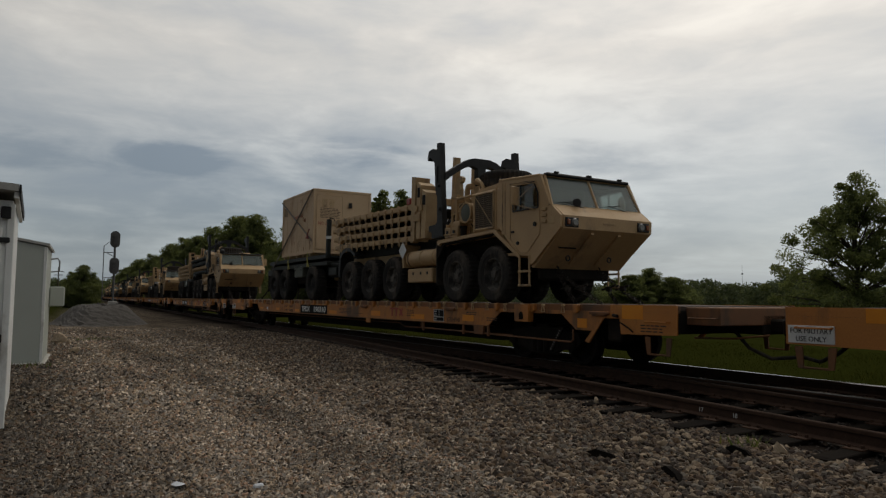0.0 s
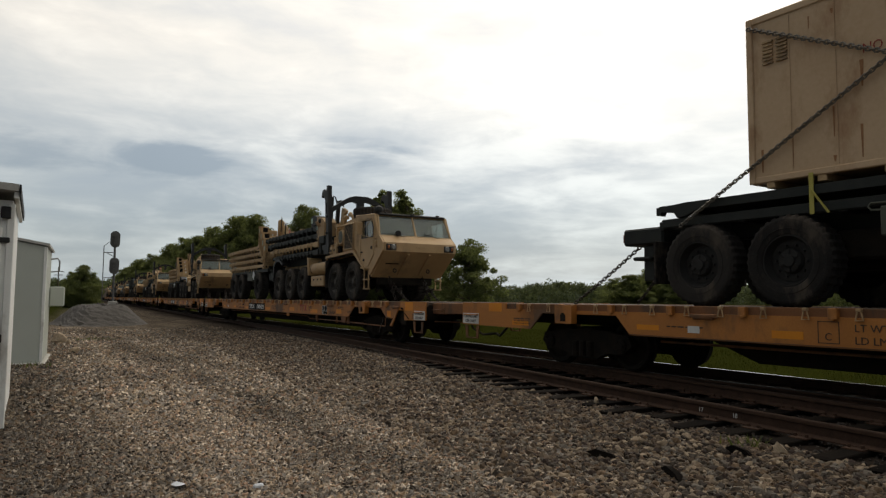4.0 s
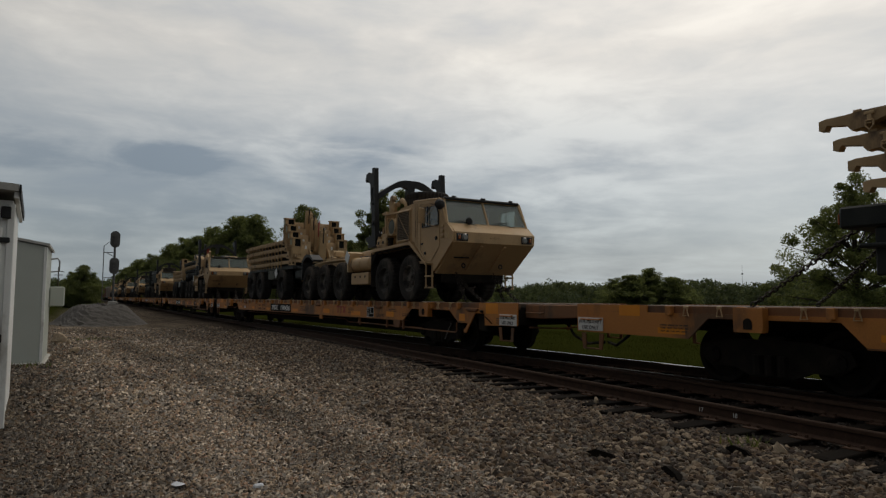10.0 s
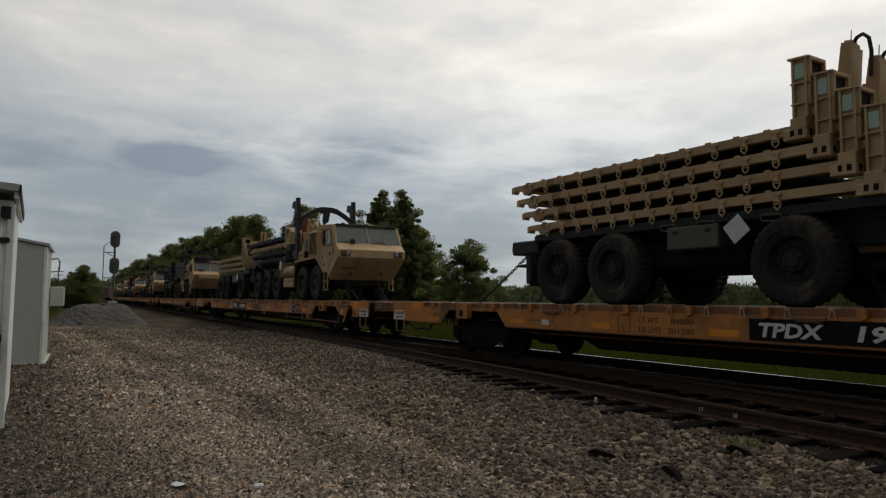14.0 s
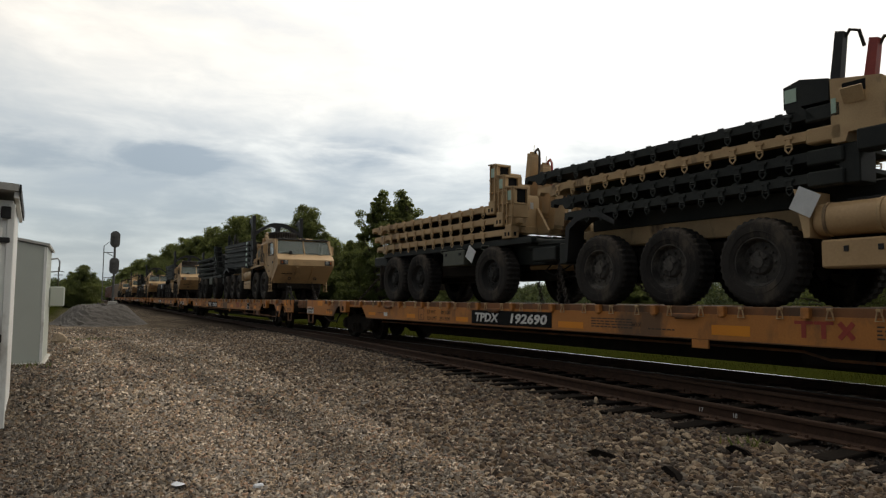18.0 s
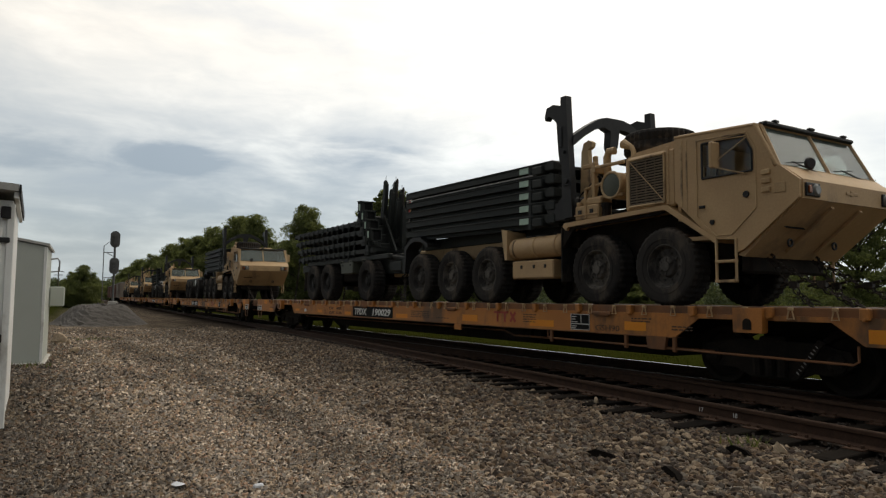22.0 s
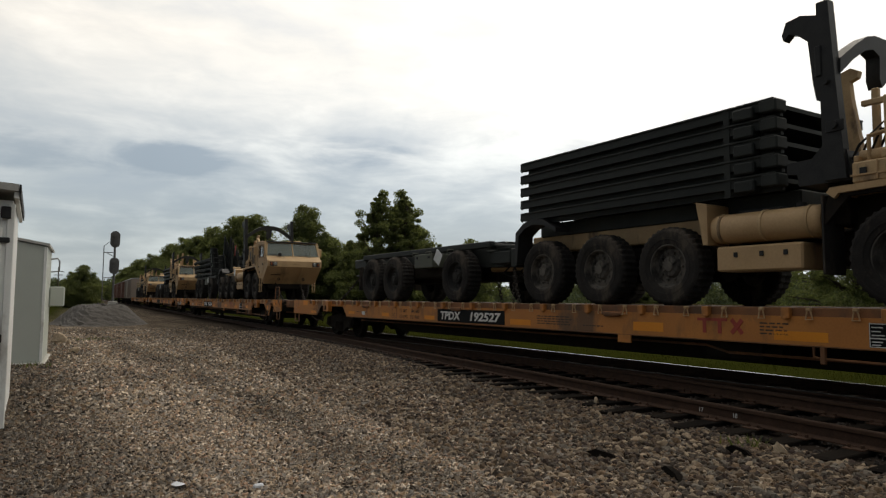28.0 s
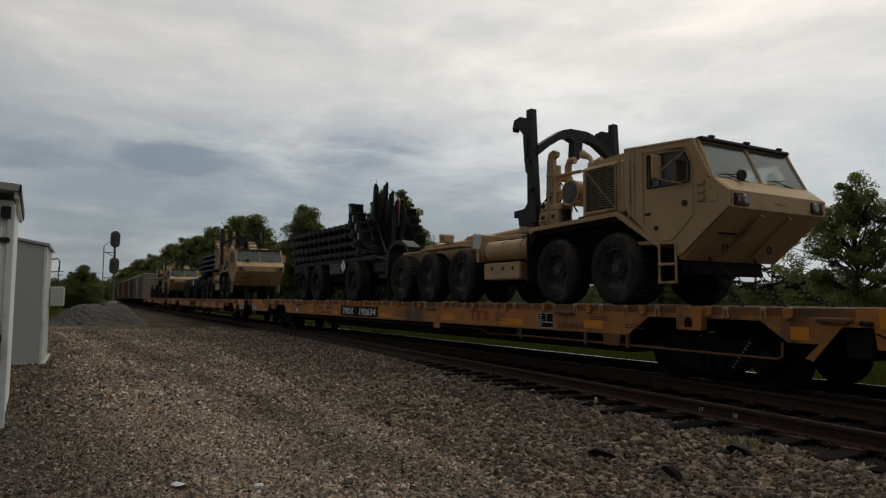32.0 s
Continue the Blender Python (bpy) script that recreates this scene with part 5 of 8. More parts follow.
    part("hook_blade", Shape().prism(blade, -0.56, -0.46), TAN_WORN, t, "sand-painted curled hook blade")
    return t


def chain_run(a, b, sag=0.06, link=0.085):
    """A chain of linked rings from a to b."""
    a, b = Vector(a), Vector(b)
    n = max(3, int((b - a).length / (link * 0.72)))
    sh = Shape()
    way = (b - a).normalized()
    q = way.to_track_quat("X", "Z").to_matrix().to_4x4()
    for i in range(n):
        u = (i + 0.5) / n
        p = a.lerp(b, u) - Vector((0, 0, sag * 4 * u * (1 - u)))
        sh.ring(p, link * 0.36, 0.011, q @ Matrix.Rotation(radians(90 * (i % 2)), 4, "X") @ Matrix.Diagonal((1.45, 1, 1, 1)), 7, 4)
    return sh


def front_chains(car, x0):
    """Tie-down chains from the truck's nose to the deck; they belong to the railcar."""
    rnd = random.Random(9)
    for y in (-0.62, 0.50):
        for k, (dx, zz) in enumerate(((2.05, 0.02), (2.75, 0.02))):
            a = (x0 + 1.40, y, DECK_Z + 0.74)
            b = (x0 + dx + rnd.uniform(-0.1, 0.1), y + rnd.uniform(-0.15, 0.15) - 0.1 * k, DECK_Z + zz)
            ch = part("tie_down_chain", chain_run(a, b, 0.05, 0.125), CHAIN, car, "dark steel tie-down chain")
            m = Vector(a).lerp(Vector(b), 0.6)
            part("load_binder", Shape().box(m.x - 0.06, m.x + 0.06, m.y - 0.04, m.y + 0.04, m.z - 0.05, m.z + 0.05, 0.01).tube([(m.x - 0.2, m.y, m.z - 0.02), (m.x + 0.15, m.y, m.z + 0.06)], 0.02, 6), CHAIN, ch)


TRUCK_SHIFT = {1: 0.10, 2: -0.05, 3: 0.10, 4: -0.10, 5: -0.09, 6: -0.18, 7: -0.20, 8: 0.0, 9: 0.0}
TRUCK_MASTER = build_truck()
TRUCK_AT = Matrix.Translation((11.60 - 3.57, 0, DECK_Z))
trucks = {}
all_trucks = {j: TRUCK_MASTER if j == 1 else copy_thing(TRUCK_MASTER, Matrix()) for j in range(1, 10)}
for j in range(1, 10):
    tr = all_trucks[j]
    trucks[j] = ride(tr, j, TRUCK_AT @ Matrix.Translation((TRUCK_SHIFT[j], 0, 0)))
    front_chains(flatcars[j], 11.60 - 3.57 + TRUCK_SHIFT[j])
    if j in (1, 3, 4, 7):
        part("placard", Shape().box(-0.16, 0.16, -0.006, 0.006, -0.16, 0.16, 0.004, Matrix.Rotation(radians(52 - 6 * j), 4, "Y")), PLACARD, tr, "silver diamond placard", (-4.16, -1.225, 1.36))
    if j in (1, 2, 3, 5, 6):
        sp = part("spare_wheel", TYRE, None, tr, "spare wheel lying flat behind the cab", (-0.98, -0.12, 2.85), (90, 0, 0))
        part("rim", RIM_DARK, None, sp)
        part("spare_carrier", Shape().box(-1.45, -1.05, -0.35, 0.35, 1.50, 2.64, 0.03).box(-1.65, -0.60, -0.5, 0.4, 2.56, 2.65, 0.02), UNDER, tr)
    if j in (2, 3):
        part("round_mirror", Shape().lathe([(0.0, -0.10), (0.09, -0.07), (0.13, 0.0), (0.09, 0.07), (0.0, 0.10)], 14), BLACK_STEEL, tr, "round black mirror beside the windscreen", (1.62, -1.05, 2.66) if j == 2 else (1.74, -1.26, 2.36), (0, 0, 75))

# ---- trailers and loads ----


def build_trailer():
    """Origin under the front axle, on the deck."""
    t = thing("army_trailer", "dark three-axle army trailer with chunky tyres, chained on a flatcar", "trailer", "army trailers on the train")
    for sy in (-1, 1):
        part("chassis_rail", Shape().box(-5.65, 1.5, sy * 0.40, sy * 0.55, 1.02, 1.34, 0.015), DARK_GREEN, t)
        part("bolster_rail", Shape().box(-5.3, 1.3, sy * 0.95, sy * 1.10, 1.22, 1.36, 0.015), DARK_GREEN, t)
    for x in (0.0, -3.18, -4.57):
        ax = Shape().tube([(x, -0.95, 0.60), (x, 0.95, 0.60)], 0.09, 10).box(x - 0.5, x + 0.5, -0.55, -0.42, 0.70, 0.82, 0.02).box(x - 0.5, x + 0.5, 0.42, 0.55, 0.70, 0.82, 0.02)
        part("axle", ax, UNDER, t)
        for y in (-1.0, 1.0):
            road_wheel(t, x, y)
    for x in (-5.3, -3.9, -2.5, -1.2, 0.0, 1.2):
        part("cross_member", Shape().box(x - 0.06, x + 0.06, -1.08, 1.08, 1.20, 1.33, 0.01), DARK_GREEN, t)
    part("turntable", Shape().tube([(0, 0, 0.75), (0, 0, 1.05)], 0.5, 18), UNDER, t)
    bx = part("tool_box", Shape().box(-2.05, -1.12, -1.14, -0.55, 0.86, 1.22, 0.02), OLIVE, t, "olive tool box")
    for x in (-1.9, -1.3):
        part("box_latch", Shape().box(x - 0.04, x + 0.04, -1.155, -1.135, 1.10, 1.16, 0.005), BLACK_STEEL, bx)
    for x in (-2.02, -1.34, -0.30):
        loop = Shape().tube([(x - 0.13, -1.12, 1.265), (x - 0.16, -1.12, 1.225), (x - 0.13, -1.12, 1.18), (x + 0.10, -1.12, 1.165), (x + 0.16, -1.12, 1.20), (x + 0.13, -1.12, 1.255), (x - 0.13, -1.12, 1.265)], 0.014, 6)
        part("side_loop", loop, OLIVE, t, "flattened tie-down loop")
    part("rear_bumper", Shape().box(-6.25, -5.40, -0.95, 0.95, 1.0, 1.28, 0.03).box(-6.0, -5.62, -1.0, 1.0, 0.74, 0.80, 0.02).box(-5.85, -5.62, -0.9, -0.6, 0.40, 0.99, 0.02).box(-5.85, -5.62, 0.6, 0.9, 0.40, 0.99, 0.02), DARK_GREEN, t)
    for sy in (-1, 1):
        part("mud_flap", Shape().box(-5.40, -5.36, sy * 1.18, sy * 0.72, 0.34, 1.02, 0.006), RUBBER, t, "black rubber mud flap")
        part("tail_lamp", Shape().box(-6.28, -6.25, sy * 0.92, sy * 0.70, 1.06, 1.20, 0.01), AMBER, t)
        part("bumper_ring", Shape().ring((-6.30, sy * 0.45, 1.10), 0.06, 0.016, Matrix.Rotation(1.57, 4, "Z"), 10, 6), DARK_GREEN, t)
    # added dark filler, closes the see-through gaps between the trailer's wheels
    part("centre_beam", Shape().box(-5.4, 0.6, -0.38, 0.38, 0.50, 1.02, 0.03).box(-3.2, -0.9, -0.8, 0.8, 0.62, 1.0, 0.03), UNDER, t)
    db = Shape().tube([(0.5, -0.45, 0.78), (2.6, -0.05, 0.80)], 0.07, 8).tube([(0.5, 0.45, 0.78), (2.6, 0.05, 0.80)], 0.07, 8).ring((2.72, 0, 0.80), 0.10, 0.035, Matrix.Rotation(1.57, 4, "X"), 12, 6)
    part("drawbar", db, TAN_WORN, t, "sand-painted A-shaped drawbar")
    part("front_platform", Shape().box(0.9, 2.2, -0.9, 0.9, 1.12, 1.17, 0.01), DARK_GREEN, t)
    # added filler box, closes the bright gap under the stacked end frames
    part("swivel_frame", Shape().prism([(-0.6, 0.85), (1.2, 0.80), (1.9, 0.92), (1.9, 1.12), (1.3, 1.37), (-0.6, 1.37)], -0.72, 0.72), DARK_GREEN, t)
    part("stowage_locker", Shape().box(1.2, 1.9, -1.0, -0.5, 0.85, 1.12, 0.02), DARK_GREEN, t)
    part("platform_rail", Shape().tube([(0.8, -1.0, 1.30), (1.9, -0.9, 1.22), (2.3, -0.3, 1.20), (2.3, 0.5, 1.20)], 0.04, 8), DARK_GREEN, t)
    hs = Shape().tube([(0.9, -0.3, 1.0), (1.6, -0.35, 0.55), (2.3, -0.2, 0.6), (2.9, -0.1, 1.0)], 0.02, 6).tube([(0.9, 0.2, 1.0), (1.8, 0.25, 0.5), (2.9, 0.1, 1.0)], 0.02, 6)
    part("brake_hose", hs, RUBBER, t)
    for k, (y, z) in enumerate(((-0.55, 0.70), (-0.15, 0.62), (0.3, 0.74))):
        pts = [(1.0 + 0.12 * math.cos(u * 1.3 + k) * (1 + 0.2 * u) + 0.16 * u, y + 0.10 * math.sin(u * 2.1), z + 0.13 * math.sin(u * 1.7 + k)) for u in range(9)]
        part("coiled_hose", Shape().tube(pts, 0.016, 6), RUBBER, t)
    part("front_rack", Shape().box(1.3, 2.35, -0.95, -0.80, 1.17, 1.24, 0.01).box(1.3, 2.35, 0.80, 0.95, 1.17, 1.24, 0.01).box(2.25, 2.35, -0.8, 0.8, 1.17, 1.24, 0.01).box(1.5, 1.6, -0.8, 0.8, 1.24, 1.34, 0.01), DARK_GREEN, t, "dark rack over the drawbar")
    return t


def d_ring():
    """A hinge plate with a hanging shackle: square shoulders, a pointed foot and a bar across."""
    sh = Shape().box(-0.06, 0.06, -0.022, 0.02, 0.015, 0.055, 0.006).box(-0.026, 0.026, -0.02, 0.018, -0.06, 0.02, 0.005)
    sh.tube([(-0.044, -0.014, -0.060), (0.044, -0.014, -0.060), (0.046, -0.014, -0.125), (0.0, -0.014, -0.175), (-0.046, -0.014, -0.125), (-0.044, -0.014, -0.060)], 0.013, 5)
    sh.tube([(-0.044, -0.014, -0.092), (0.044, -0.014, -0.092)], 0.009, 5)
    return sh


RING_TAN, RING_DARK = d_ring().mesh("lashing_ring", TAN_WORN), d_ring().mesh("lashing_ring", DARK_GREEN)
PIT = 0.283
T, K = TAN_WORN, DARK_GREEN


def keyhole(x0, x1, z0, z1, u0, u1, w0, w1):
    """A rectangle with a rectangular hole, as one outline."""
    return [(x0, z0), (x1, z0), (x1, z1), (x0, z1), (x0, w0), (u0, w0), (u0, w1), (u1, w1), (u1, w0), (x0, w0 - 0.0005)]


def build_flatrack(length, paint, rings, smooth_beam=False, reach=0.0):
    """An open load bed, one of a stack; origin at the middle of its rear end, on its underside."""
    tan = paint is TAN_WORN
    f = thing("flatrack", "sand-painted steel flatrack in a stack, with lashing rings" if tan else "dark green steel flatrack in a stack", "flatrack", "stacked flatracks")
    h = 0.125 if not smooth_beam else 0.15
    end = length + reach
    for sy in (-1, 1):
        y0, y1 = sy * 1.13, sy * 1.0
        # tapered rear end with a hooked claw
        claw = [(0.0, 0.03), (0.0, 0.15), (0.10, 0.17), (0.32, 0.17), (0.55, 0.06 + h)] if not smooth_beam else [(0.0, 0.06), (0.0, 0.06 + h)]
        under = [(0.78, 0.06), (0.55, -0.02), (0.40, -0.04), (0.34, 0.04), (0.10, 0.08), (0.07, 0.02)] if not smooth_beam else []
        part("side_rail", Shape().prism(claw + [(end, 0.06 + h), (end, 0.06)] + under, y0, y1), paint, f)
        if smooth_beam:
            part("rail_web", Shape().box(0.1, length, y1, sy * 0.93, -0.03, 0.08), paint, f)
        if rings:
            nub = Shape().box(-0.05, 0.05, -0.022, 0.022, 0.0, 0.04, 0.008).mesh("rail_lug", paint)
            n = 12
            for k in range(n):
                x = 0.62 + (length - 0.9) * k / (n - 1)
                part("lashing_ring", RING_TAN if tan else RING_DARK, None, f, "", (x, y0 - sy * -0.005, 0.10), (0, 0, 0 if sy < 0 else 180))
                part("rail_lug", nub, None, f, "", (x - 0.17, sy * 1.07, 0.06 + h - 0.004))
    # bed is dark on every rack: shade of the gap put into its paint
    part("bed", Shape().box(0.55, length - 0.02, -0.99, 0.99, 0.09, 0.15), DARK_GREEN, f, "recessed bed, painted dark for the shade between tiers")
    if not smooth_beam:
        part("roller_beam", Shape().box(0.32, 0.62, -0.98, 0.98, 0.02, 0.14, 0.02), paint, f)
    return f


def add_low_head(f, length, paint, tier, tiers, fingers, own):
    """On the trucks a narrow head of box posts stands over the stack's front."""
    part("end_block", Shape().box(length - 0.05, length + (0.42 if fingers else 0.10), -1.15, -0.95, 0.0, 0.20, 0.02), own, f)
    if tier < tiers - 1:
        return
    a = length
    for sy in (-1, 1):
        y0, y1 = sy * 1.15, sy * 0.72
        if fingers:
            post = part("end_post", Shape().prism([(a + 0.29, -0.33), (a + 0.46, -0.33), (a + 0.50, -0.22), (a + 1.02, -0.20), (a + 1.06, 0.26), (a + 0.90, 0.40), (a + 0.29, 0.50)], y0, y1), paint, f, "sand-painted box post of the end frame")
            # black panel on the post's face stands in for a shaded opening
            part("post_recess", Shape().box(a + 0.44, a + 0.72, y0 + sy * 0.004, y0, 0.26, 0.40), BLACK_PAINT, post, "black panel painted as the post's shaded opening")
            part("post_flap", Shape().box(-0.13, 0.13, -0.012, 0.012, -0.10, 0.10, 0.004, Matrix.Translation((a + 0.60, y0 + sy * 0.07, 0.22)) @ Matrix.Rotation(0.5 * -sy, 4, "X")), TAN_WORN, post)
            bx = part("post_box", Shape().prism([(a - 0.33, 0.24), (a + 0.27, 0.24), (a + 0.27, 0.52), (a - 0.10, 0.60), (a - 0.33, 0.54)], y0, y1 - sy * 0.1), DARK_GREEN, post)
            part("tape_patch", Shape().box(a - 0.31, a - 0.15, y0 + sy * 0.008, y0, 0.32, 0.50), TAPE_GREEN, bx, "pale green tape")
            part("box_leg", Shape().prism([(a - 0.30, 0.19), (a - 0.20, 0.19), (a - 0.02, 0.05), (a + 0.1, 0.05), (a - 0.1, 0.24), (a - 0.30, 0.24)], y0, y1), DARK_GREEN, post)
            bx = part("post_box", Shape().box(a + 0.60, a + 1.10, y0 + sy * 0.03, y0 - sy * 0.24, -0.48, -0.21, 0.02), DARK_GREEN, post)
            part("tape_patch", Shape().box(a + 0.30, a + 0.36, y0 + sy * 0.008, y0, 0.05, 0.24), TAPE_GREEN, post, "pale green tape")
            part("post_foot", Shape().box(a + 0.34, a + 0.60, y0 - sy * 0.05, y1, -0.85, -0.34, 0.015), DARK_GREEN, post)
        else:
            post = part("end_post", Shape().prism([(a, -0.80), (a + 0.20, -0.80), (a + 0.24, 0.88), (a + 0.02, 0.92)], y0, y1), paint, f, "tall box post of the end frame")
            # black strip paints the shade between the posts
            part("post_recess", Shape().box(a + 0.26, a + 0.29, y0 - sy * 0.04, y1, -0.6, 0.7), BLACK_PAINT, post)
            for x0, x1, top in ((0.30, 0.50, 0.74), (0.56, 0.80, 0.52)):
                part("post_edge", Shape().prism([(a + x0, -0.75), (a + x1, -0.75), (a + x1 + 0.02, top - 0.10), (a + x0 + 0.02, top)], y0, y1), paint, post)
                # the edge's shaded opening, as a black panel on its face
                part("post_recess", Shape().box(a + x0 + 0.05, a + x1 - 0.02, y0 + sy * 0.004, y0, top - 0.42, top - 0.16), BLACK_PAINT, post, "black panel painted as the post's shaded opening")
                part("lock_block", Shape().box(a + x0 - 0.03, a + x0 + 0.10, y0 + sy * 0.05, y0, -0.05, 0.12, 0.015), paint, post)
            part("lock_block", Shape().box(a + 0.22, a + 0.56, y0 + sy * 0.05, y0, -0.30, -0.12, 0.015), paint, post)
    part("cross_beam", Shape().box(a + 0.10, a + 0.20, -0.73, 0.73, 0.20, 0.40, 0.015), paint, f)
    if not fingers:
        part("red_clamp", Shape().box(a - 0.26, a - 0.06, -1.16, -1.0, 0.19, 0.36, 0.015), HOSE_RED, f, "red clamp on the stack")
        for x, top, y in ((0.40, 1.30, -0.62), (0.66, 1.42, -0.25), (0.95, 1.25, 0.15)):
            part("finger", Shape().prism([(a + x, -0.40), (a + x + 0.22, -0.40), (a + x + 0.24, top - 0.03), (a + x + 0.08, top)], y - 0.07, y + 0.07), paint, f, "leaning lift finger")
    reach = ((-0.06, 1.31, BLACK_STEEL), (0.31, 1.13, HOSE_RED if fingers == 2 else BLACK_STEEL), (0.52, 0.85, paint))
    for k, (x, top, mat) in enumerate(reach[:3] if fingers else ()):
        y = -0.55 + 0.12 * k
        part("finger", Shape().prism([(a + x, 0.20), (a + x + 0.15, 0.20), (a + x + 0.26, top - 0.03), (a + x + 0.15, top)], y - 0.06, y + 0.06), mat, f, "leaning lift finger")
        if k < 2:
            hose = Shape().tube([(a + x + 0.24, y + 0.02, top - 0.10), (a + x + 0.30, y + 0.02, top - 0.01), (a + x + 0.40, y + 0.06, top - 0.04), (a + x + 0.44, y + 0.10, top - 0.26)], 0.024, 7)
            part("hose", hose, RUBBER, f)


def add_headboard(f, length, paint, tier, tiers):
    """The end frame of a flatrack: corner castings, slim flanged posts with a black panel painted as a shaded opening
    in their face, a lift finger and its hose; lower tiers stand further out.
    """
    tan = paint is TAN_WORN
    a = length + (0.30 if tan else 0.22) * (tiers - 1 - tier)
    top = 1.06 if tan else 0.78
    for sy in (-1, 1):
        y0, y1 = sy * 1.14, sy * 0.76
        cast = part("corner_casting", Shape().box(a - 0.16, a + 0.16, sy * 1.17, sy * 0.96, -0.02, 0.13, 0.012).box(a - 0.06, a + 0.16, sy * 1.17, sy * 0.96, 0.12, 0.27, 0.012), paint, f, "cast corner block, its lifting holes painted black")
        # black patches on the solid block paint the shade in its lifting holes
        part("casting_hole", Shape().box(a - 0.06, a - 0.005, sy * 1.173, sy * 1.165, 0.03, 0.11).box(a + 0.05, a + 0.11, sy * 1.173, sy * 1.165, 0.03, 0.11).box(a + 0.158, a + 0.163, sy * 1.10, sy * 1.03, 0.03, 0.11), BLACK_PAINT, cast)
        post = part("end_post", Shape().box(a, a + 0.17, y0 - sy * 0.02, y1, 0.24, top, 0.01), paint, f, "slim box post of the end frame")
        fl = Shape()
        for x in (a - 0.03, a + 0.145):
            fl.box(x, x + 0.035, y0 + sy * 0.02, y0 - sy * 0.12, 0.26, top + 0.02, 0.006)
        for z in (0.44, 0.72):
            fl.box(a - 0.045, a + 0.19, y0 + sy * 0.025, y0 - sy * 0.10, z, z + 0.02, 0.004)
        part("post_flange", fl, paint, post)
        part("cap_plate", Shape().prism([(a - 0.07, top), (a + 0.22, top - 0.015), (a + 0.22, top + 0.01), (a - 0.07, top + 0.03)], y0 + sy * 0.03, y1), paint, post)
        rim_y = (y0 - sy * 0.03, y1 + sy * 0.04)
        face = part("post_face", Shape().box(a + 0.165, a + 0.215, y0, y1, 0.42, top - 0.36, 0.01), paint, post, "plain front plate of the post")
        fr = Shape().box(a + 0.165, a + 0.225, y0, rim_y[0], top - 0.35, top, 0.006).box(a + 0.165, a + 0.225, rim_y[1], y1, top - 0.35, top, 0.006)
        fr.box(a + 0.165, a + 0.225, rim_y[0], rim_y[1], top - 0.04, top, 0.006).box(a + 0.165, a + 0.225, rim_y[0], rim_y[1], top - 0.37, top - 0.33, 0.006)
        part("opening_frame", fr, paint, face)
        # black back plate puts the opening's shade into colour
        part("post_recess", Shape().box(a + 0.168, a + 0.176, rim_y[0], rim_y[1], top - 0.33, top - 0.04), BLACK_PAINT, face, "black panel painted as the post's shaded opening")
        if sy < 0:
            part("tape_patch", Shape().box(a + 0.01, a + 0.135, y0 - 0.006, y0 + 0.025, top - 0.27, top - 0.07), TAPE_GREEN, post, "pale green tape")
        part("lock_block", Shape().box(a + 0.17, a + 0.30, y0 - sy * 0.06, y0 - sy * 0.20, 0.28, 0.40, 0.015), paint, post)
        plate = Shape().prism([(a + 0.03, 0.20), (a + 0.07, 0.20), (a + 0.07, top - (0.20 if tan else 0.44)), (a + 0.03, top - (0.12 if tan else 0.40))], sy * 0.75, sy * 0.34)
        part("head_plate", plate, paint, f, "flat plate of the end frame")
        if tan:
            part("sticker", Shape().box(a + 0.07, a + 0.073, sy * 0.58, sy * 0.50, top - 0.42, top - 0.28), WHITE_PAINT, f)
        part("gusset", Shape().prism([(a + 0.07, 0.10), (a + 0.46, 0.10), (a + 0.46, 0.16), (a + 0.10, 0.66), (a + 0.07, 0.66)], sy * 0.42, sy * 0.36), paint, f, "triangular gusset")
    part("cross_beam", Shape().box(a + 0.0, a + 0.12, -0.95, 0.95, 0.10, 0.26, 0.015), paint, f)
    fh = 1.40 if tan else 1.46
    for k, y in enumerate((0.0,) if tan else (-0.14, 0.20)):
        w = 0.12 if tan else 0.045
        y += 0.10 * (tiers / 2 - tier) - 0.12
        base = 0.16 * k
        fg = Shape().prism([(a + 0.04 - base, 0.22), (a + 0.26 - base, 0.22), (a + 0.34, fh - 0.03), (a + 0.21, fh)], y - w, y + w)
        fg.prism([(a + 0.34, fh - 0.03), (a + 0.21, fh), (a + 0.23, fh + 0.04), (a + 0.33, fh + 0.02)], y - w * 0.5, y + w * 0.5)
        fin = part("finger", fg, paint, f, "leaning lift finger")
        part("finger_flange", Shape().prism([(a + 0.26 - base, 0.30), (a + 0.29 - base, 0.30), (a + 0.365, fh - 0.10), (a + 0.335, fh - 0.08)], y - w - 0.02, y + w + 0.02), paint, fin)
        part("finger_pin", Shape().tube([(a + 0.28, y, fh - 0.02), (a + 0.29, y + 0.01, fh + 0.18)], 0.007, 5), paint, fin)
    hs = Shape().tube([(a + 0.30, y, fh - 0.04), (a + 0.36, y, fh + 0.05), (a + 0.45, y - 0.02, fh + 0.07), (a + 0.54, y - 0.05, fh - 0.02), (a + 0.58, y - 0.08, fh - 0.22), (a + 0.56, y - 0.08, fh - 0.55)], 0.026, 7)
    part("hose", hs, HOSE_RED if tier % 3 == 1 else RUBBER, f, "curling hose over the fingers")


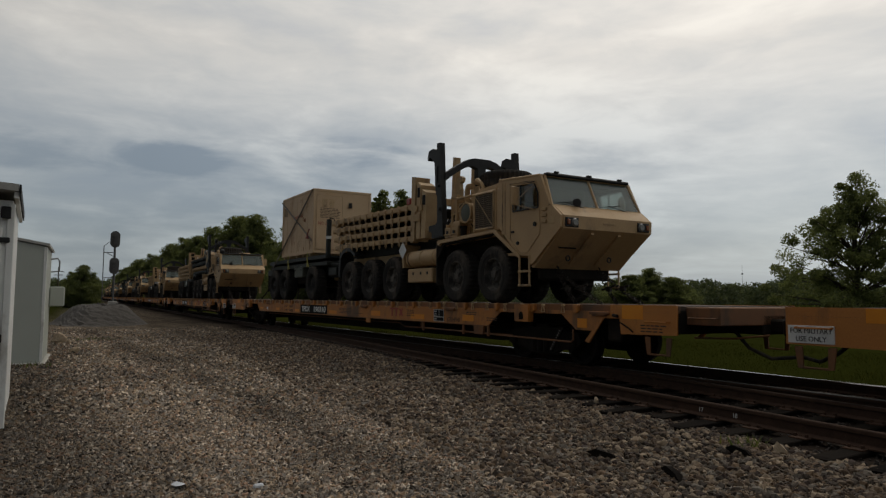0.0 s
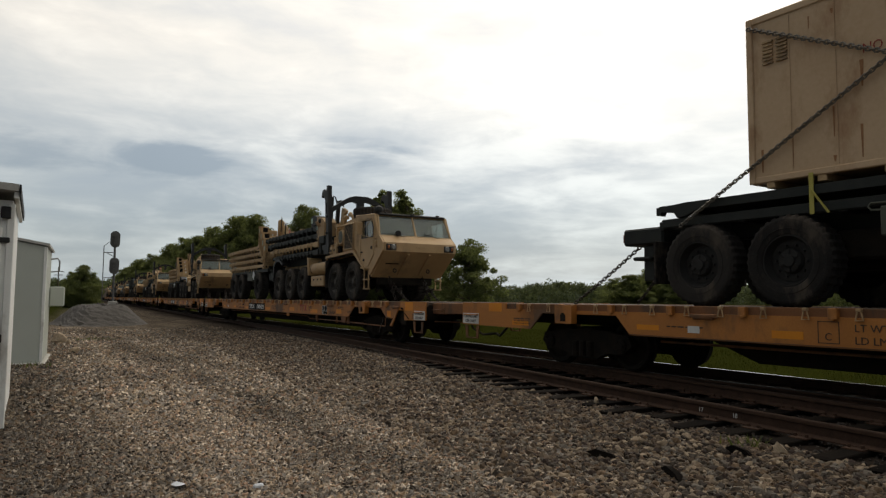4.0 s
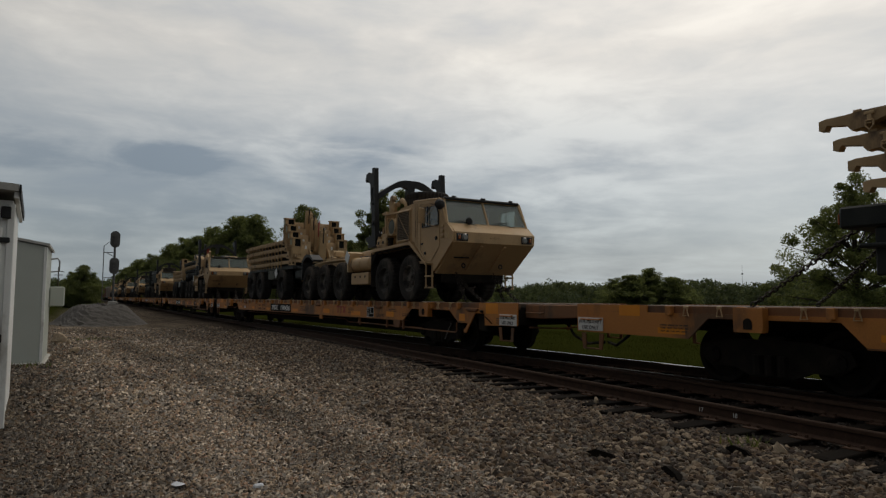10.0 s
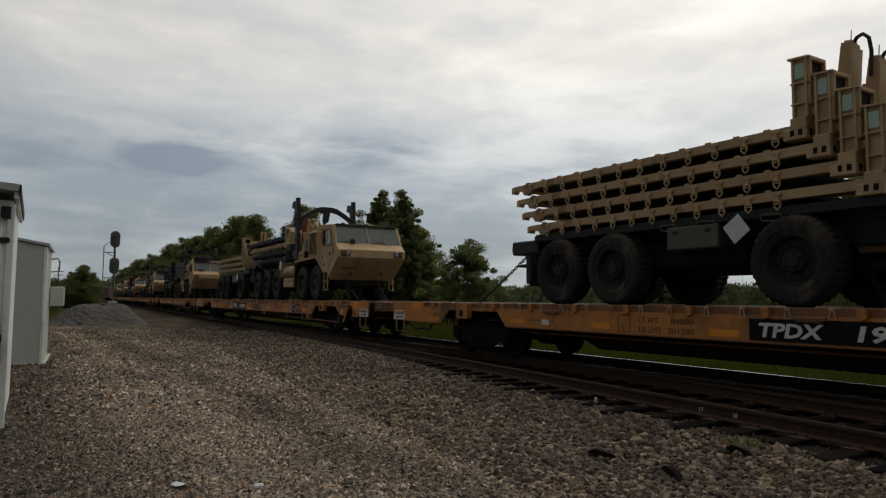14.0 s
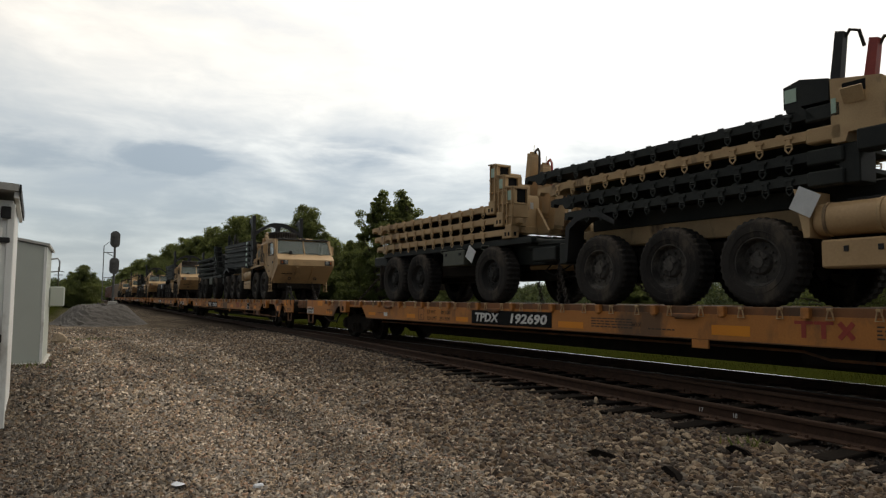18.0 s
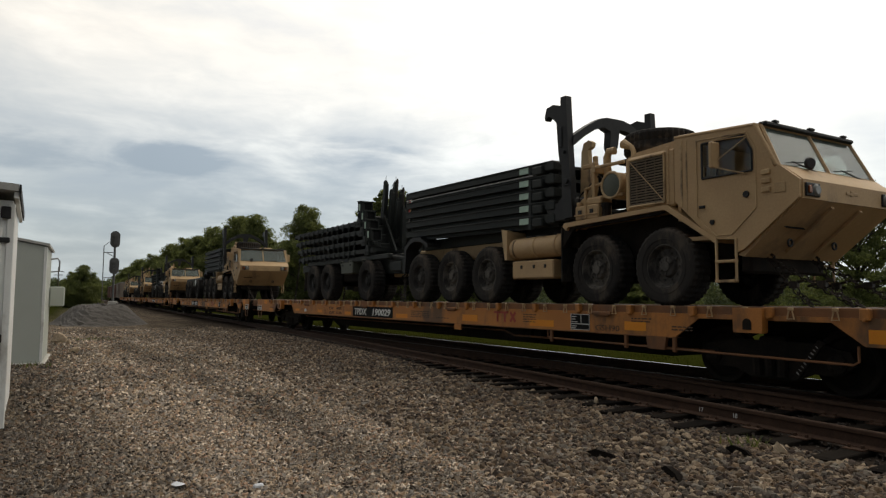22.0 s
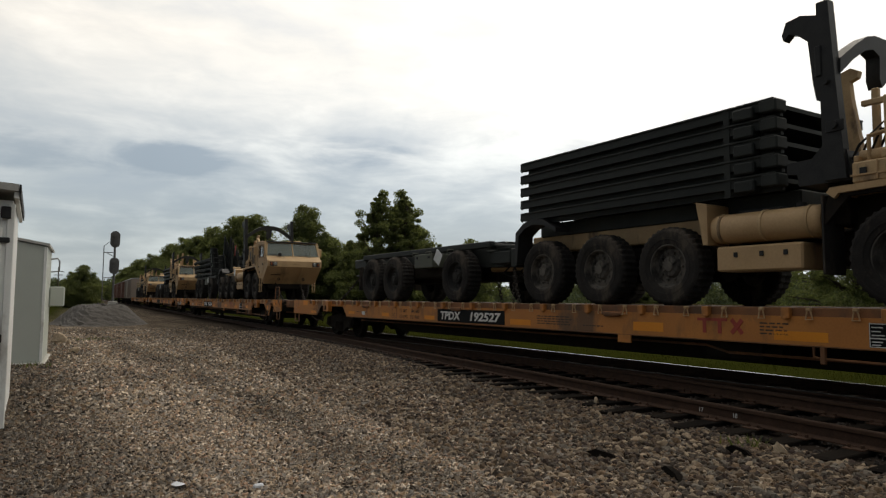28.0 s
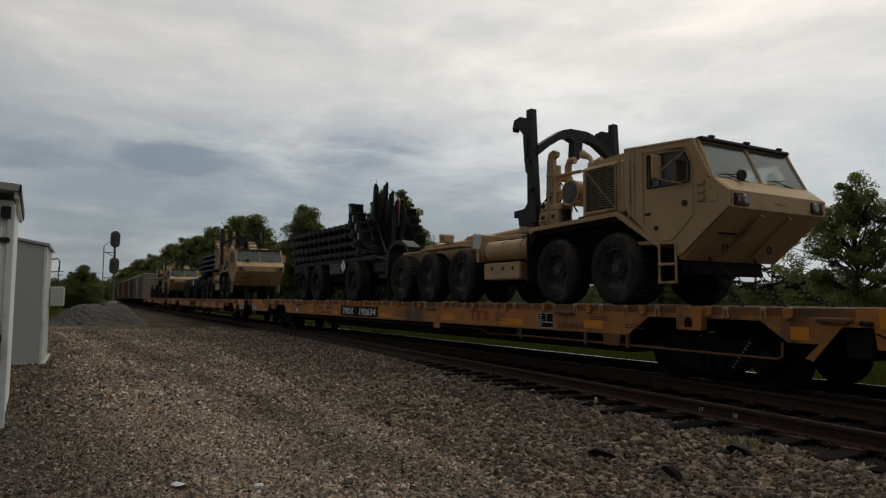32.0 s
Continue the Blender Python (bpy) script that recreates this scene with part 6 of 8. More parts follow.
def flatrack_stack(j, rear, front, z, paints, rings=True, head=True, smooth=False, tan_head=None, step=0.17, fingers=0, tilt=0.0):
    """A stack on railcar j between two places along it, bottom at height z; upper ones reach further back."""
    n = len(paints)
    for k, paint in enumerate(paints):
        length = front - rear + step * k
        f = build_flatrack(length, paint, rings, smooth, 0.30 * (n - 1 - k) + 0.1 if head is True else 0.0)
        if head == "low":
            add_low_head(f, length, tan_head or paint, k, n, fingers, paint)
        elif head:
            add_headboard(f, length, tan_head or paint, k, n)
        elif smooth:
            part("tie_strap", Shape().box(length - 0.80, length - 0.70, -1.14, -1.13, -0.06, 0.2), paint, f)
            part("end_box", Shape().box(length - 0.62, length - 0.30, -1.19, -0.95, -0.02, 0.15, 0.02).box(length - 0.22, length + 0.04, -1.16, -0.90, 0.02, 0.20, 0.02), paint, f)
            part("rail_hook", Shape().ring((-0.03, -1.06, 0.10), 0.045, 0.014, None, 9, 5).ring((-0.03, 1.06, 0.10), 0.045, 0.014, None, 9, 5), paint, f)
            part("bed_flange", Shape().box(0.05, length, -1.155, -1.13, 0.185, 0.215, 0.006).box(0.05, length, 1.13, 1.155, 0.185, 0.215, 0.006), paint, f)
            if j == 5:
                part("tape_patch", Shape().box(length - 1.08, length - 0.78, -1.142, -1.13, 0.055, 0.178), TAPE_GREEN, f, "pale tape mark")
                if k == 3:
                    part("guide_pipe", Shape().tube([(0.1, -1.16, 0.245), (length - 0.5, -1.16, 0.245)], 0.014, 6), GALV, f, "thin pale pipe along the stack")
        high = z + (0.258 if smooth else PIT if T in paints else 0.298) * k
        ride(f, j, Matrix.Translation((rear - 3.57 - step * k, 0, high)) @ Matrix.Rotation(radians(tilt), 4, "Y"))


def build_container():
    c = thing("storage_container", "sand-coloured steel container with rust streaks, chained on a trailer", "container")
    L, W, H = 3.68, 2.28, 2.44
    body = Shape().box(0.02, L - 0.02, -W / 2 + 0.02, W / 2 - 0.02, 0.10, H - 0.03, 0.015)
    part("body", body, TAN_PANEL, c, "rust-streaked sand-painted walls")
    fr = Shape()
    for x in (0.0, L - 0.10):
        for y in (-W / 2, W / 2 - 0.10):
            fr.box(x, x + 0.10, y, y + 0.10, 0.08, H, 0.012)
    for y in (-W / 2, W / 2 - 0.08):
        fr.box(0.1, L - 0.1, y, y + 0.08, H - 0.10, H, 0.012).box(0.1, L - 0.1, y, y + 0.08, 0.08, 0.17, 0.012)
    for x in (0.0, L - 0.08):
        fr.box(x, x + 0.08, -W / 2 + 0.1, W / 2 - 0.1, H - 0.10, H, 0.012).box(x, x + 0.08, -W / 2 + 0.1, W / 2 - 0.1, 0.08, 0.17, 0.012)
    part("corner_frame", fr, TAN_PANEL, c)
    sk = Shape()
    for x in (0.25, 0.95, 1.75, 2.5, 3.25):
        sk.box(x, x + 0.12, -W / 2 + 0.02, W / 2 - 0.02, 0.0, 0.09, 0.006)
    part("skid", sk, TAN_WORN, c)
    d = Shape()
    y0, y1, z0, z1 = -1.02, -0.02, 0.25, H - 0.22
    e = [(y0, z0), (y1, z0), (y1, z1), (y0, z1), (y0, z0)]
    d.tube([(L + 0.005, y, z) for y, z in e], 0.014, 5)
    door = part("door", d.box(L - 0.03, L + 0.004, y0, y1, z0, z1), TAN_PANEL, c, "narrow end door with raised seam")
    part("door_handle", Shape().box(L, L + 0.05, -0.28, -0.04, 1.12, 1.17, 0.01).box(L, L + 0.03, -0.34, -0.22, 1.16, 1.24, 0.01), BLACK_STEEL, door)
    vt = Shape()
    for y in (-0.82, -0.55):
        for k in range(7):
            vt.box(L + 0.002, L + 0.012, y, y + 0.2, 1.78 + 0.045 * k, 1.80 + 0.045 * k)
    part("vent", vt, TAN_WORN, c)
    sv = Shape()
    for x in (0.25, 0.45):
        for k in range(7):
            sv.box(x, x + 0.15, -W / 2 - 0.008, -W / 2 + 0.02, 1.72 + 0.05 * k, 1.745 + 0.05 * k)
    part("side_vent", sv, TAN_WORN, c)
    part("end_hook", Shape().box(L, L + 0.04, 0.22, 0.34, 1.80, 2.0, 0.01).ring((L + 0.03, 0.28, 1.86), 0.05, 0.012, Matrix.Rotation(1.57, 4, "Z"), 9, 5), BLACK_STEEL, c)
    lettering("warning_text", "NO SMOKING", 0.17, RED_LETTER, c, (1.55, -W / 2 + 0.012, 1.50), width=0.95)
    lettering("warning_text", "NO SMOKING", 0.17, RED_LETTER, c, (L + 0.006, -0.96, 1.12), (90, 0, 90), width=0.92)
    n = Shape()
    rnd = random.Random(3)
    for k in range(7):
        y = -0.88
        while y < -0.2:
            q = rnd.uniform(0.05, 0.14)
            n.box(L + 0.004, L + 0.008, y, y + q, 1.72 - 0.055 * k, 1.742 - 0.055 * k)
            y += q + 0.03
    tagged(part("stencilled_note", n, DARK_LETTER, c), kind="stuff")
    rust = material("rust_streak", (0.26, 0.115, 0.045), (0.40, 0.21, 0.10), 0.9, scale=6)
    rs = random.Random(17)
    for k in range(26):
        x, z, w = rs.uniform(0.12, L - 0.15), rs.choice((rs.uniform(0.3, 2.1), 0.3, 2.2)), rs.uniform(0.012, 0.05)
        drop = rs.uniform(0.06, 0.42)
        z = max(0.22 + drop, z)
        part("rust_streak", Shape().prism([(x, z), (x + w, z), (x + w * 0.7, z - drop), (x + w * 0.3, z - drop)], -W / 2 + 0.017, -W / 2 + 0.021), rust, c, "rust run" if k == 0 else "")
    for x in (0.62, 1.22, 1.82, 2.42, 3.02):
        part("panel_seam", Shape().box(x, x + 0.012, -W / 2 + 0.012, -W / 2 + 0.0215, 0.18, H - 0.11), TAN_PANEL, c)
    part("rust_patch", Shape().box(2.62, 2.80, -W / 2 + 0.012, -W / 2 + 0.024, 1.30, 1.42, 0.004), material("rust", (0.20, 0.08, 0.03), (0.30, 0.14, 0.06), 0.9, scale=9), c)
    for a, b in (((0.05, 2.30), (3.62, 0.55)), ((3.66, 2.40), (-1.15, -0.40))):
        part("lashing_chain", chain_run((a[0], -W / 2 - 0.03, a[1]), (b[0], -W / 2 - 0.04, b[1]), 0.0, 0.075), GALV_CHAIN, c, "dark lashing chain across the side")
    strap = material("yellow_strap", (0.40, 0.36, 0.07), (0.52, 0.46, 0.12), 0.7, scale=8)
    for x in (0.85, 3.1):
        part("ratchet_strap", Shape().box(x, x + 0.06, -W / 2 - 0.012, -W / 2 - 0.004, -0.42, 0.12).tube([(x + 0.03, -W / 2 - 0.02, -0.1), (x + 0.25, -W / 2 - 0.02, -0.42)], 0.015, 5), strap, c, "yellow ratchet strap")
    part("chain_binder", Shape().box(3.2, 3.34, -W / 2 - 0.10, -W / 2 - 0.02, 0.62, 0.72, 0.01).tube([(3.1, -W / 2 - 0.06, 0.66), (3.55, -W / 2 - 0.10, 0.95)], 0.02, 6), HOSE_RED, c, "red chain binder")
    return c


TRAILER_MASTER = build_trailer()
TRAILER_SHIFT = {1: 0.04, 2: 0.08, 3: 0.18, 4: 0.05, 5: 0.05, 6: 0.05, 7: -0.05, 8: 0.0, 9: 0.0}
for j in range(1, 10):
    tr = TRAILER_MASTER if j == 1 else copy_thing(TRAILER_MASTER, Matrix())
    x0 = 0.27 - 3.57 + TRAILER_SHIFT[j]
    ride(tr, j, Matrix.Translation((x0, 0, DECK_Z)))
    if j not in (1, 5):
        pl = Shape().box(-0.155, 0.155, -0.006, 0.006, -0.155, 0.155, 0.004, Matrix.Rotation(radians(45), 4, "Y"))
        part("placard", pl, PLACARD, tr, "silver diamond placard", (-0.80, -1.17, 1.10), (0, 8 if j % 2 else -12, 0))
    for y in (-0.5, 0.5):
        if j == 5:
            ch = chain_run((x0 - 6.30, y * 2, DECK_Z + 1.95), (x0 - 6.95, y * 2, DECK_Z + 0.02), 0.02, 0.10)
        else:
            ch = chain_run((x0 - 6.26, y, DECK_Z + 1.02), (x0 - 7.55, y * 1.7, DECK_Z + 0.02), 0.02)
        part("tie_down_chain", ch, CHAIN, flatcars[j], "dark steel tie-down chain")
    for a, b in (((1.75, -0.80, 0.95), (2.35, -1.10, 0.02)), ((1.60, -0.62, 0.95), (1.95, -0.95, 0.02)), ((1.80, 0.70, 0.95), (2.7, 1.0, 0.02)), ((0.5, -0.3, 0.6), (0.8, -0.4, 0.02)), ((2.35, -0.35, 1.0), (2.9, -0.8, 0.02))):
        ch = chain_run((x0 + a[0], a[1], DECK_Z + a[2]), (x0 + b[0], b[1], DECK_Z + b[2]), 0.02, 0.11)
        part("tie_down_chain", ch, CHAIN, flatcars[j], "dark steel tie-down chain")

TRAILER_TOP, TRUCK_TOP = DECK_Z + 1.38, DECK_Z + 1.60
# railcar 1: four sand flatracks on the truck, the container on the trailer
flatrack_stack(1, 2.42, 7.85, TRUCK_TOP + 0.03, [T, T, T, T], head="low", step=0.12, tilt=0.9)
bed = build_flatrack(6.6, K, False)
ride(bed, 1, Matrix.Translation((-5.06 - 3.57, 0, TRAILER_TOP + 0.02)))
for x, y in ((6.30, -0.95), (6.36, -0.45)):
    up = part("end_post", Shape().prism([(x, 0.1), (x + 0.14, 0.1), (x + 0.17, 1.42), (x + 0.06, 1.42)], y - 0.07, y + 0.07), DARK_GREEN, bed, "dark upright end post")
    part("tape_band", Shape().prism([(x + 0.028, 0.74), (x + 0.160, 0.74), (x + 0.163, 0.84), (x + 0.032, 0.84)], y - 0.076, y + 0.076), PLACARD, up, "pale tape band")
    part("post_hose", Shape().tube([(x + 0.12, y, 1.40), (x + 0.22, y, 1.46), (x + 0.32, y + 0.1, 1.42), (x + 0.36, y + 0.2, 1.1)], 0.02, 6), RUBBER, up)
ride(build_container(), 1, Matrix.Translation((-3.42 - 3.57, 0, TRAILER_TOP + 0.24)))
# railcar 2
flatrack_stack(2, 2.52, 7.8, TRUCK_TOP, [K, T, K, K], head="low", tan_head=T, step=0.40, fingers=3)
flatrack_stack(2, -5.5, 0.25, TRAILER_TOP, [T, T, T, T])
# railcar 3: bare truck
flatrack_stack(3, -5.06, 0.54, TRAILER_TOP, [T, T, T, T])
# railcar 4
flatrack_stack(4, 2.65, 7.38, TRUCK_TOP - 0.05, [K, K, T, K], head="low", tan_head=T, step=0.40, fingers=2)
flatrack_stack(4, -5.38, 0.27, TRAILER_TOP, [T, T, T])
# railcar 5
flatrack_stack(5, 2.72, 8.82, TRUCK_TOP + 0.05, [K, K, K, K, K], rings=False, head=False, smooth=True, step=0.0, tilt=1.2)
flatrack_stack(5, -5.9, -0.4, TRAILER_TOP, [K, K, K, K])
# railcar 6: bare trailer
flatrack_stack(6, 2.75, 8.36, TRUCK_TOP + 0.02, [K, K, K, K, K], rings=False, head=False, smooth=True, step=0.0)
# railcar 7: bare truck
flatrack_stack(7, -5.9, -0.2, TRAILER_TOP, [K, K, K, K])
# railcars 8 and 9
flatrack_stack(8, 1.95, 7.3, TRUCK_TOP, [K, K, K, K], rings=False, head="low", tan_head=T)
flatrack_stack(9, 1.95, 7.3, TRUCK_TOP, [K, T, K], rings=False, head="low", tan_head=T)
flatrack_stack(9, -5.4, 0.25, TRAILER_TOP, [T, T, T], rings=False)


def build_boxcar(paint, label):
    b = thing("boxcar", label, "railcar", "cars of the military train")
    part("body", Shape().prism([(-8.2, 1.0), (8.2, 1.0), (8.2, 3.9), (-8.2, 3.9)], -1.5, 1.5), paint, b)
    part("roof", Shape().box(-8.25, 8.25, -1.45, 1.45, 3.9, 4.02, 0.04), GALV, b)
    rib = Shape()
    for k in range(17):
        rib.box(-8.1 + k, -8.0 + k, -1.56, 1.56, 1.05, 3.85, 0.01)
    part("side_rib", rib, paint, b)
    part("door", Shape().box(-1.4, 1.4, -1.6, -1.5, 1.1, 3.7, 0.02), paint, b)
    part("underframe", Shape().box(-8.6, 8.6, -0.4, 0.4, 0.7, 1.0, 0.02), UNDER, b)
    for bx in (-6.2, 6.2):
        for d in (-0.89, 0.89):
            part("wheelset", WHEELS, None, b, "", (bx + d, 0, 0.42))
    return b


for k, (paint, label) in enumerate(((BOXCAR_GREY, "dull grey-brown boxcar behind the flatcars"), (BOXCAR_BROWN, "brown boxcar in the train"), (BOXCAR_BROWN, "brown boxcar in the train"), (BOXCAR_BROWN, "brown boxcar in the train"))):
    ride(build_boxcar(paint, label), 10, Matrix.Translation((5.0 - 17.4 * k, 0, 0)))


def load_cradle(j):
    """Dark cradle that carries a stack on a truck's subframe."""
    x0 = 8.03 + TRUCK_SHIFT[j]
    part("load_cradle", Shape().box(-8.6, -3.0, -0.66, 0.66, 1.36, 1.63, 0.02), DARK_GREEN, trucks[j], "dark cradle under the load")


for j in (1, 2, 4, 5, 6, 8, 9):
    load_cradle(j)


def bare_bed(t):
    """Subframe, rollers and rams seen on a truck that carries no load."""
    for sy in (-1, 1):
        part("bed_rail", Shape().box(-7.6, -2.8, sy * 0.64, sy * 0.44, 1.385, 1.50, 0.015), TAN, t, "bare sand-painted bed rail")
        part("roller_post", Shape().box(-6.55, -6.30, sy * 0.80, sy * 0.50, 1.505, 1.70, 0.02).tube([(-6.42, sy * 0.84, 1.66), (-6.42, sy * 0.46, 1.66)], 0.07, 10), TAN_WORN, t)
        part("bed_lug", Shape().prism([(-7.3, 1.50), (-7.0, 1.50), (-7.1, 1.58), (-7.2, 1.58)], sy * 0.62, sy * 0.46).prism([(-5.6, 1.50), (-5.1, 1.50), (-5.2, 1.60), (-5.5, 1.60)], sy * 0.62, sy * 0.46), TAN_WORN, t)
        part("bed_ram", Shape().tube([(-6.9, sy * 0.25, 1.46), (-3.6, sy * 0.25, 1.62)], 0.09, 10), TAN, t)
        part("wheel_cover", Shape().box(-6.95, -5.0, sy * 1.12, sy * 0.80, 1.30, 1.35, 0.01), TAN_WORN, t)
    part("bed_cross_member", Shape().box(-5.3, -5.1, -0.64, 0.64, 1.51, 1.62, 0.02).box(-3.4, -3.1, -0.64, 0.64, 1.51, 1.68, 0.02), TAN_WORN, t)


for j in (3, 7):
    bare_bed(trucks[j])

# ---- sheds, signal, pile ----


def build_shed():
    s = thing("white_shed", "white-painted equipment shed with a nearly flat grey roof and latched door", "shed")
    part("wall", Shape().box(0, 2.75, 0, 2.2, -0.05, 2.62, 0.01), SHED_WHITE, s, "white-painted walls")
    part("corner_trim", Shape().box(-0.02, 0.10, -0.02, 0.06, -0.05, 2.58, 0.008), SHED_WHITE, s)
    def slope(x0, x1, y0, y1, z0, z1):
        k = 0.06
        vs = [(x, y, z + k * y) for z in (z0, z1) for y in (y0, y1) for x in (x0, x1)]
        return Shape().add(vs, [(0, 2, 3, 1), (4, 5, 7, 6), (0, 1, 5, 4), (2, 6, 7, 3), (0, 4, 6, 2), (1, 3, 7, 5)])
    rf = part("roof", slope(-0.24, 2.95, -0.05, 2.4, 2.71, 2.79), SHED_ROOF, s, "grey roof with overhanging eaves")
    part("fascia", slope(-0.25, 2.96, -0.072, -0.055, 2.67, 2.785), BLACK_STEEL, rf, "dark eave board")
    part("soffit", slope(-0.20, 2.90, -0.05, -0.005, 2.63, 2.70), SHED_WHITE, rf, "white board under the eave")
    dr = part("door", Shape().box(-0.03, 0.0, 0.10, 1.15, 0.10, 2.30, 0.01), SHED_WHITE, s, "white steel door")
    part("latch", Shape().box(-0.06, -0.03, 0.05, 0.16, 0.96, 1.06, 0.01).tube([(-0.07, 0.10, 0.80), (-0.07, 0.10, 1.2)], 0.014, 6).box(-0.08, -0.03, 0.06, 0.15, 0.84, 0.92, 0.01), BLACK_STEEL, dr)
    part("hinge", Shape().box(-0.05, -0.02, 0.02, 0.14, 2.12, 2.18, 0.01), BLACK_STEEL, dr)
    part("lamp_bracket", Shape().box(-0.08, -0.02, 0.02, 0.12, 2.40, 2.54, 0.01), BLACK_STEEL, s)
    s.matrix_basis = pose(9.42, 0.03, 0, 0, 0, -1.3)
    return s


def build_cabinet():
    c = thing("relay_cabinet", "tall grey steel relay cabinet with a sloping roof", "cabinet")
    body = Shape().add([Vector(p) for p in ((0, 0, 0), (2.7, 0, 0), (2.7, 1.35, 0), (0, 1.35, 0), (0, 0, 2.62), (2.7, 0, 2.62), (2.7, 1.35, 2.86), (0, 1.35, 2.86))],
                       [(0, 1, 2, 3), (4, 7, 6, 5), (0, 4, 5, 1), (1, 5, 6, 2), (2, 6, 7, 3), (3, 7, 4, 0)])
    part("body", body, SHED_GREY, c, "grey painted steel walls")
    rf = Shape().add([Vector(p) for p in ((-0.06, -0.06, 2.63), (2.76, -0.06, 2.63), (2.76, 1.41, 2.89), (-0.06, 1.41, 2.89), (-0.06, -0.06, 2.69), (2.76, -0.06, 2.69), (2.76, 1.41, 2.95), (-0.06, 1.41, 2.95))],
                     [(0, 1, 2, 3), (4, 7, 6, 5), (0, 4, 5, 1), (1, 5, 6, 2), (2, 6, 7, 3), (3, 7, 4, 0)])
    part("roof", rf, SHED_ROOF, c)
    part("plinth", Shape().box(-0.08, 2.78, -0.08, 1.43, -0.12, 0.02, 0.02), CONCRETE, c)
    part("edge_trim", Shape().box(-0.015, 0.04, -0.015, 0.05, 0.0, 2.61, 0.006), SHED_WHITE, c)
    part("conduit", Shape().tube([(2.3, 0.0, 2.45), (2.3, -0.16, 2.47), (2.3, -0.20, 2.40), (2.3, -0.20, 2.15), (2.3, -0.02, 2.12)], 0.02, 6), GALV, c)
    part("meter_box", Shape().box(2.3, 2.65, -0.34, -0.01, 1.25, 1.75, 0.02), SHED_GREY, c, "small grey meter box")
    c.matrix_basis = pose(17.8, -0.62, 0, 0, 0, -4.5)
    return c


def build_signal():
    s = thing("railway_signal", "dark two-headed railway signal on a mast with a ladder", "signal")
    part("mast", Shape().tube([(0, 0, 0), (0, 0, 6.5)], 0.085, 12), SIGNAL_DARK, s)
    part("base", Shape().box(-0.35, 0.35, -0.35, 0.35, -0.2, 1.15, 0.03), CONCRETE, s, "pale signal base")
    for z in (6.05, 3.95):
        hd = Shape()
        n = 22
        outer = []
        for k in range(n):
            a = 2 * math.pi * k / n
            outer.append((0.36 * math.cos(a), 0.36 * math.sin(a) + (0.30 if math.sin(a) > 0 else -0.30)))
        hd.add([Vector((-0.16, y, zz)) for y, zz in outer] + [Vector((-0.13, y, zz)) for y, zz in outer], [tuple(range(n)), tuple(reversed(range(n, 2 * n)))] + [(k, k + n, (k + 1) % n + n, (k + 1) % n) for k in range(n)])
        h = part("signal_head", hd, SIGNAL_DARK, s, "dark oval signal backboard", (0, 0, z))
        hood = Shape()
        for zz in (0.28, 0.0, -0.28):
            hood.tube([(-0.14, 0, zz), (-0.42, 0, zz - 0.02)], 0.11, 12)
        part("lamp_hood", hood, SIGNAL_DARK, h)
        part("lamp_case", Shape().box(-0.12, 0.14, -0.17, 0.17, -0.45, 0.45, 0.02), SIGNAL_DARK, h)
    ld = Shape()
    y = 0.78
    ld.tube([(0.0, y, 1.2), (0, y, 5.5)], 0.035, 6).tube([(0.25, y, 1.2), (0.25, y, 5.5)], 0.035, 6)
    for k in range(14):
        ld.tube([(0, y, 1.4 + 0.3 * k), (0.25, y, 1.4 + 0.3 * k)], 0.016, 5)
    part("ladder", ld, SIGNAL_DARK, s)
    br = Shape().tube([(0, 0, 5.0), (0, y, 5.0)], 0.03, 6).tube([(0, 0, 4.65), (0, y - 0.2, 4.97)], 0.025, 6).tube([(0, 0, 3.0), (0, y, 3.0)], 0.03, 6).tube([(0, 0, 6.2), (0, y, 5.5)], 0.02, 6)
    part("ladder_bracket", br, SIGNAL_DARK, s)
    s.matrix_basis = pose(59.6, -6.75, 0, 0, 0, -6)
    return s


build_shed(), build_cabinet(), build_signal()


def ground_at(x, y):
    return float(ground_height(np.array([x]), np.array([y]))[0][0])


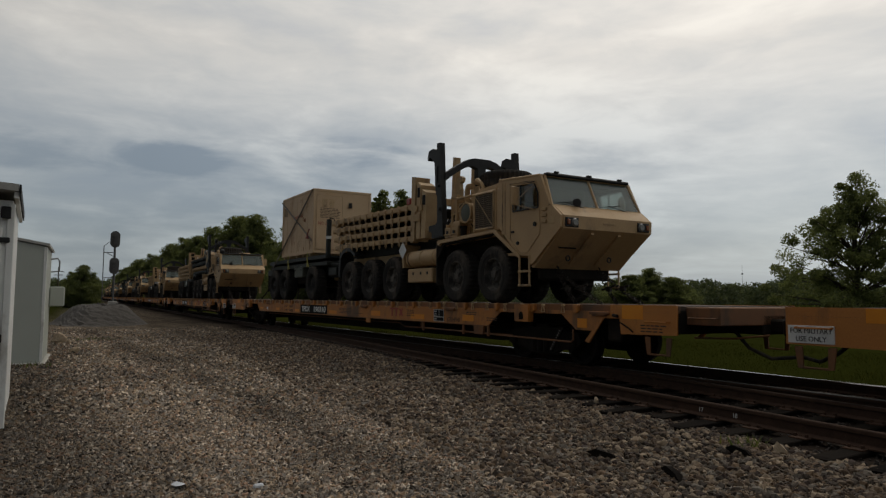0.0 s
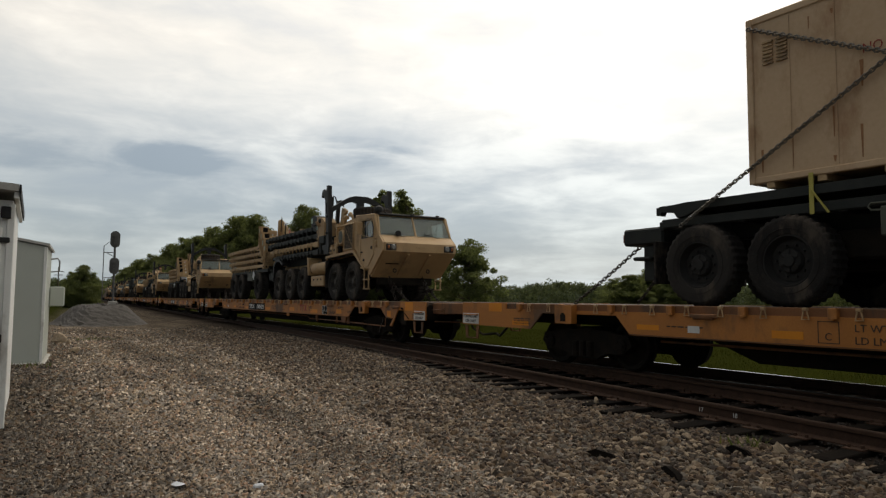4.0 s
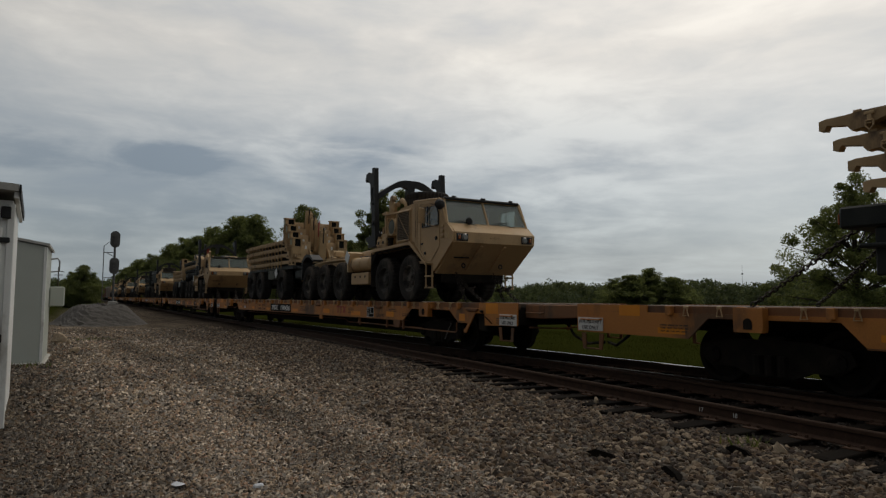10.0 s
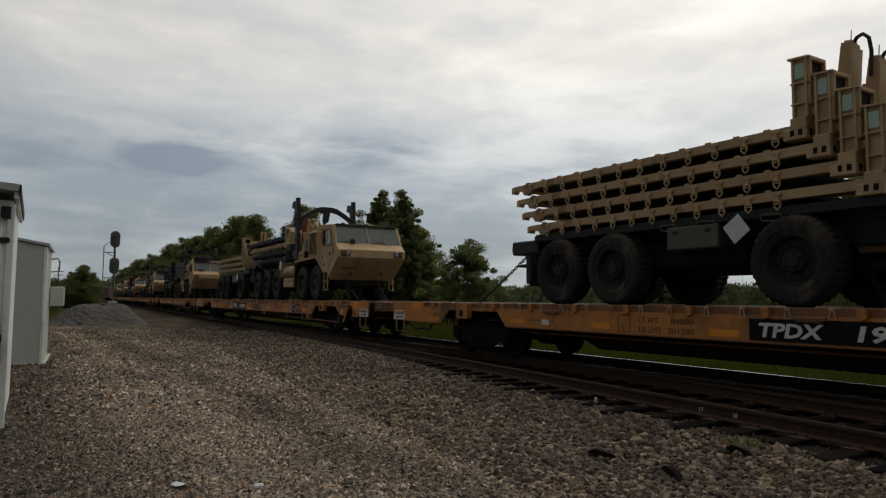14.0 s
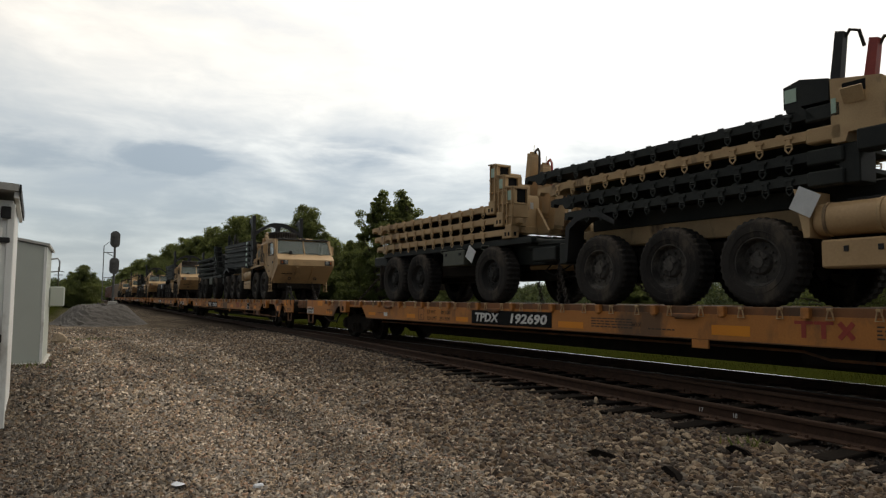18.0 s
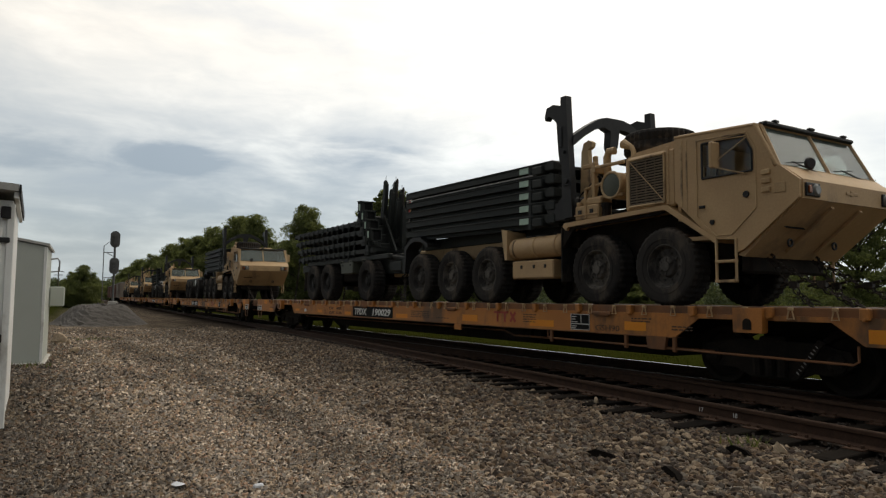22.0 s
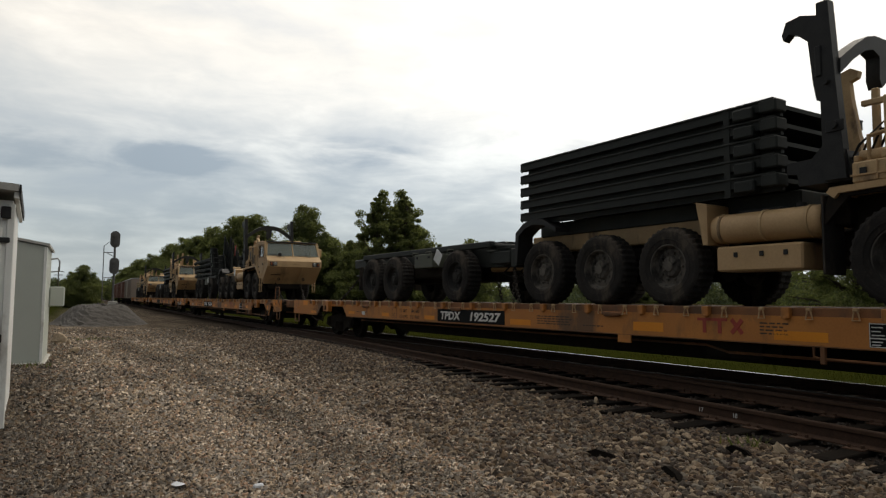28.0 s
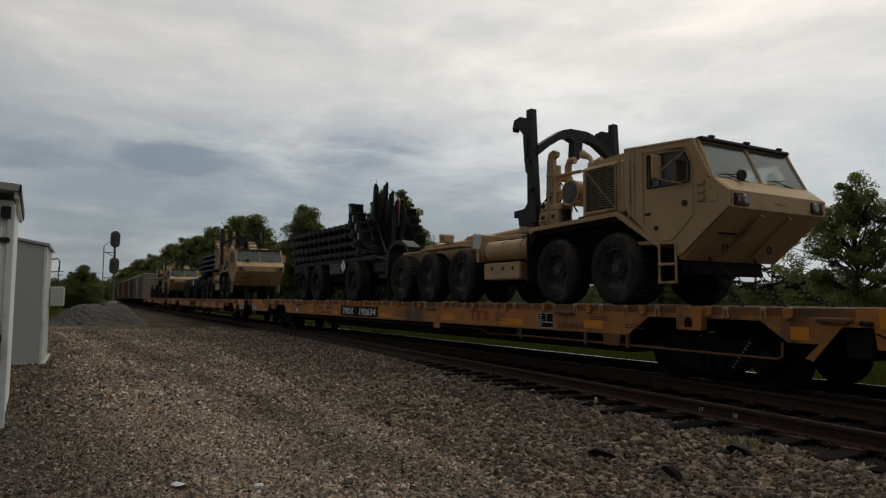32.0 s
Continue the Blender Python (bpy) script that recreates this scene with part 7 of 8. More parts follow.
def heaps_of(n, seed, place, size, mat, name, label, category, squash=0.7, round_stones=False):
    """Many loose stones in one mesh; place(rng, n) gives their centres."""
    rng = np.random.default_rng(seed)
    c = place(rng, n)
    n = len(c)
    if round_stones:
        g = (1 + 5 ** 0.5) / 2
        base = np.array([(-1, g, 0), (1, g, 0), (-1, -g, 0), (1, -g, 0), (0, -1, g), (0, 1, g), (0, -1, -g), (0, 1, -g), (g, 0, -1), (g, 0, 1), (-g, 0, -1), (-g, 0, 1)], float) / 1.9
        tri = np.array([(0, 11, 5), (0, 5, 1), (0, 1, 7), (0, 7, 10), (0, 10, 11), (1, 5, 9), (5, 11, 4), (11, 10, 2), (10, 7, 6), (7, 1, 8), (3, 9, 4), (3, 4, 2), (3, 2, 6), (3, 6, 8), (3, 8, 9), (4, 9, 5), (2, 4, 11), (6, 2, 10), (8, 6, 7), (9, 8, 1)])
        v = base[None] * rng.uniform(0.82, 1.15, (n, 12, 1)) + rng.normal(0, 0.07, (n, 12, 3))
    else:
        base = np.array([(1, 0, 0), (-1, 0, 0), (0, 1, 0), (0, -1, 0), (0, 0, 1), (0, 0, -1)], float)
        tri = np.array([(0, 2, 4), (2, 1, 4), (1, 3, 4), (3, 0, 4), (2, 0, 5), (1, 2, 5), (3, 1, 5), (0, 3, 5)])
        v = base[None] * rng.uniform(0.75, 1.2, (n, 6, 1)) + rng.normal(0, 0.12, (n, 6, 3))
    k = len(base)
    s = (size[0] + (size[1] - size[0]) * rng.uniform(0, 1, (n, 1, 1)) ** 1.5) * np.stack([rng.uniform(0.8, 1.35, n), rng.uniform(0.7, 1.1, n), rng.uniform(0.5, 0.9, n) * squash / 0.7], -1)[:, None]
    v = v * s
    q = rng.normal(size=(n, 4)); q[:, 1:3] *= 0.45
    q /= np.linalg.norm(q, axis=1)[:, None]
    w, x, y, z = q.T
    r = np.stack([1 - 2 * (y * y + z * z), 2 * (x * y - w * z), 2 * (x * z + w * y), 2 * (x * y + w * z), 1 - 2 * (x * x + z * z), 2 * (y * z - w * x), 2 * (x * z - w * y), 2 * (y * z + w * x), 1 - 2 * (x * x + y * y)], -1).reshape(n, 3, 3)
    v = np.einsum("nij,nkj->nki", r, v) + c[:, None]
    f = tri[None] + k * np.arange(n)[:, None, None]
    ob = sheet(name, v.reshape(-1, 3), f.reshape(-1, 3), mat, smooth=False)
    return tagged(ob, label, category, kind="stuff")


STONES = island_material("gravel_stones", [(0.048, 0.038, 0.030), (0.302, 0.222, 0.144), (0.198, 0.134, 0.084), (0.187, 0.149, 0.113), (0.114, 0.094, 0.074), (0.281, 0.225, 0.166), (0.146, 0.108, 0.076), (0.489, 0.414, 0.326), (0.198, 0.170, 0.138), (0.065, 0.053, 0.044), (0.245, 0.207, 0.163), (0.157, 0.140, 0.121), (0.261, 0.167, 0.112), (0.218, 0.197, 0.172)], streaks=True)
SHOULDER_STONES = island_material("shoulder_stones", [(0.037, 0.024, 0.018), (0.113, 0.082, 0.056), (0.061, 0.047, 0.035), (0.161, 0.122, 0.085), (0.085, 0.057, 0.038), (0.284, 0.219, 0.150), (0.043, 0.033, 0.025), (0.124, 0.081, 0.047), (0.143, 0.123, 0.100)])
PILE_STONES = island_material("pile_stones", [(0.10, 0.095, 0.09), (0.16, 0.15, 0.14), (0.21, 0.20, 0.185), (0.13, 0.125, 0.12)])


def yard_places(rng, n, d0=3.0, d1=10.0, thin=0.0):
    """Loose stones lie thick over the yard and along the ballast shoulder, from d0 to d1 metres off."""
    d = np.sqrt(rng.uniform(d0 ** 2, d1 ** 2, n * 2)) if not thin else d0 * np.exp(rng.uniform(0, 1, n * 2) * math.log(d1 / d0))
    a = rng.uniform(-0.07, 1.22, n * 2)
    x, y = d * np.cos(a), -d * np.sin(a)
    line = TRACK_Y + BEND * np.clip(x, 0, BEND_END) ** 2 / 2
    near = -y - line + 1.756 * np.maximum(0, 1 - (np.maximum(x, -12) - 8) / 37) ** 2 + 1.40
    keep = (near < -1.25 - 0.35 * np.sin(1.7 * x) + rng.normal(0, 0.3, len(x))) & ~((x > 9.1) & (y > 0.0)) & ~((x > 17.7) & (x < 21) & (y > -0.64 - 0.08 * (x - 17.8)))
    x, y = x[keep][:n], y[keep][:n]
    z = ground_height(x, y)[0]
    return np.stack([x, y, z + 0.002], -1)


heaps_of(105000, 5, yard_places, (0.007, 0.034), STONES, "gravel", "loose grey-brown gravel stones of the yard", "gravel")
heaps_of(70000, 7, lambda rng, n: yard_places(rng, n, 9.6, 36.0, 1.0), (0.014, 0.055), STONES, "far_gravel", "loose grey-brown gravel further along the yard", "gravel")


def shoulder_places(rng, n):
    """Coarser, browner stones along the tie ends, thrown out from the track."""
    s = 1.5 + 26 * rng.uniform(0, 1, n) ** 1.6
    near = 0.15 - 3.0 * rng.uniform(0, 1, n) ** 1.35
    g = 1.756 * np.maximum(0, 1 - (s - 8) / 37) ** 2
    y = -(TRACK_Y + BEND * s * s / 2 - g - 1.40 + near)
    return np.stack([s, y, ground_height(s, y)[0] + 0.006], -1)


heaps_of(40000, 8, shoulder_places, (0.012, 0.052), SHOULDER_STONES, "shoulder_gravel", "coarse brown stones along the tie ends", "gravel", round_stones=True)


def bed_places(rng, n):
    """Ballast between the ties and rails."""
    s = -4 + 34 * rng.uniform(0, 1, n) ** 1.5
    u = rng.uniform(0, 1, n)
    g = 1.756 * np.maximum(0, 1 - (s - 8) / 37) ** 2
    o = -g - 1.5 + u * (g + 3.9)
    x = s
    y = -(TRACK_Y + BEND * np.clip(s, 0, 60) ** 2 / 2 + o)
    z = ground_height(x, y)[0]
    return np.stack([x, y, z + 0.004], -1)


BALLAST = island_material("ballast_stones", [(0.024, 0.019, 0.016), (0.05, 0.041, 0.034), (0.036, 0.03, 0.026), (0.075, 0.062, 0.052)])
heaps_of(26000, 6, bed_places, (0.016, 0.036), BALLAST, "ballast", "dark grimy ballast stones between the ties", "ballast")


def build_pile():
    rng = np.random.default_rng(11)
    n, m = 60, 26
    vs, fs = [(0, 0, 1.06)], []
    for i in range(1, m + 1):
        r = i / m
        for k in range(n):
            a = 2 * math.pi * k / n
            u = min(1.0, max(0.0, (1 - r) / 0.62))
            h = 1.04 * (u * u * (3 - 2 * u)) ** 0.85
            wob = 1 + 0.08 * math.sin(2 * a + 1) + 0.05 * math.sin(5 * a)
            vs.append((r * 4.4 * wob * math.cos(a), r * 2.75 * wob * math.sin(a), max(-0.05, h * (1 + 0.06 * math.sin(3 * a + 4 * r)) - 0.02 + rng.normal(0, 0.025))))
    for k in range(n):
        fs.append((0, 1 + k, 1 + (k + 1) % n, 0))
    quads = [(1 + (i - 1) * n + k, 1 + i * n + k, 1 + i * n + (k + 1) % n, 1 + (i - 1) * n + (k + 1) % n) for i in range(1, m) for k in range(n)]
    me = bpy.data.meshes.new("stone_mound")
    me.from_pydata(vs, [], [f[:3] for f in fs] + quads)
    me.materials.append(material("pile_gravel", (0.026, 0.023, 0.020), (0.082, 0.073, 0.063), 0.95, scale=9, fine=70, bump=0.8))
    ob = new("stone_mound", me)
    ob.matrix_basis = pose(43.0, -4.3, 0, 0, 0, -8)
    tagged(ob, "low grey mound of crushed stone beside the line", "gravel pile")


build_pile()

# ---- trees ----
LEAVES = island_material("tree_leaves", [(0.070, 0.090, 0.038), (0.095, 0.118, 0.050), (0.082, 0.104, 0.043), (0.112, 0.136, 0.060)], 0.75, through=0.55)
FAR_LEAVES = island_material("woodland_leaves", [(0.045, 0.062, 0.034), (0.065, 0.085, 0.045), (0.052, 0.072, 0.038), (0.08, 0.10, 0.055)], 0.8, through=0.4)


def leaf_cloud(rng, centres, radii, per, leaf):
    """Small folded leaves about many centres: two triangles each."""
    cs = np.repeat(np.asarray(centres, float), per, 0)
    rs = np.repeat(np.asarray(radii, float), per, 0)
    n = len(cs)
    d = rng.normal(size=(n, 3)); d /= np.linalg.norm(d, axis=1)[:, None]
    p = cs + d * (rng.uniform(0.15, 1, (n, 1)) ** 0.6) * rs[:, None] * np.array([1.0, 1.0, 0.72])
    u = rng.normal(size=(n, 3)); u /= np.linalg.norm(u, axis=1)[:, None]
    w = rng.normal(size=(n, 3)); w -= u * (u * w).sum(1)[:, None]; w /= np.linalg.norm(w, axis=1)[:, None]
    l = rng.uniform(0.6, 1.2, (n, 1)) * leaf
    v = np.stack([p - u * l, p + w * l * 0.55, p + u * l, p - w * l * 0.55], 1)
    return v.reshape(-1, 3), np.arange(4 * n).reshape(-1, 4)


def tree_meshes(seed, h, r, clumps, per, leaf, bare=0.22, spread=(0.09, 0.20)):
    """Trunk with limbs, and a crown of leaf clumps at the limb ends; uneven outline."""
    rng = np.random.default_rng(seed)
    rnd = random.Random(seed)
    sh = Shape()
    lean = Vector((rnd.uniform(-0.05, 0.05), rnd.uniform(-0.05, 0.05), 1))
    trunk = [lean * (h * 0.9 * k / 7) + Vector((rnd.uniform(-1, 1), rnd.uniform(-1, 1), 0)) * 0.015 * h * (k > 0) for k in range(8)]
    sh.tube(trunk, 0.022 * h, 8, 0.003 * h)
    cs, rs = [], []
    for k in range(clumps):
        u = bare + (1 - bare) * (k + 0.5) / clumps
        base = trunk[min(6, int(u * 0.85 * 7))]
        a = k * 2.399 + rnd.uniform(-0.5, 0.5)
        prof = math.sin(math.pi * min(1.0, (u - bare + 0.12) / (1.12 - bare)) ** 0.75) ** 0.8
        reach = r * prof * rnd.uniform(0.45, 1.15)
        tip = Vector((math.cos(a) * reach, math.sin(a) * reach, h * u * rnd.uniform(0.93, 1.02)))
        mid = base.lerp(tip, 0.5) + Vector((0, 0, 0.03 * h))
        sh.tube([base, mid, tip], 0.0065 * h, 5, 0.0015 * h)
        for q in range(3):
            p = base.lerp(tip, 0.55 + 0.22 * q) + Vector([rnd.uniform(-1, 1) * r * 0.13 for _ in range(3)])
            cs.append(tuple(p)); rs.append(r * rnd.uniform(*spread))
    v, f = leaf_cloud(rng, cs, rs, per, leaf)
    return sh.mesh("trunk", BARK), (v, f)


def plant_tree(name, label, trunk, crown, at, scale=1.0, turn=0.0, group="", wide=1.0):
    t = thing(name, label, "tree", group)
    part("trunk", trunk, None, t)
    part("crown", crown, None, t)
    t.matrix_basis = pose(*at, 0, 0, turn) @ Matrix.Diagonal((scale * wide, scale * wide, scale, 1))
    return t


def crown_mesh(vf, mat):
    ob = sheet("crown", vf[0], vf[1], mat, smooth=False)
    me = ob.data
    bpy.data.objects.remove(ob)
    return me


def bearing(px):
    """Direction across the view: 0 at the picture's left edge of the lens, 1 at its right."""
    return YAW + math.atan((px - 784) / 1205.1)


def spot(px, dist):
    a = bearing(px)
    dist = dist / math.cos(a - YAW)
    x, y = dist * math.cos(a), -dist * math.sin(a)
    return (x, y, ground_at(x, y) - 0.1)


def build_trees():
    kinds = []
    for seed, h, r, cl, per, leaf, sp in ((1, 10.0, 5.0, 96, 190, 0.095, (0.06, 0.17)), (2, 14.0, 3.9, 100, 230, 0.115, (0.06, 0.20)), (3, 7.2, 3.9, 70, 190, 0.095, (0.07, 0.20)), (4, 14.0, 4.6, 90, 230, 0.15, (0.09, 0.32)), (5, 13.0, 5.4, 92, 230, 0.155, (0.09, 0.32)), (6, 12.0, 3.4, 78, 220, 0.15, (0.09, 0.34))):
        tk, vf = tree_meshes(seed, h, r, cl, per, leaf, bare=0.06, spread=sp)
        kinds.append((tk, crown_mesh(vf, LEAVES)))
    plant_tree("broadleaf_tree", "full green broadleaf tree standing alone in the grass", *kinds[0], spot(1512, 45), 1.0, 30)
    plant_tree("broadleaf_tree", "tall green tree with a ragged forked top", *kinds[1], spot(672, 76), 1.0, 10)
    plant_tree("broadleaf_tree", "tall green tree with a ragged forked top", *kinds[1], spot(712, 78), 1.03, 140)
    plant_tree("broadleaf_tree", "green tree with a broad side crown", *kinds[4], spot(735, 82), 0.80, 70)
    plant_tree("broadleaf_tree", "small rounded green tree behind the line", *kinds[2], spot(828, 62), 1.02, 0)
    rnd = random.Random(21)
    # wood along the far side of the line
    for px, dist, sc, kd in ((540, 95, 1.05, 3), (585, 97, 0.82, 4), (615, 92, 0.78, 5), (505, 104, 0.82, 4), (478, 112, 0.95, 5), (450, 116, 1.14, 3), (425, 120, 1.24, 4), (400, 122, 1.2, 5), (375, 126, 1.06, 3), (350, 132, 1.06, 4), (325, 140, 1.0, 3), (302, 148, 1.03, 4), (285, 158, 0.95, 5), (268, 172, 0.9, 3), (250, 190, 0.95, 4), (238, 215, 0.9, 3), (226, 240, 0.95, 4), (216, 275, 0.9, 3), (207, 310, 0.9, 4), (560, 105, 0.8, 5), (640, 88, 0.72, 4), (465, 125, 0.9, 3)):
        plant_tree("woodland_tree", "green tree in the wood along the line", *kinds[kd], spot(px, dist), sc, rnd.uniform(0, 360), "trees along the line")
    for px, dist, sc, kd in ((1115, 92, 0.42, 4), (1150, 95, 0.46, 3), (1190, 92, 0.40, 4), (1215, 96, 0.36, 5), (1085, 98, 0.36, 3)):
        plant_tree("bushy_tree", "low green bushy tree in the field", *kinds[kd], spot(px, dist), sc, rnd.uniform(0, 360), "bushy trees in the field", 1.5)
    for px, dist, sc, kd in ((148, 88, 0.43, 4), (128, 90, 0.34, 3), (168, 95, 0.36, 5), (120, 110, 0.32, 4)):
        plant_tree("bushy_tree", "low green bushy tree beyond the gravel heap", *kinds[kd], spot(px, dist), sc, rnd.uniform(0, 360), "bushy trees beyond the heap")


build_trees()


def build_woods():
    """Distant woods on the skyline."""
    rng = np.random.default_rng(31)
    cs, rs = [], []
    for k in range(2300):
        px = rng.uniform(60, 2000)
        dist = rng.uniform(380, 520)
        if px < 250:
            top = 9
        elif px < 880:
            top = 12
        else:
            hill = 4.5 * math.exp(-((px - 1420) / 110) ** 2) + 2.5 * math.exp(-((px - 1180) / 60) ** 2)
            top = 9.5 + hill + 1.5 * math.sin(px / 37.0)
        a = bearing(px) if px < 1560 else bearing(1560) + (px - 1560) * 0.0006
        z = rng.uniform(0, 1) ** 0.6 * top
        cs.append((dist * math.cos(a), -dist * math.sin(a), z)); rs.append(rng.uniform(2.5, 4.5))
    v, f = leaf_cloud(rng, cs, rs, 60, 0.8)
    # the wooded rise itself, behind the nearest crowns
    n = 240
    ridge = []
    for k in range(n):
        a = bearing(60) + (bearing(1560) + 0.27 - bearing(60)) * k / (n - 1)
        u = (a - YAW)
        px = 784 + 1205.1 * math.tan(u) if u < 0.57 else 1560
        top = 7.5 if px < 880 else 9.0 + 4.5 * math.exp(-((px - 1420) / 110) ** 2) + 2.0 * math.exp(-((px - 1180) / 60) ** 2)
        top += 0.9 * math.sin(k * 0.9) + 0.7 * math.sin(k * 2.3 + 1)
        ridge += [(525 * math.cos(a), -525 * math.sin(a), -1.0), (535 * math.cos(a), -535 * math.sin(a), top * 0.7), (550 * math.cos(a), -550 * math.sin(a), top)]
    fr = [(3 * k + q, 3 * k + 3 + q, 3 * k + 4 + q, 3 * k + 1 + q) for k in range(n - 1) for q in (0, 1)]
    tagged(sheet("distant_ridge", ridge, fr, material("wooded_ridge", (0.030, 0.042, 0.024), (0.055, 0.072, 0.040), 0.95, scale=0.25, fine=0.9, bump=0.0, spec=0.05)), "distant wooded rise along the skyline", "hill", kind="structure")
    tagged(sheet("distant_woods", v, f, FAR_LEAVES, smooth=False), "distant dark green woods along the skyline", "woods", kind="stuff")
    m = thing("radio_mast", "thin distant lattice radio mast on the skyline", "mast")
    part("mast_shaft", Shape().tube([(0, 0, 0), (0, 0, 24)], 0.14, 6, 0.06), GALV, m)
    part("antenna", Shape().tube([(0, 0, 18.6), (0, 0, 19.6)], 0.5, 8), SIGNAL_DARK, m)
    m.matrix_basis = Matrix.Translation(spot(1314, 420))
    p = thing("utility_pole", "distant wooden utility pole with crossarms", "pole")
    part("pole_shaft", Shape().tube([(0, 0, 0), (0, 0, 7.6)], 0.14, 7, 0.10), BARK, p)
    part("crossarm", Shape().box(-0.06, 0.06, -1.0, 1.0, 6.6, 6.75).box(-0.06, 0.06, -0.8, 0.8, 5.9, 6.05), BARK, p)
    p.matrix_basis = Matrix.Translation(spot(104, 140))


build_woods()


def build_grass():
    rng = np.random.default_rng(41)
    n = 110000
    s = -6 + 60 * rng.uniform(0, 1, n) ** 1.3
    o = 2.3 + 16 * rng.uniform(0, 1, n) ** 1.7
    x = s
    y = -(TRACK_Y + BEND * np.clip(s, 0, 60) ** 2 / 2 + o)
    z = ground_height(x, y)[0]
    h = (0.03 + 0.06 * rng.uniform(0, 1, n)) * (1 + 1.1 * np.clip(np.sin(1.3 * x + 0.7 * y) * np.sin(0.9 * y - 0.4 * x) + rng.normal(0, 0.3, n), 0, 1))
    a = rng.uniform(0, 2 * math.pi, n)
    dx, dy = np.cos(a) * 0.008, np.sin(a) * 0.008
    lx, ly = rng.normal(0, 0.05, n), rng.normal(0, 0.05, n)
    v = np.stack([np.stack([x - dx, y - dy, z - 0.02], -1), np.stack([x + dx, y + dy, z - 0.02], -1), np.stack([x + lx, y + ly, z + h], -1)], 1)
    tagged(sheet("grass", v.reshape(-1, 3), np.arange(3 * n).reshape(-1, 3), island_material("grass_blades", [(0.017, 0.022, 0.004), (0.028, 0.032, 0.005), (0.040, 0.040, 0.009), (0.021, 0.026, 0.005)], 0.9, spec=0.0, through=0.25), smooth=False), "rough green grass beyond the line", "grass", kind="stuff")


build_grass()


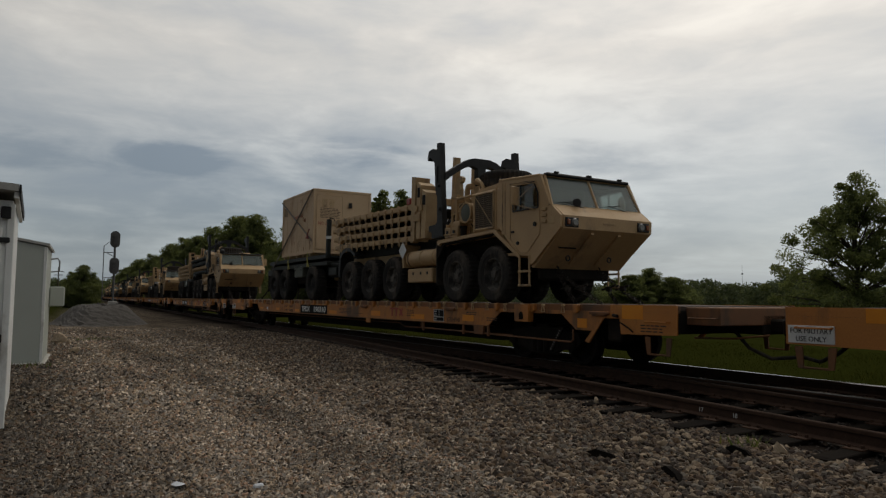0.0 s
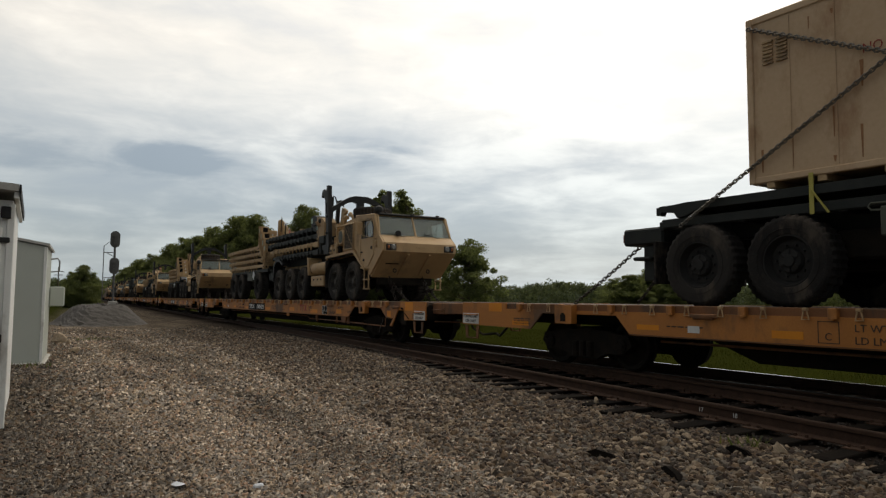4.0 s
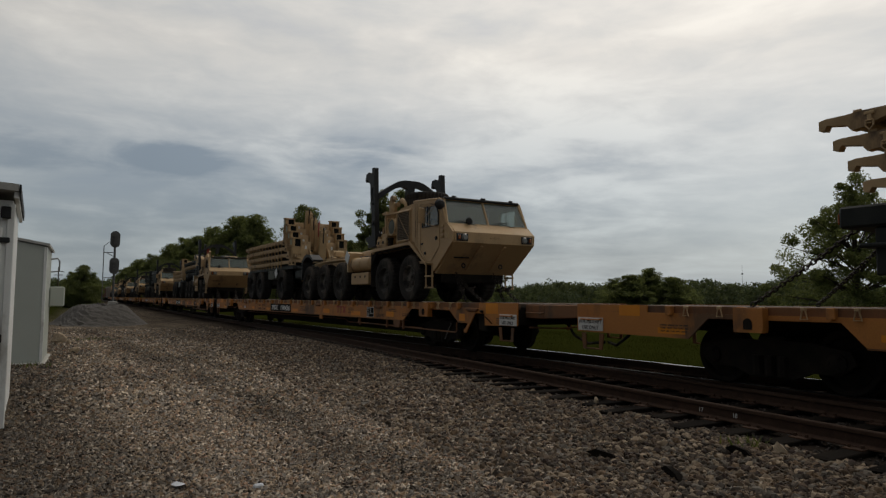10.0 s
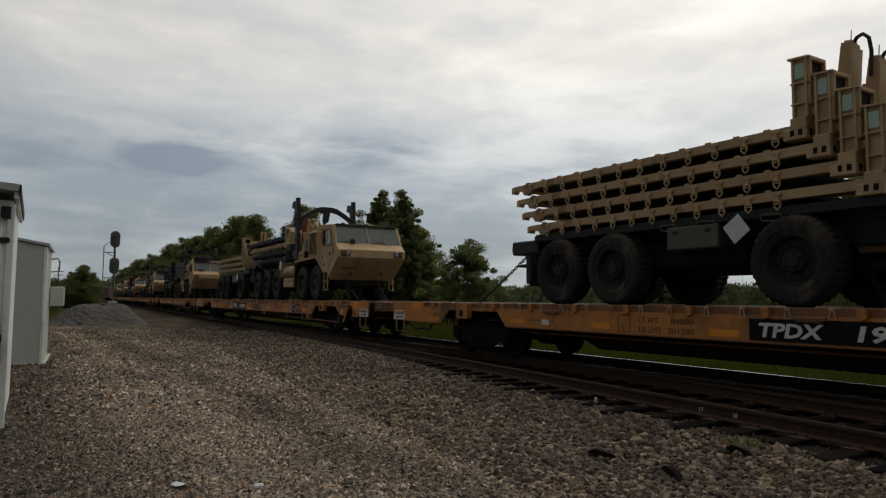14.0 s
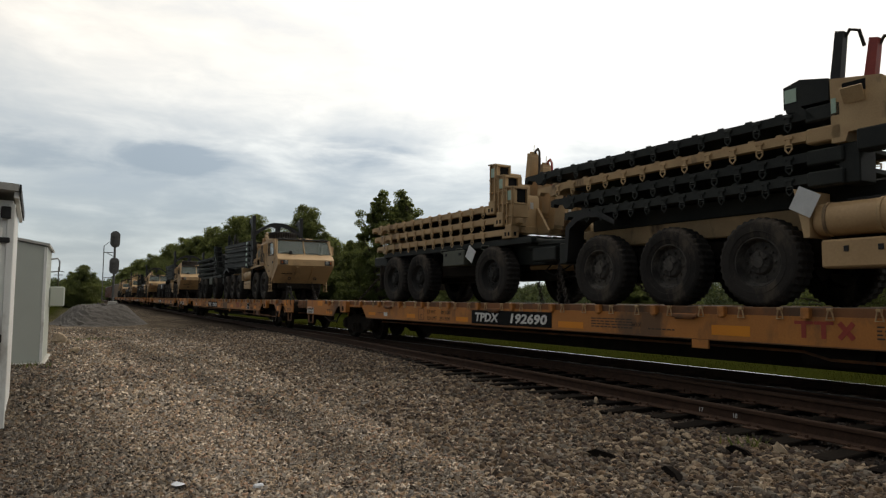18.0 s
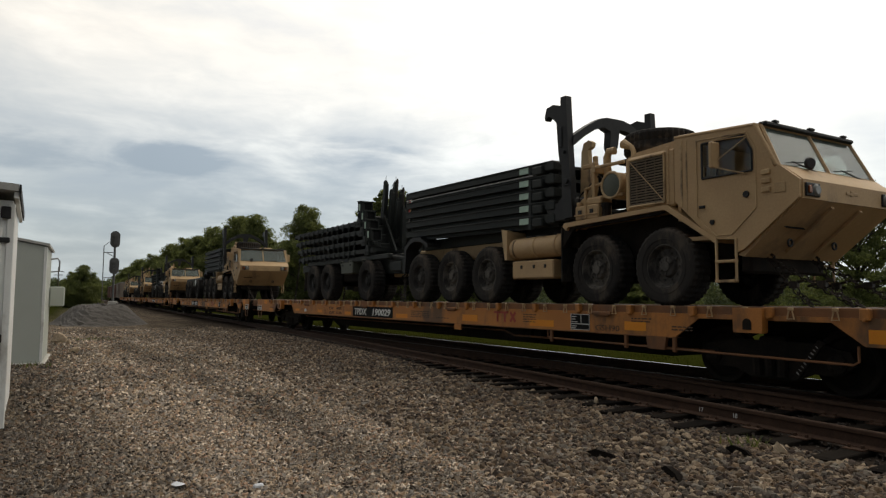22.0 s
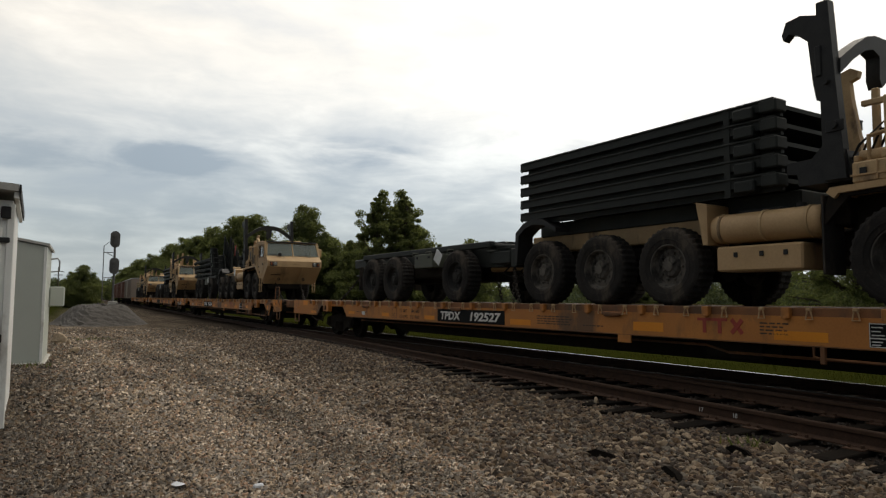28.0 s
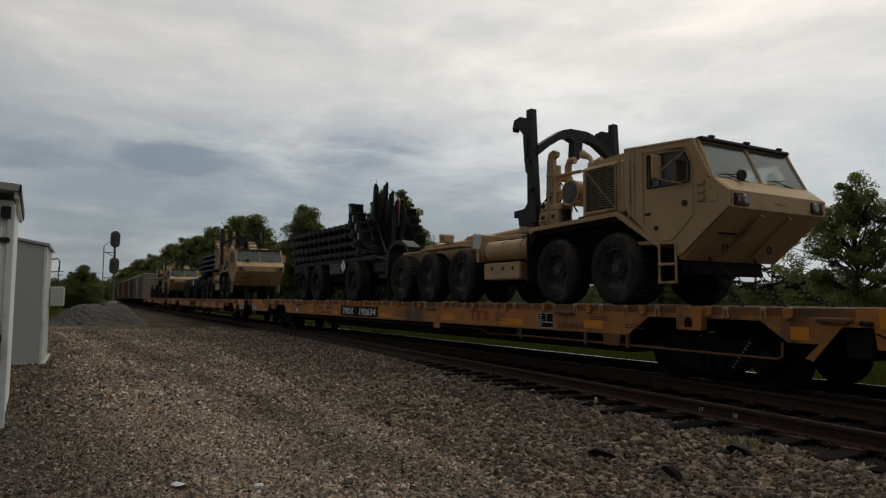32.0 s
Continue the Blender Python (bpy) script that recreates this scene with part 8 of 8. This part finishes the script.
def build_litter():
    for px, py, k in ((329, 858, 0), (468, 859, 1)):
        a = bearing(px)
        d = 1.5 * 1205.1 / (py - 529.5) / math.cos(a - YAW)
        x, y = d * math.cos(a), -d * math.sin(a)
        rnd = random.Random(k)
        if k == 0:
            sh = Shape()
            pts = [(0.085 * math.cos(t) * rnd.uniform(0.7, 1.2), 0.05 * math.sin(t) * rnd.uniform(0.7, 1.2), rnd.uniform(0.0, 0.02)) for t in [i * 0.7 for i in range(9)]]
            sh.add([(0.02, 0.01, 0.035)] + pts, [(0, i + 1, (i + 1) % 9 + 1) for i in range(9)])
            sh.add([(0, 0, 0.0)] + pts, [(0, (i + 1) % 9 + 1, i + 1) for i in range(9)])
            ob = new("crumpled_wrapper", sh.mesh("crumpled_wrapper", LITTER))
            tagged(ob, "crumpled white and blue wrapper on the gravel", "litter")
        else:
            sh = Shape().box(-0.04, 0.04, -0.03, 0.03, -0.02, 0.02, 0.012)
            ob = new("white_stone", sh.mesh("white_stone", LITTER))
            tagged(ob, "bright white stone on the gravel", "stone")
        ob.matrix_basis = pose(x, y, ground_at(x, y) + 0.025, 4, 3, 20 + 60 * k)
    for px, py, sz in ((112, 604, 0.30), (140, 617, 0.13), (128, 606, 0.14)):
        a = bearing(px)
        d = 1.5 * 1205.1 / (py + 6 - 527.0) / math.cos(a - YAW)
        x, y = d * math.cos(a), -d * math.sin(a)
        rnd = random.Random(py)
        sh = Shape().lathe([(0.0, -0.45), (0.55, -0.40), (0.95, -0.1), (0.85, 0.2), (0.45, 0.42), (0.0, 0.46)], 9)
        sh.v = [(p[0] * sz * rnd.uniform(0.75, 1.25), p[1] * sz * rnd.uniform(0.7, 1.1), p[2] * sz * rnd.uniform(0.7, 1.25)) for p in sh.v]
        ob = new("boulder", sh.mesh("boulder", PALE_STONE))
        ob.matrix_basis = pose(x, y, ground_at(x, y) + sz * 0.2, 0, 0, rnd.uniform(0, 90))
        tagged(ob, "pale tan boulder beside the cabinet", "boulder")
    # splinters of old ties and a few pale rocks by the rail
    for px, py, w, turn in ((1064, 801, 0.15, 30), (1184, 832, 0.14, -20), (1300, 802, 0.12, 10)):
        a = bearing(px)
        d = 1.45 * 1205.1 / (py - 531.0) / math.cos(a - YAW)
        x, y = d * math.cos(a), -d * math.sin(a)
        sh = Shape().prism([(-w, 0.0), (-w * 0.6, 0.035), (w * 0.5, 0.05), (w, 0.01), (w * 0.4, -0.02)], -0.035, 0.03)
        ob = new("tie_splinter", sh.mesh("tie_splinter", TIE_WOOD))
        ob.matrix_basis = pose(x, y, ground_at(x, y) + 0.03, 8, -6, turn)
        tagged(ob, "dark splinter of an old wooden tie on the gravel", "wood scrap")
    for s, o, z, sz in ((6.72, -1.25, 0.128, 0.055), (3.75, -1.55, 0.09, 0.07), (5.9, -1.9, 0.08, 0.05), (4.6, -2.2, 0.07, 0.045)):
        x, y, a = on_track(s, -gap(s) + o)
        rnd = random.Random(int(s * 100))
        sh = Shape().lathe([(0.0, -0.45), (0.55, -0.40), (0.95, -0.1), (0.85, 0.2), (0.45, 0.42), (0.0, 0.46)], 7)
        sh.v = [(p[0] * sz * rnd.uniform(0.7, 1.3), p[1] * sz * rnd.uniform(0.7, 1.1), p[2] * sz * rnd.uniform(0.9, 1.5)) for p in sh.v]
        ob = new("loose_rock", sh.mesh("loose_rock", PALE_STONE))
        ob.matrix_basis = pose(x, y, z + 0.3 * sz, 0, 0, s * 50)
        tagged(ob, "pale loose rock beside the siding rail", "rock")


build_litter()


def build_weeds():
    rng = np.random.default_rng(77)
    leaf = island_material("weed_leaves", [(0.05, 0.075, 0.02), (0.075, 0.10, 0.03), (0.10, 0.115, 0.04)], 0.8, through=0.4)
    for px, py, wide, n in ((168, 606, 0.35, 90), (70, 652, 0.25, 60), (1318, 796, 0.10, 40)):
        a = bearing(px)
        d = 1.5 * 1205.1 / (py - 529.5) / math.cos(a - YAW)
        x0, y0 = d * math.cos(a), -d * math.sin(a)
        x, y = x0 + rng.normal(0, wide, n), y0 + rng.normal(0, wide, n)
        z = ground_height(x, y)[0]
        h, t = rng.uniform(0.04, 0.14, n), rng.uniform(0, 2 * math.pi, n)
        dx, dy = np.cos(t) * 0.012, np.sin(t) * 0.012
        lx, ly = rng.normal(0, 0.05, n), rng.normal(0, 0.05, n)
        v = np.stack([np.stack([x - dx, y - dy, z], -1), np.stack([x + dx, y + dy, z], -1), np.stack([x + lx, y + ly, z + h], -1)], 1)
        tagged(sheet("weed_tuft", v.reshape(-1, 3), np.arange(3 * n).reshape(-1, 3), leaf, smooth=False), "small green weed tuft growing in the gravel", "weeds", kind="stuff")


build_weeds()


def motions():
    for ob, j, local in riders:
        walk(ob, [(t, car_pose(j, t) @ local) for t in TIMES])
    for ob, (x, y, z) in wheelsets:
        rows = []
        for k in range(321):
            t = k * 0.1
            rows.append((t, Matrix.Translation((x, y, z)) @ Matrix.Rotation((run(t) - run(0)) / z, 4, "Y")))
        walk(ob, rows)


motions()
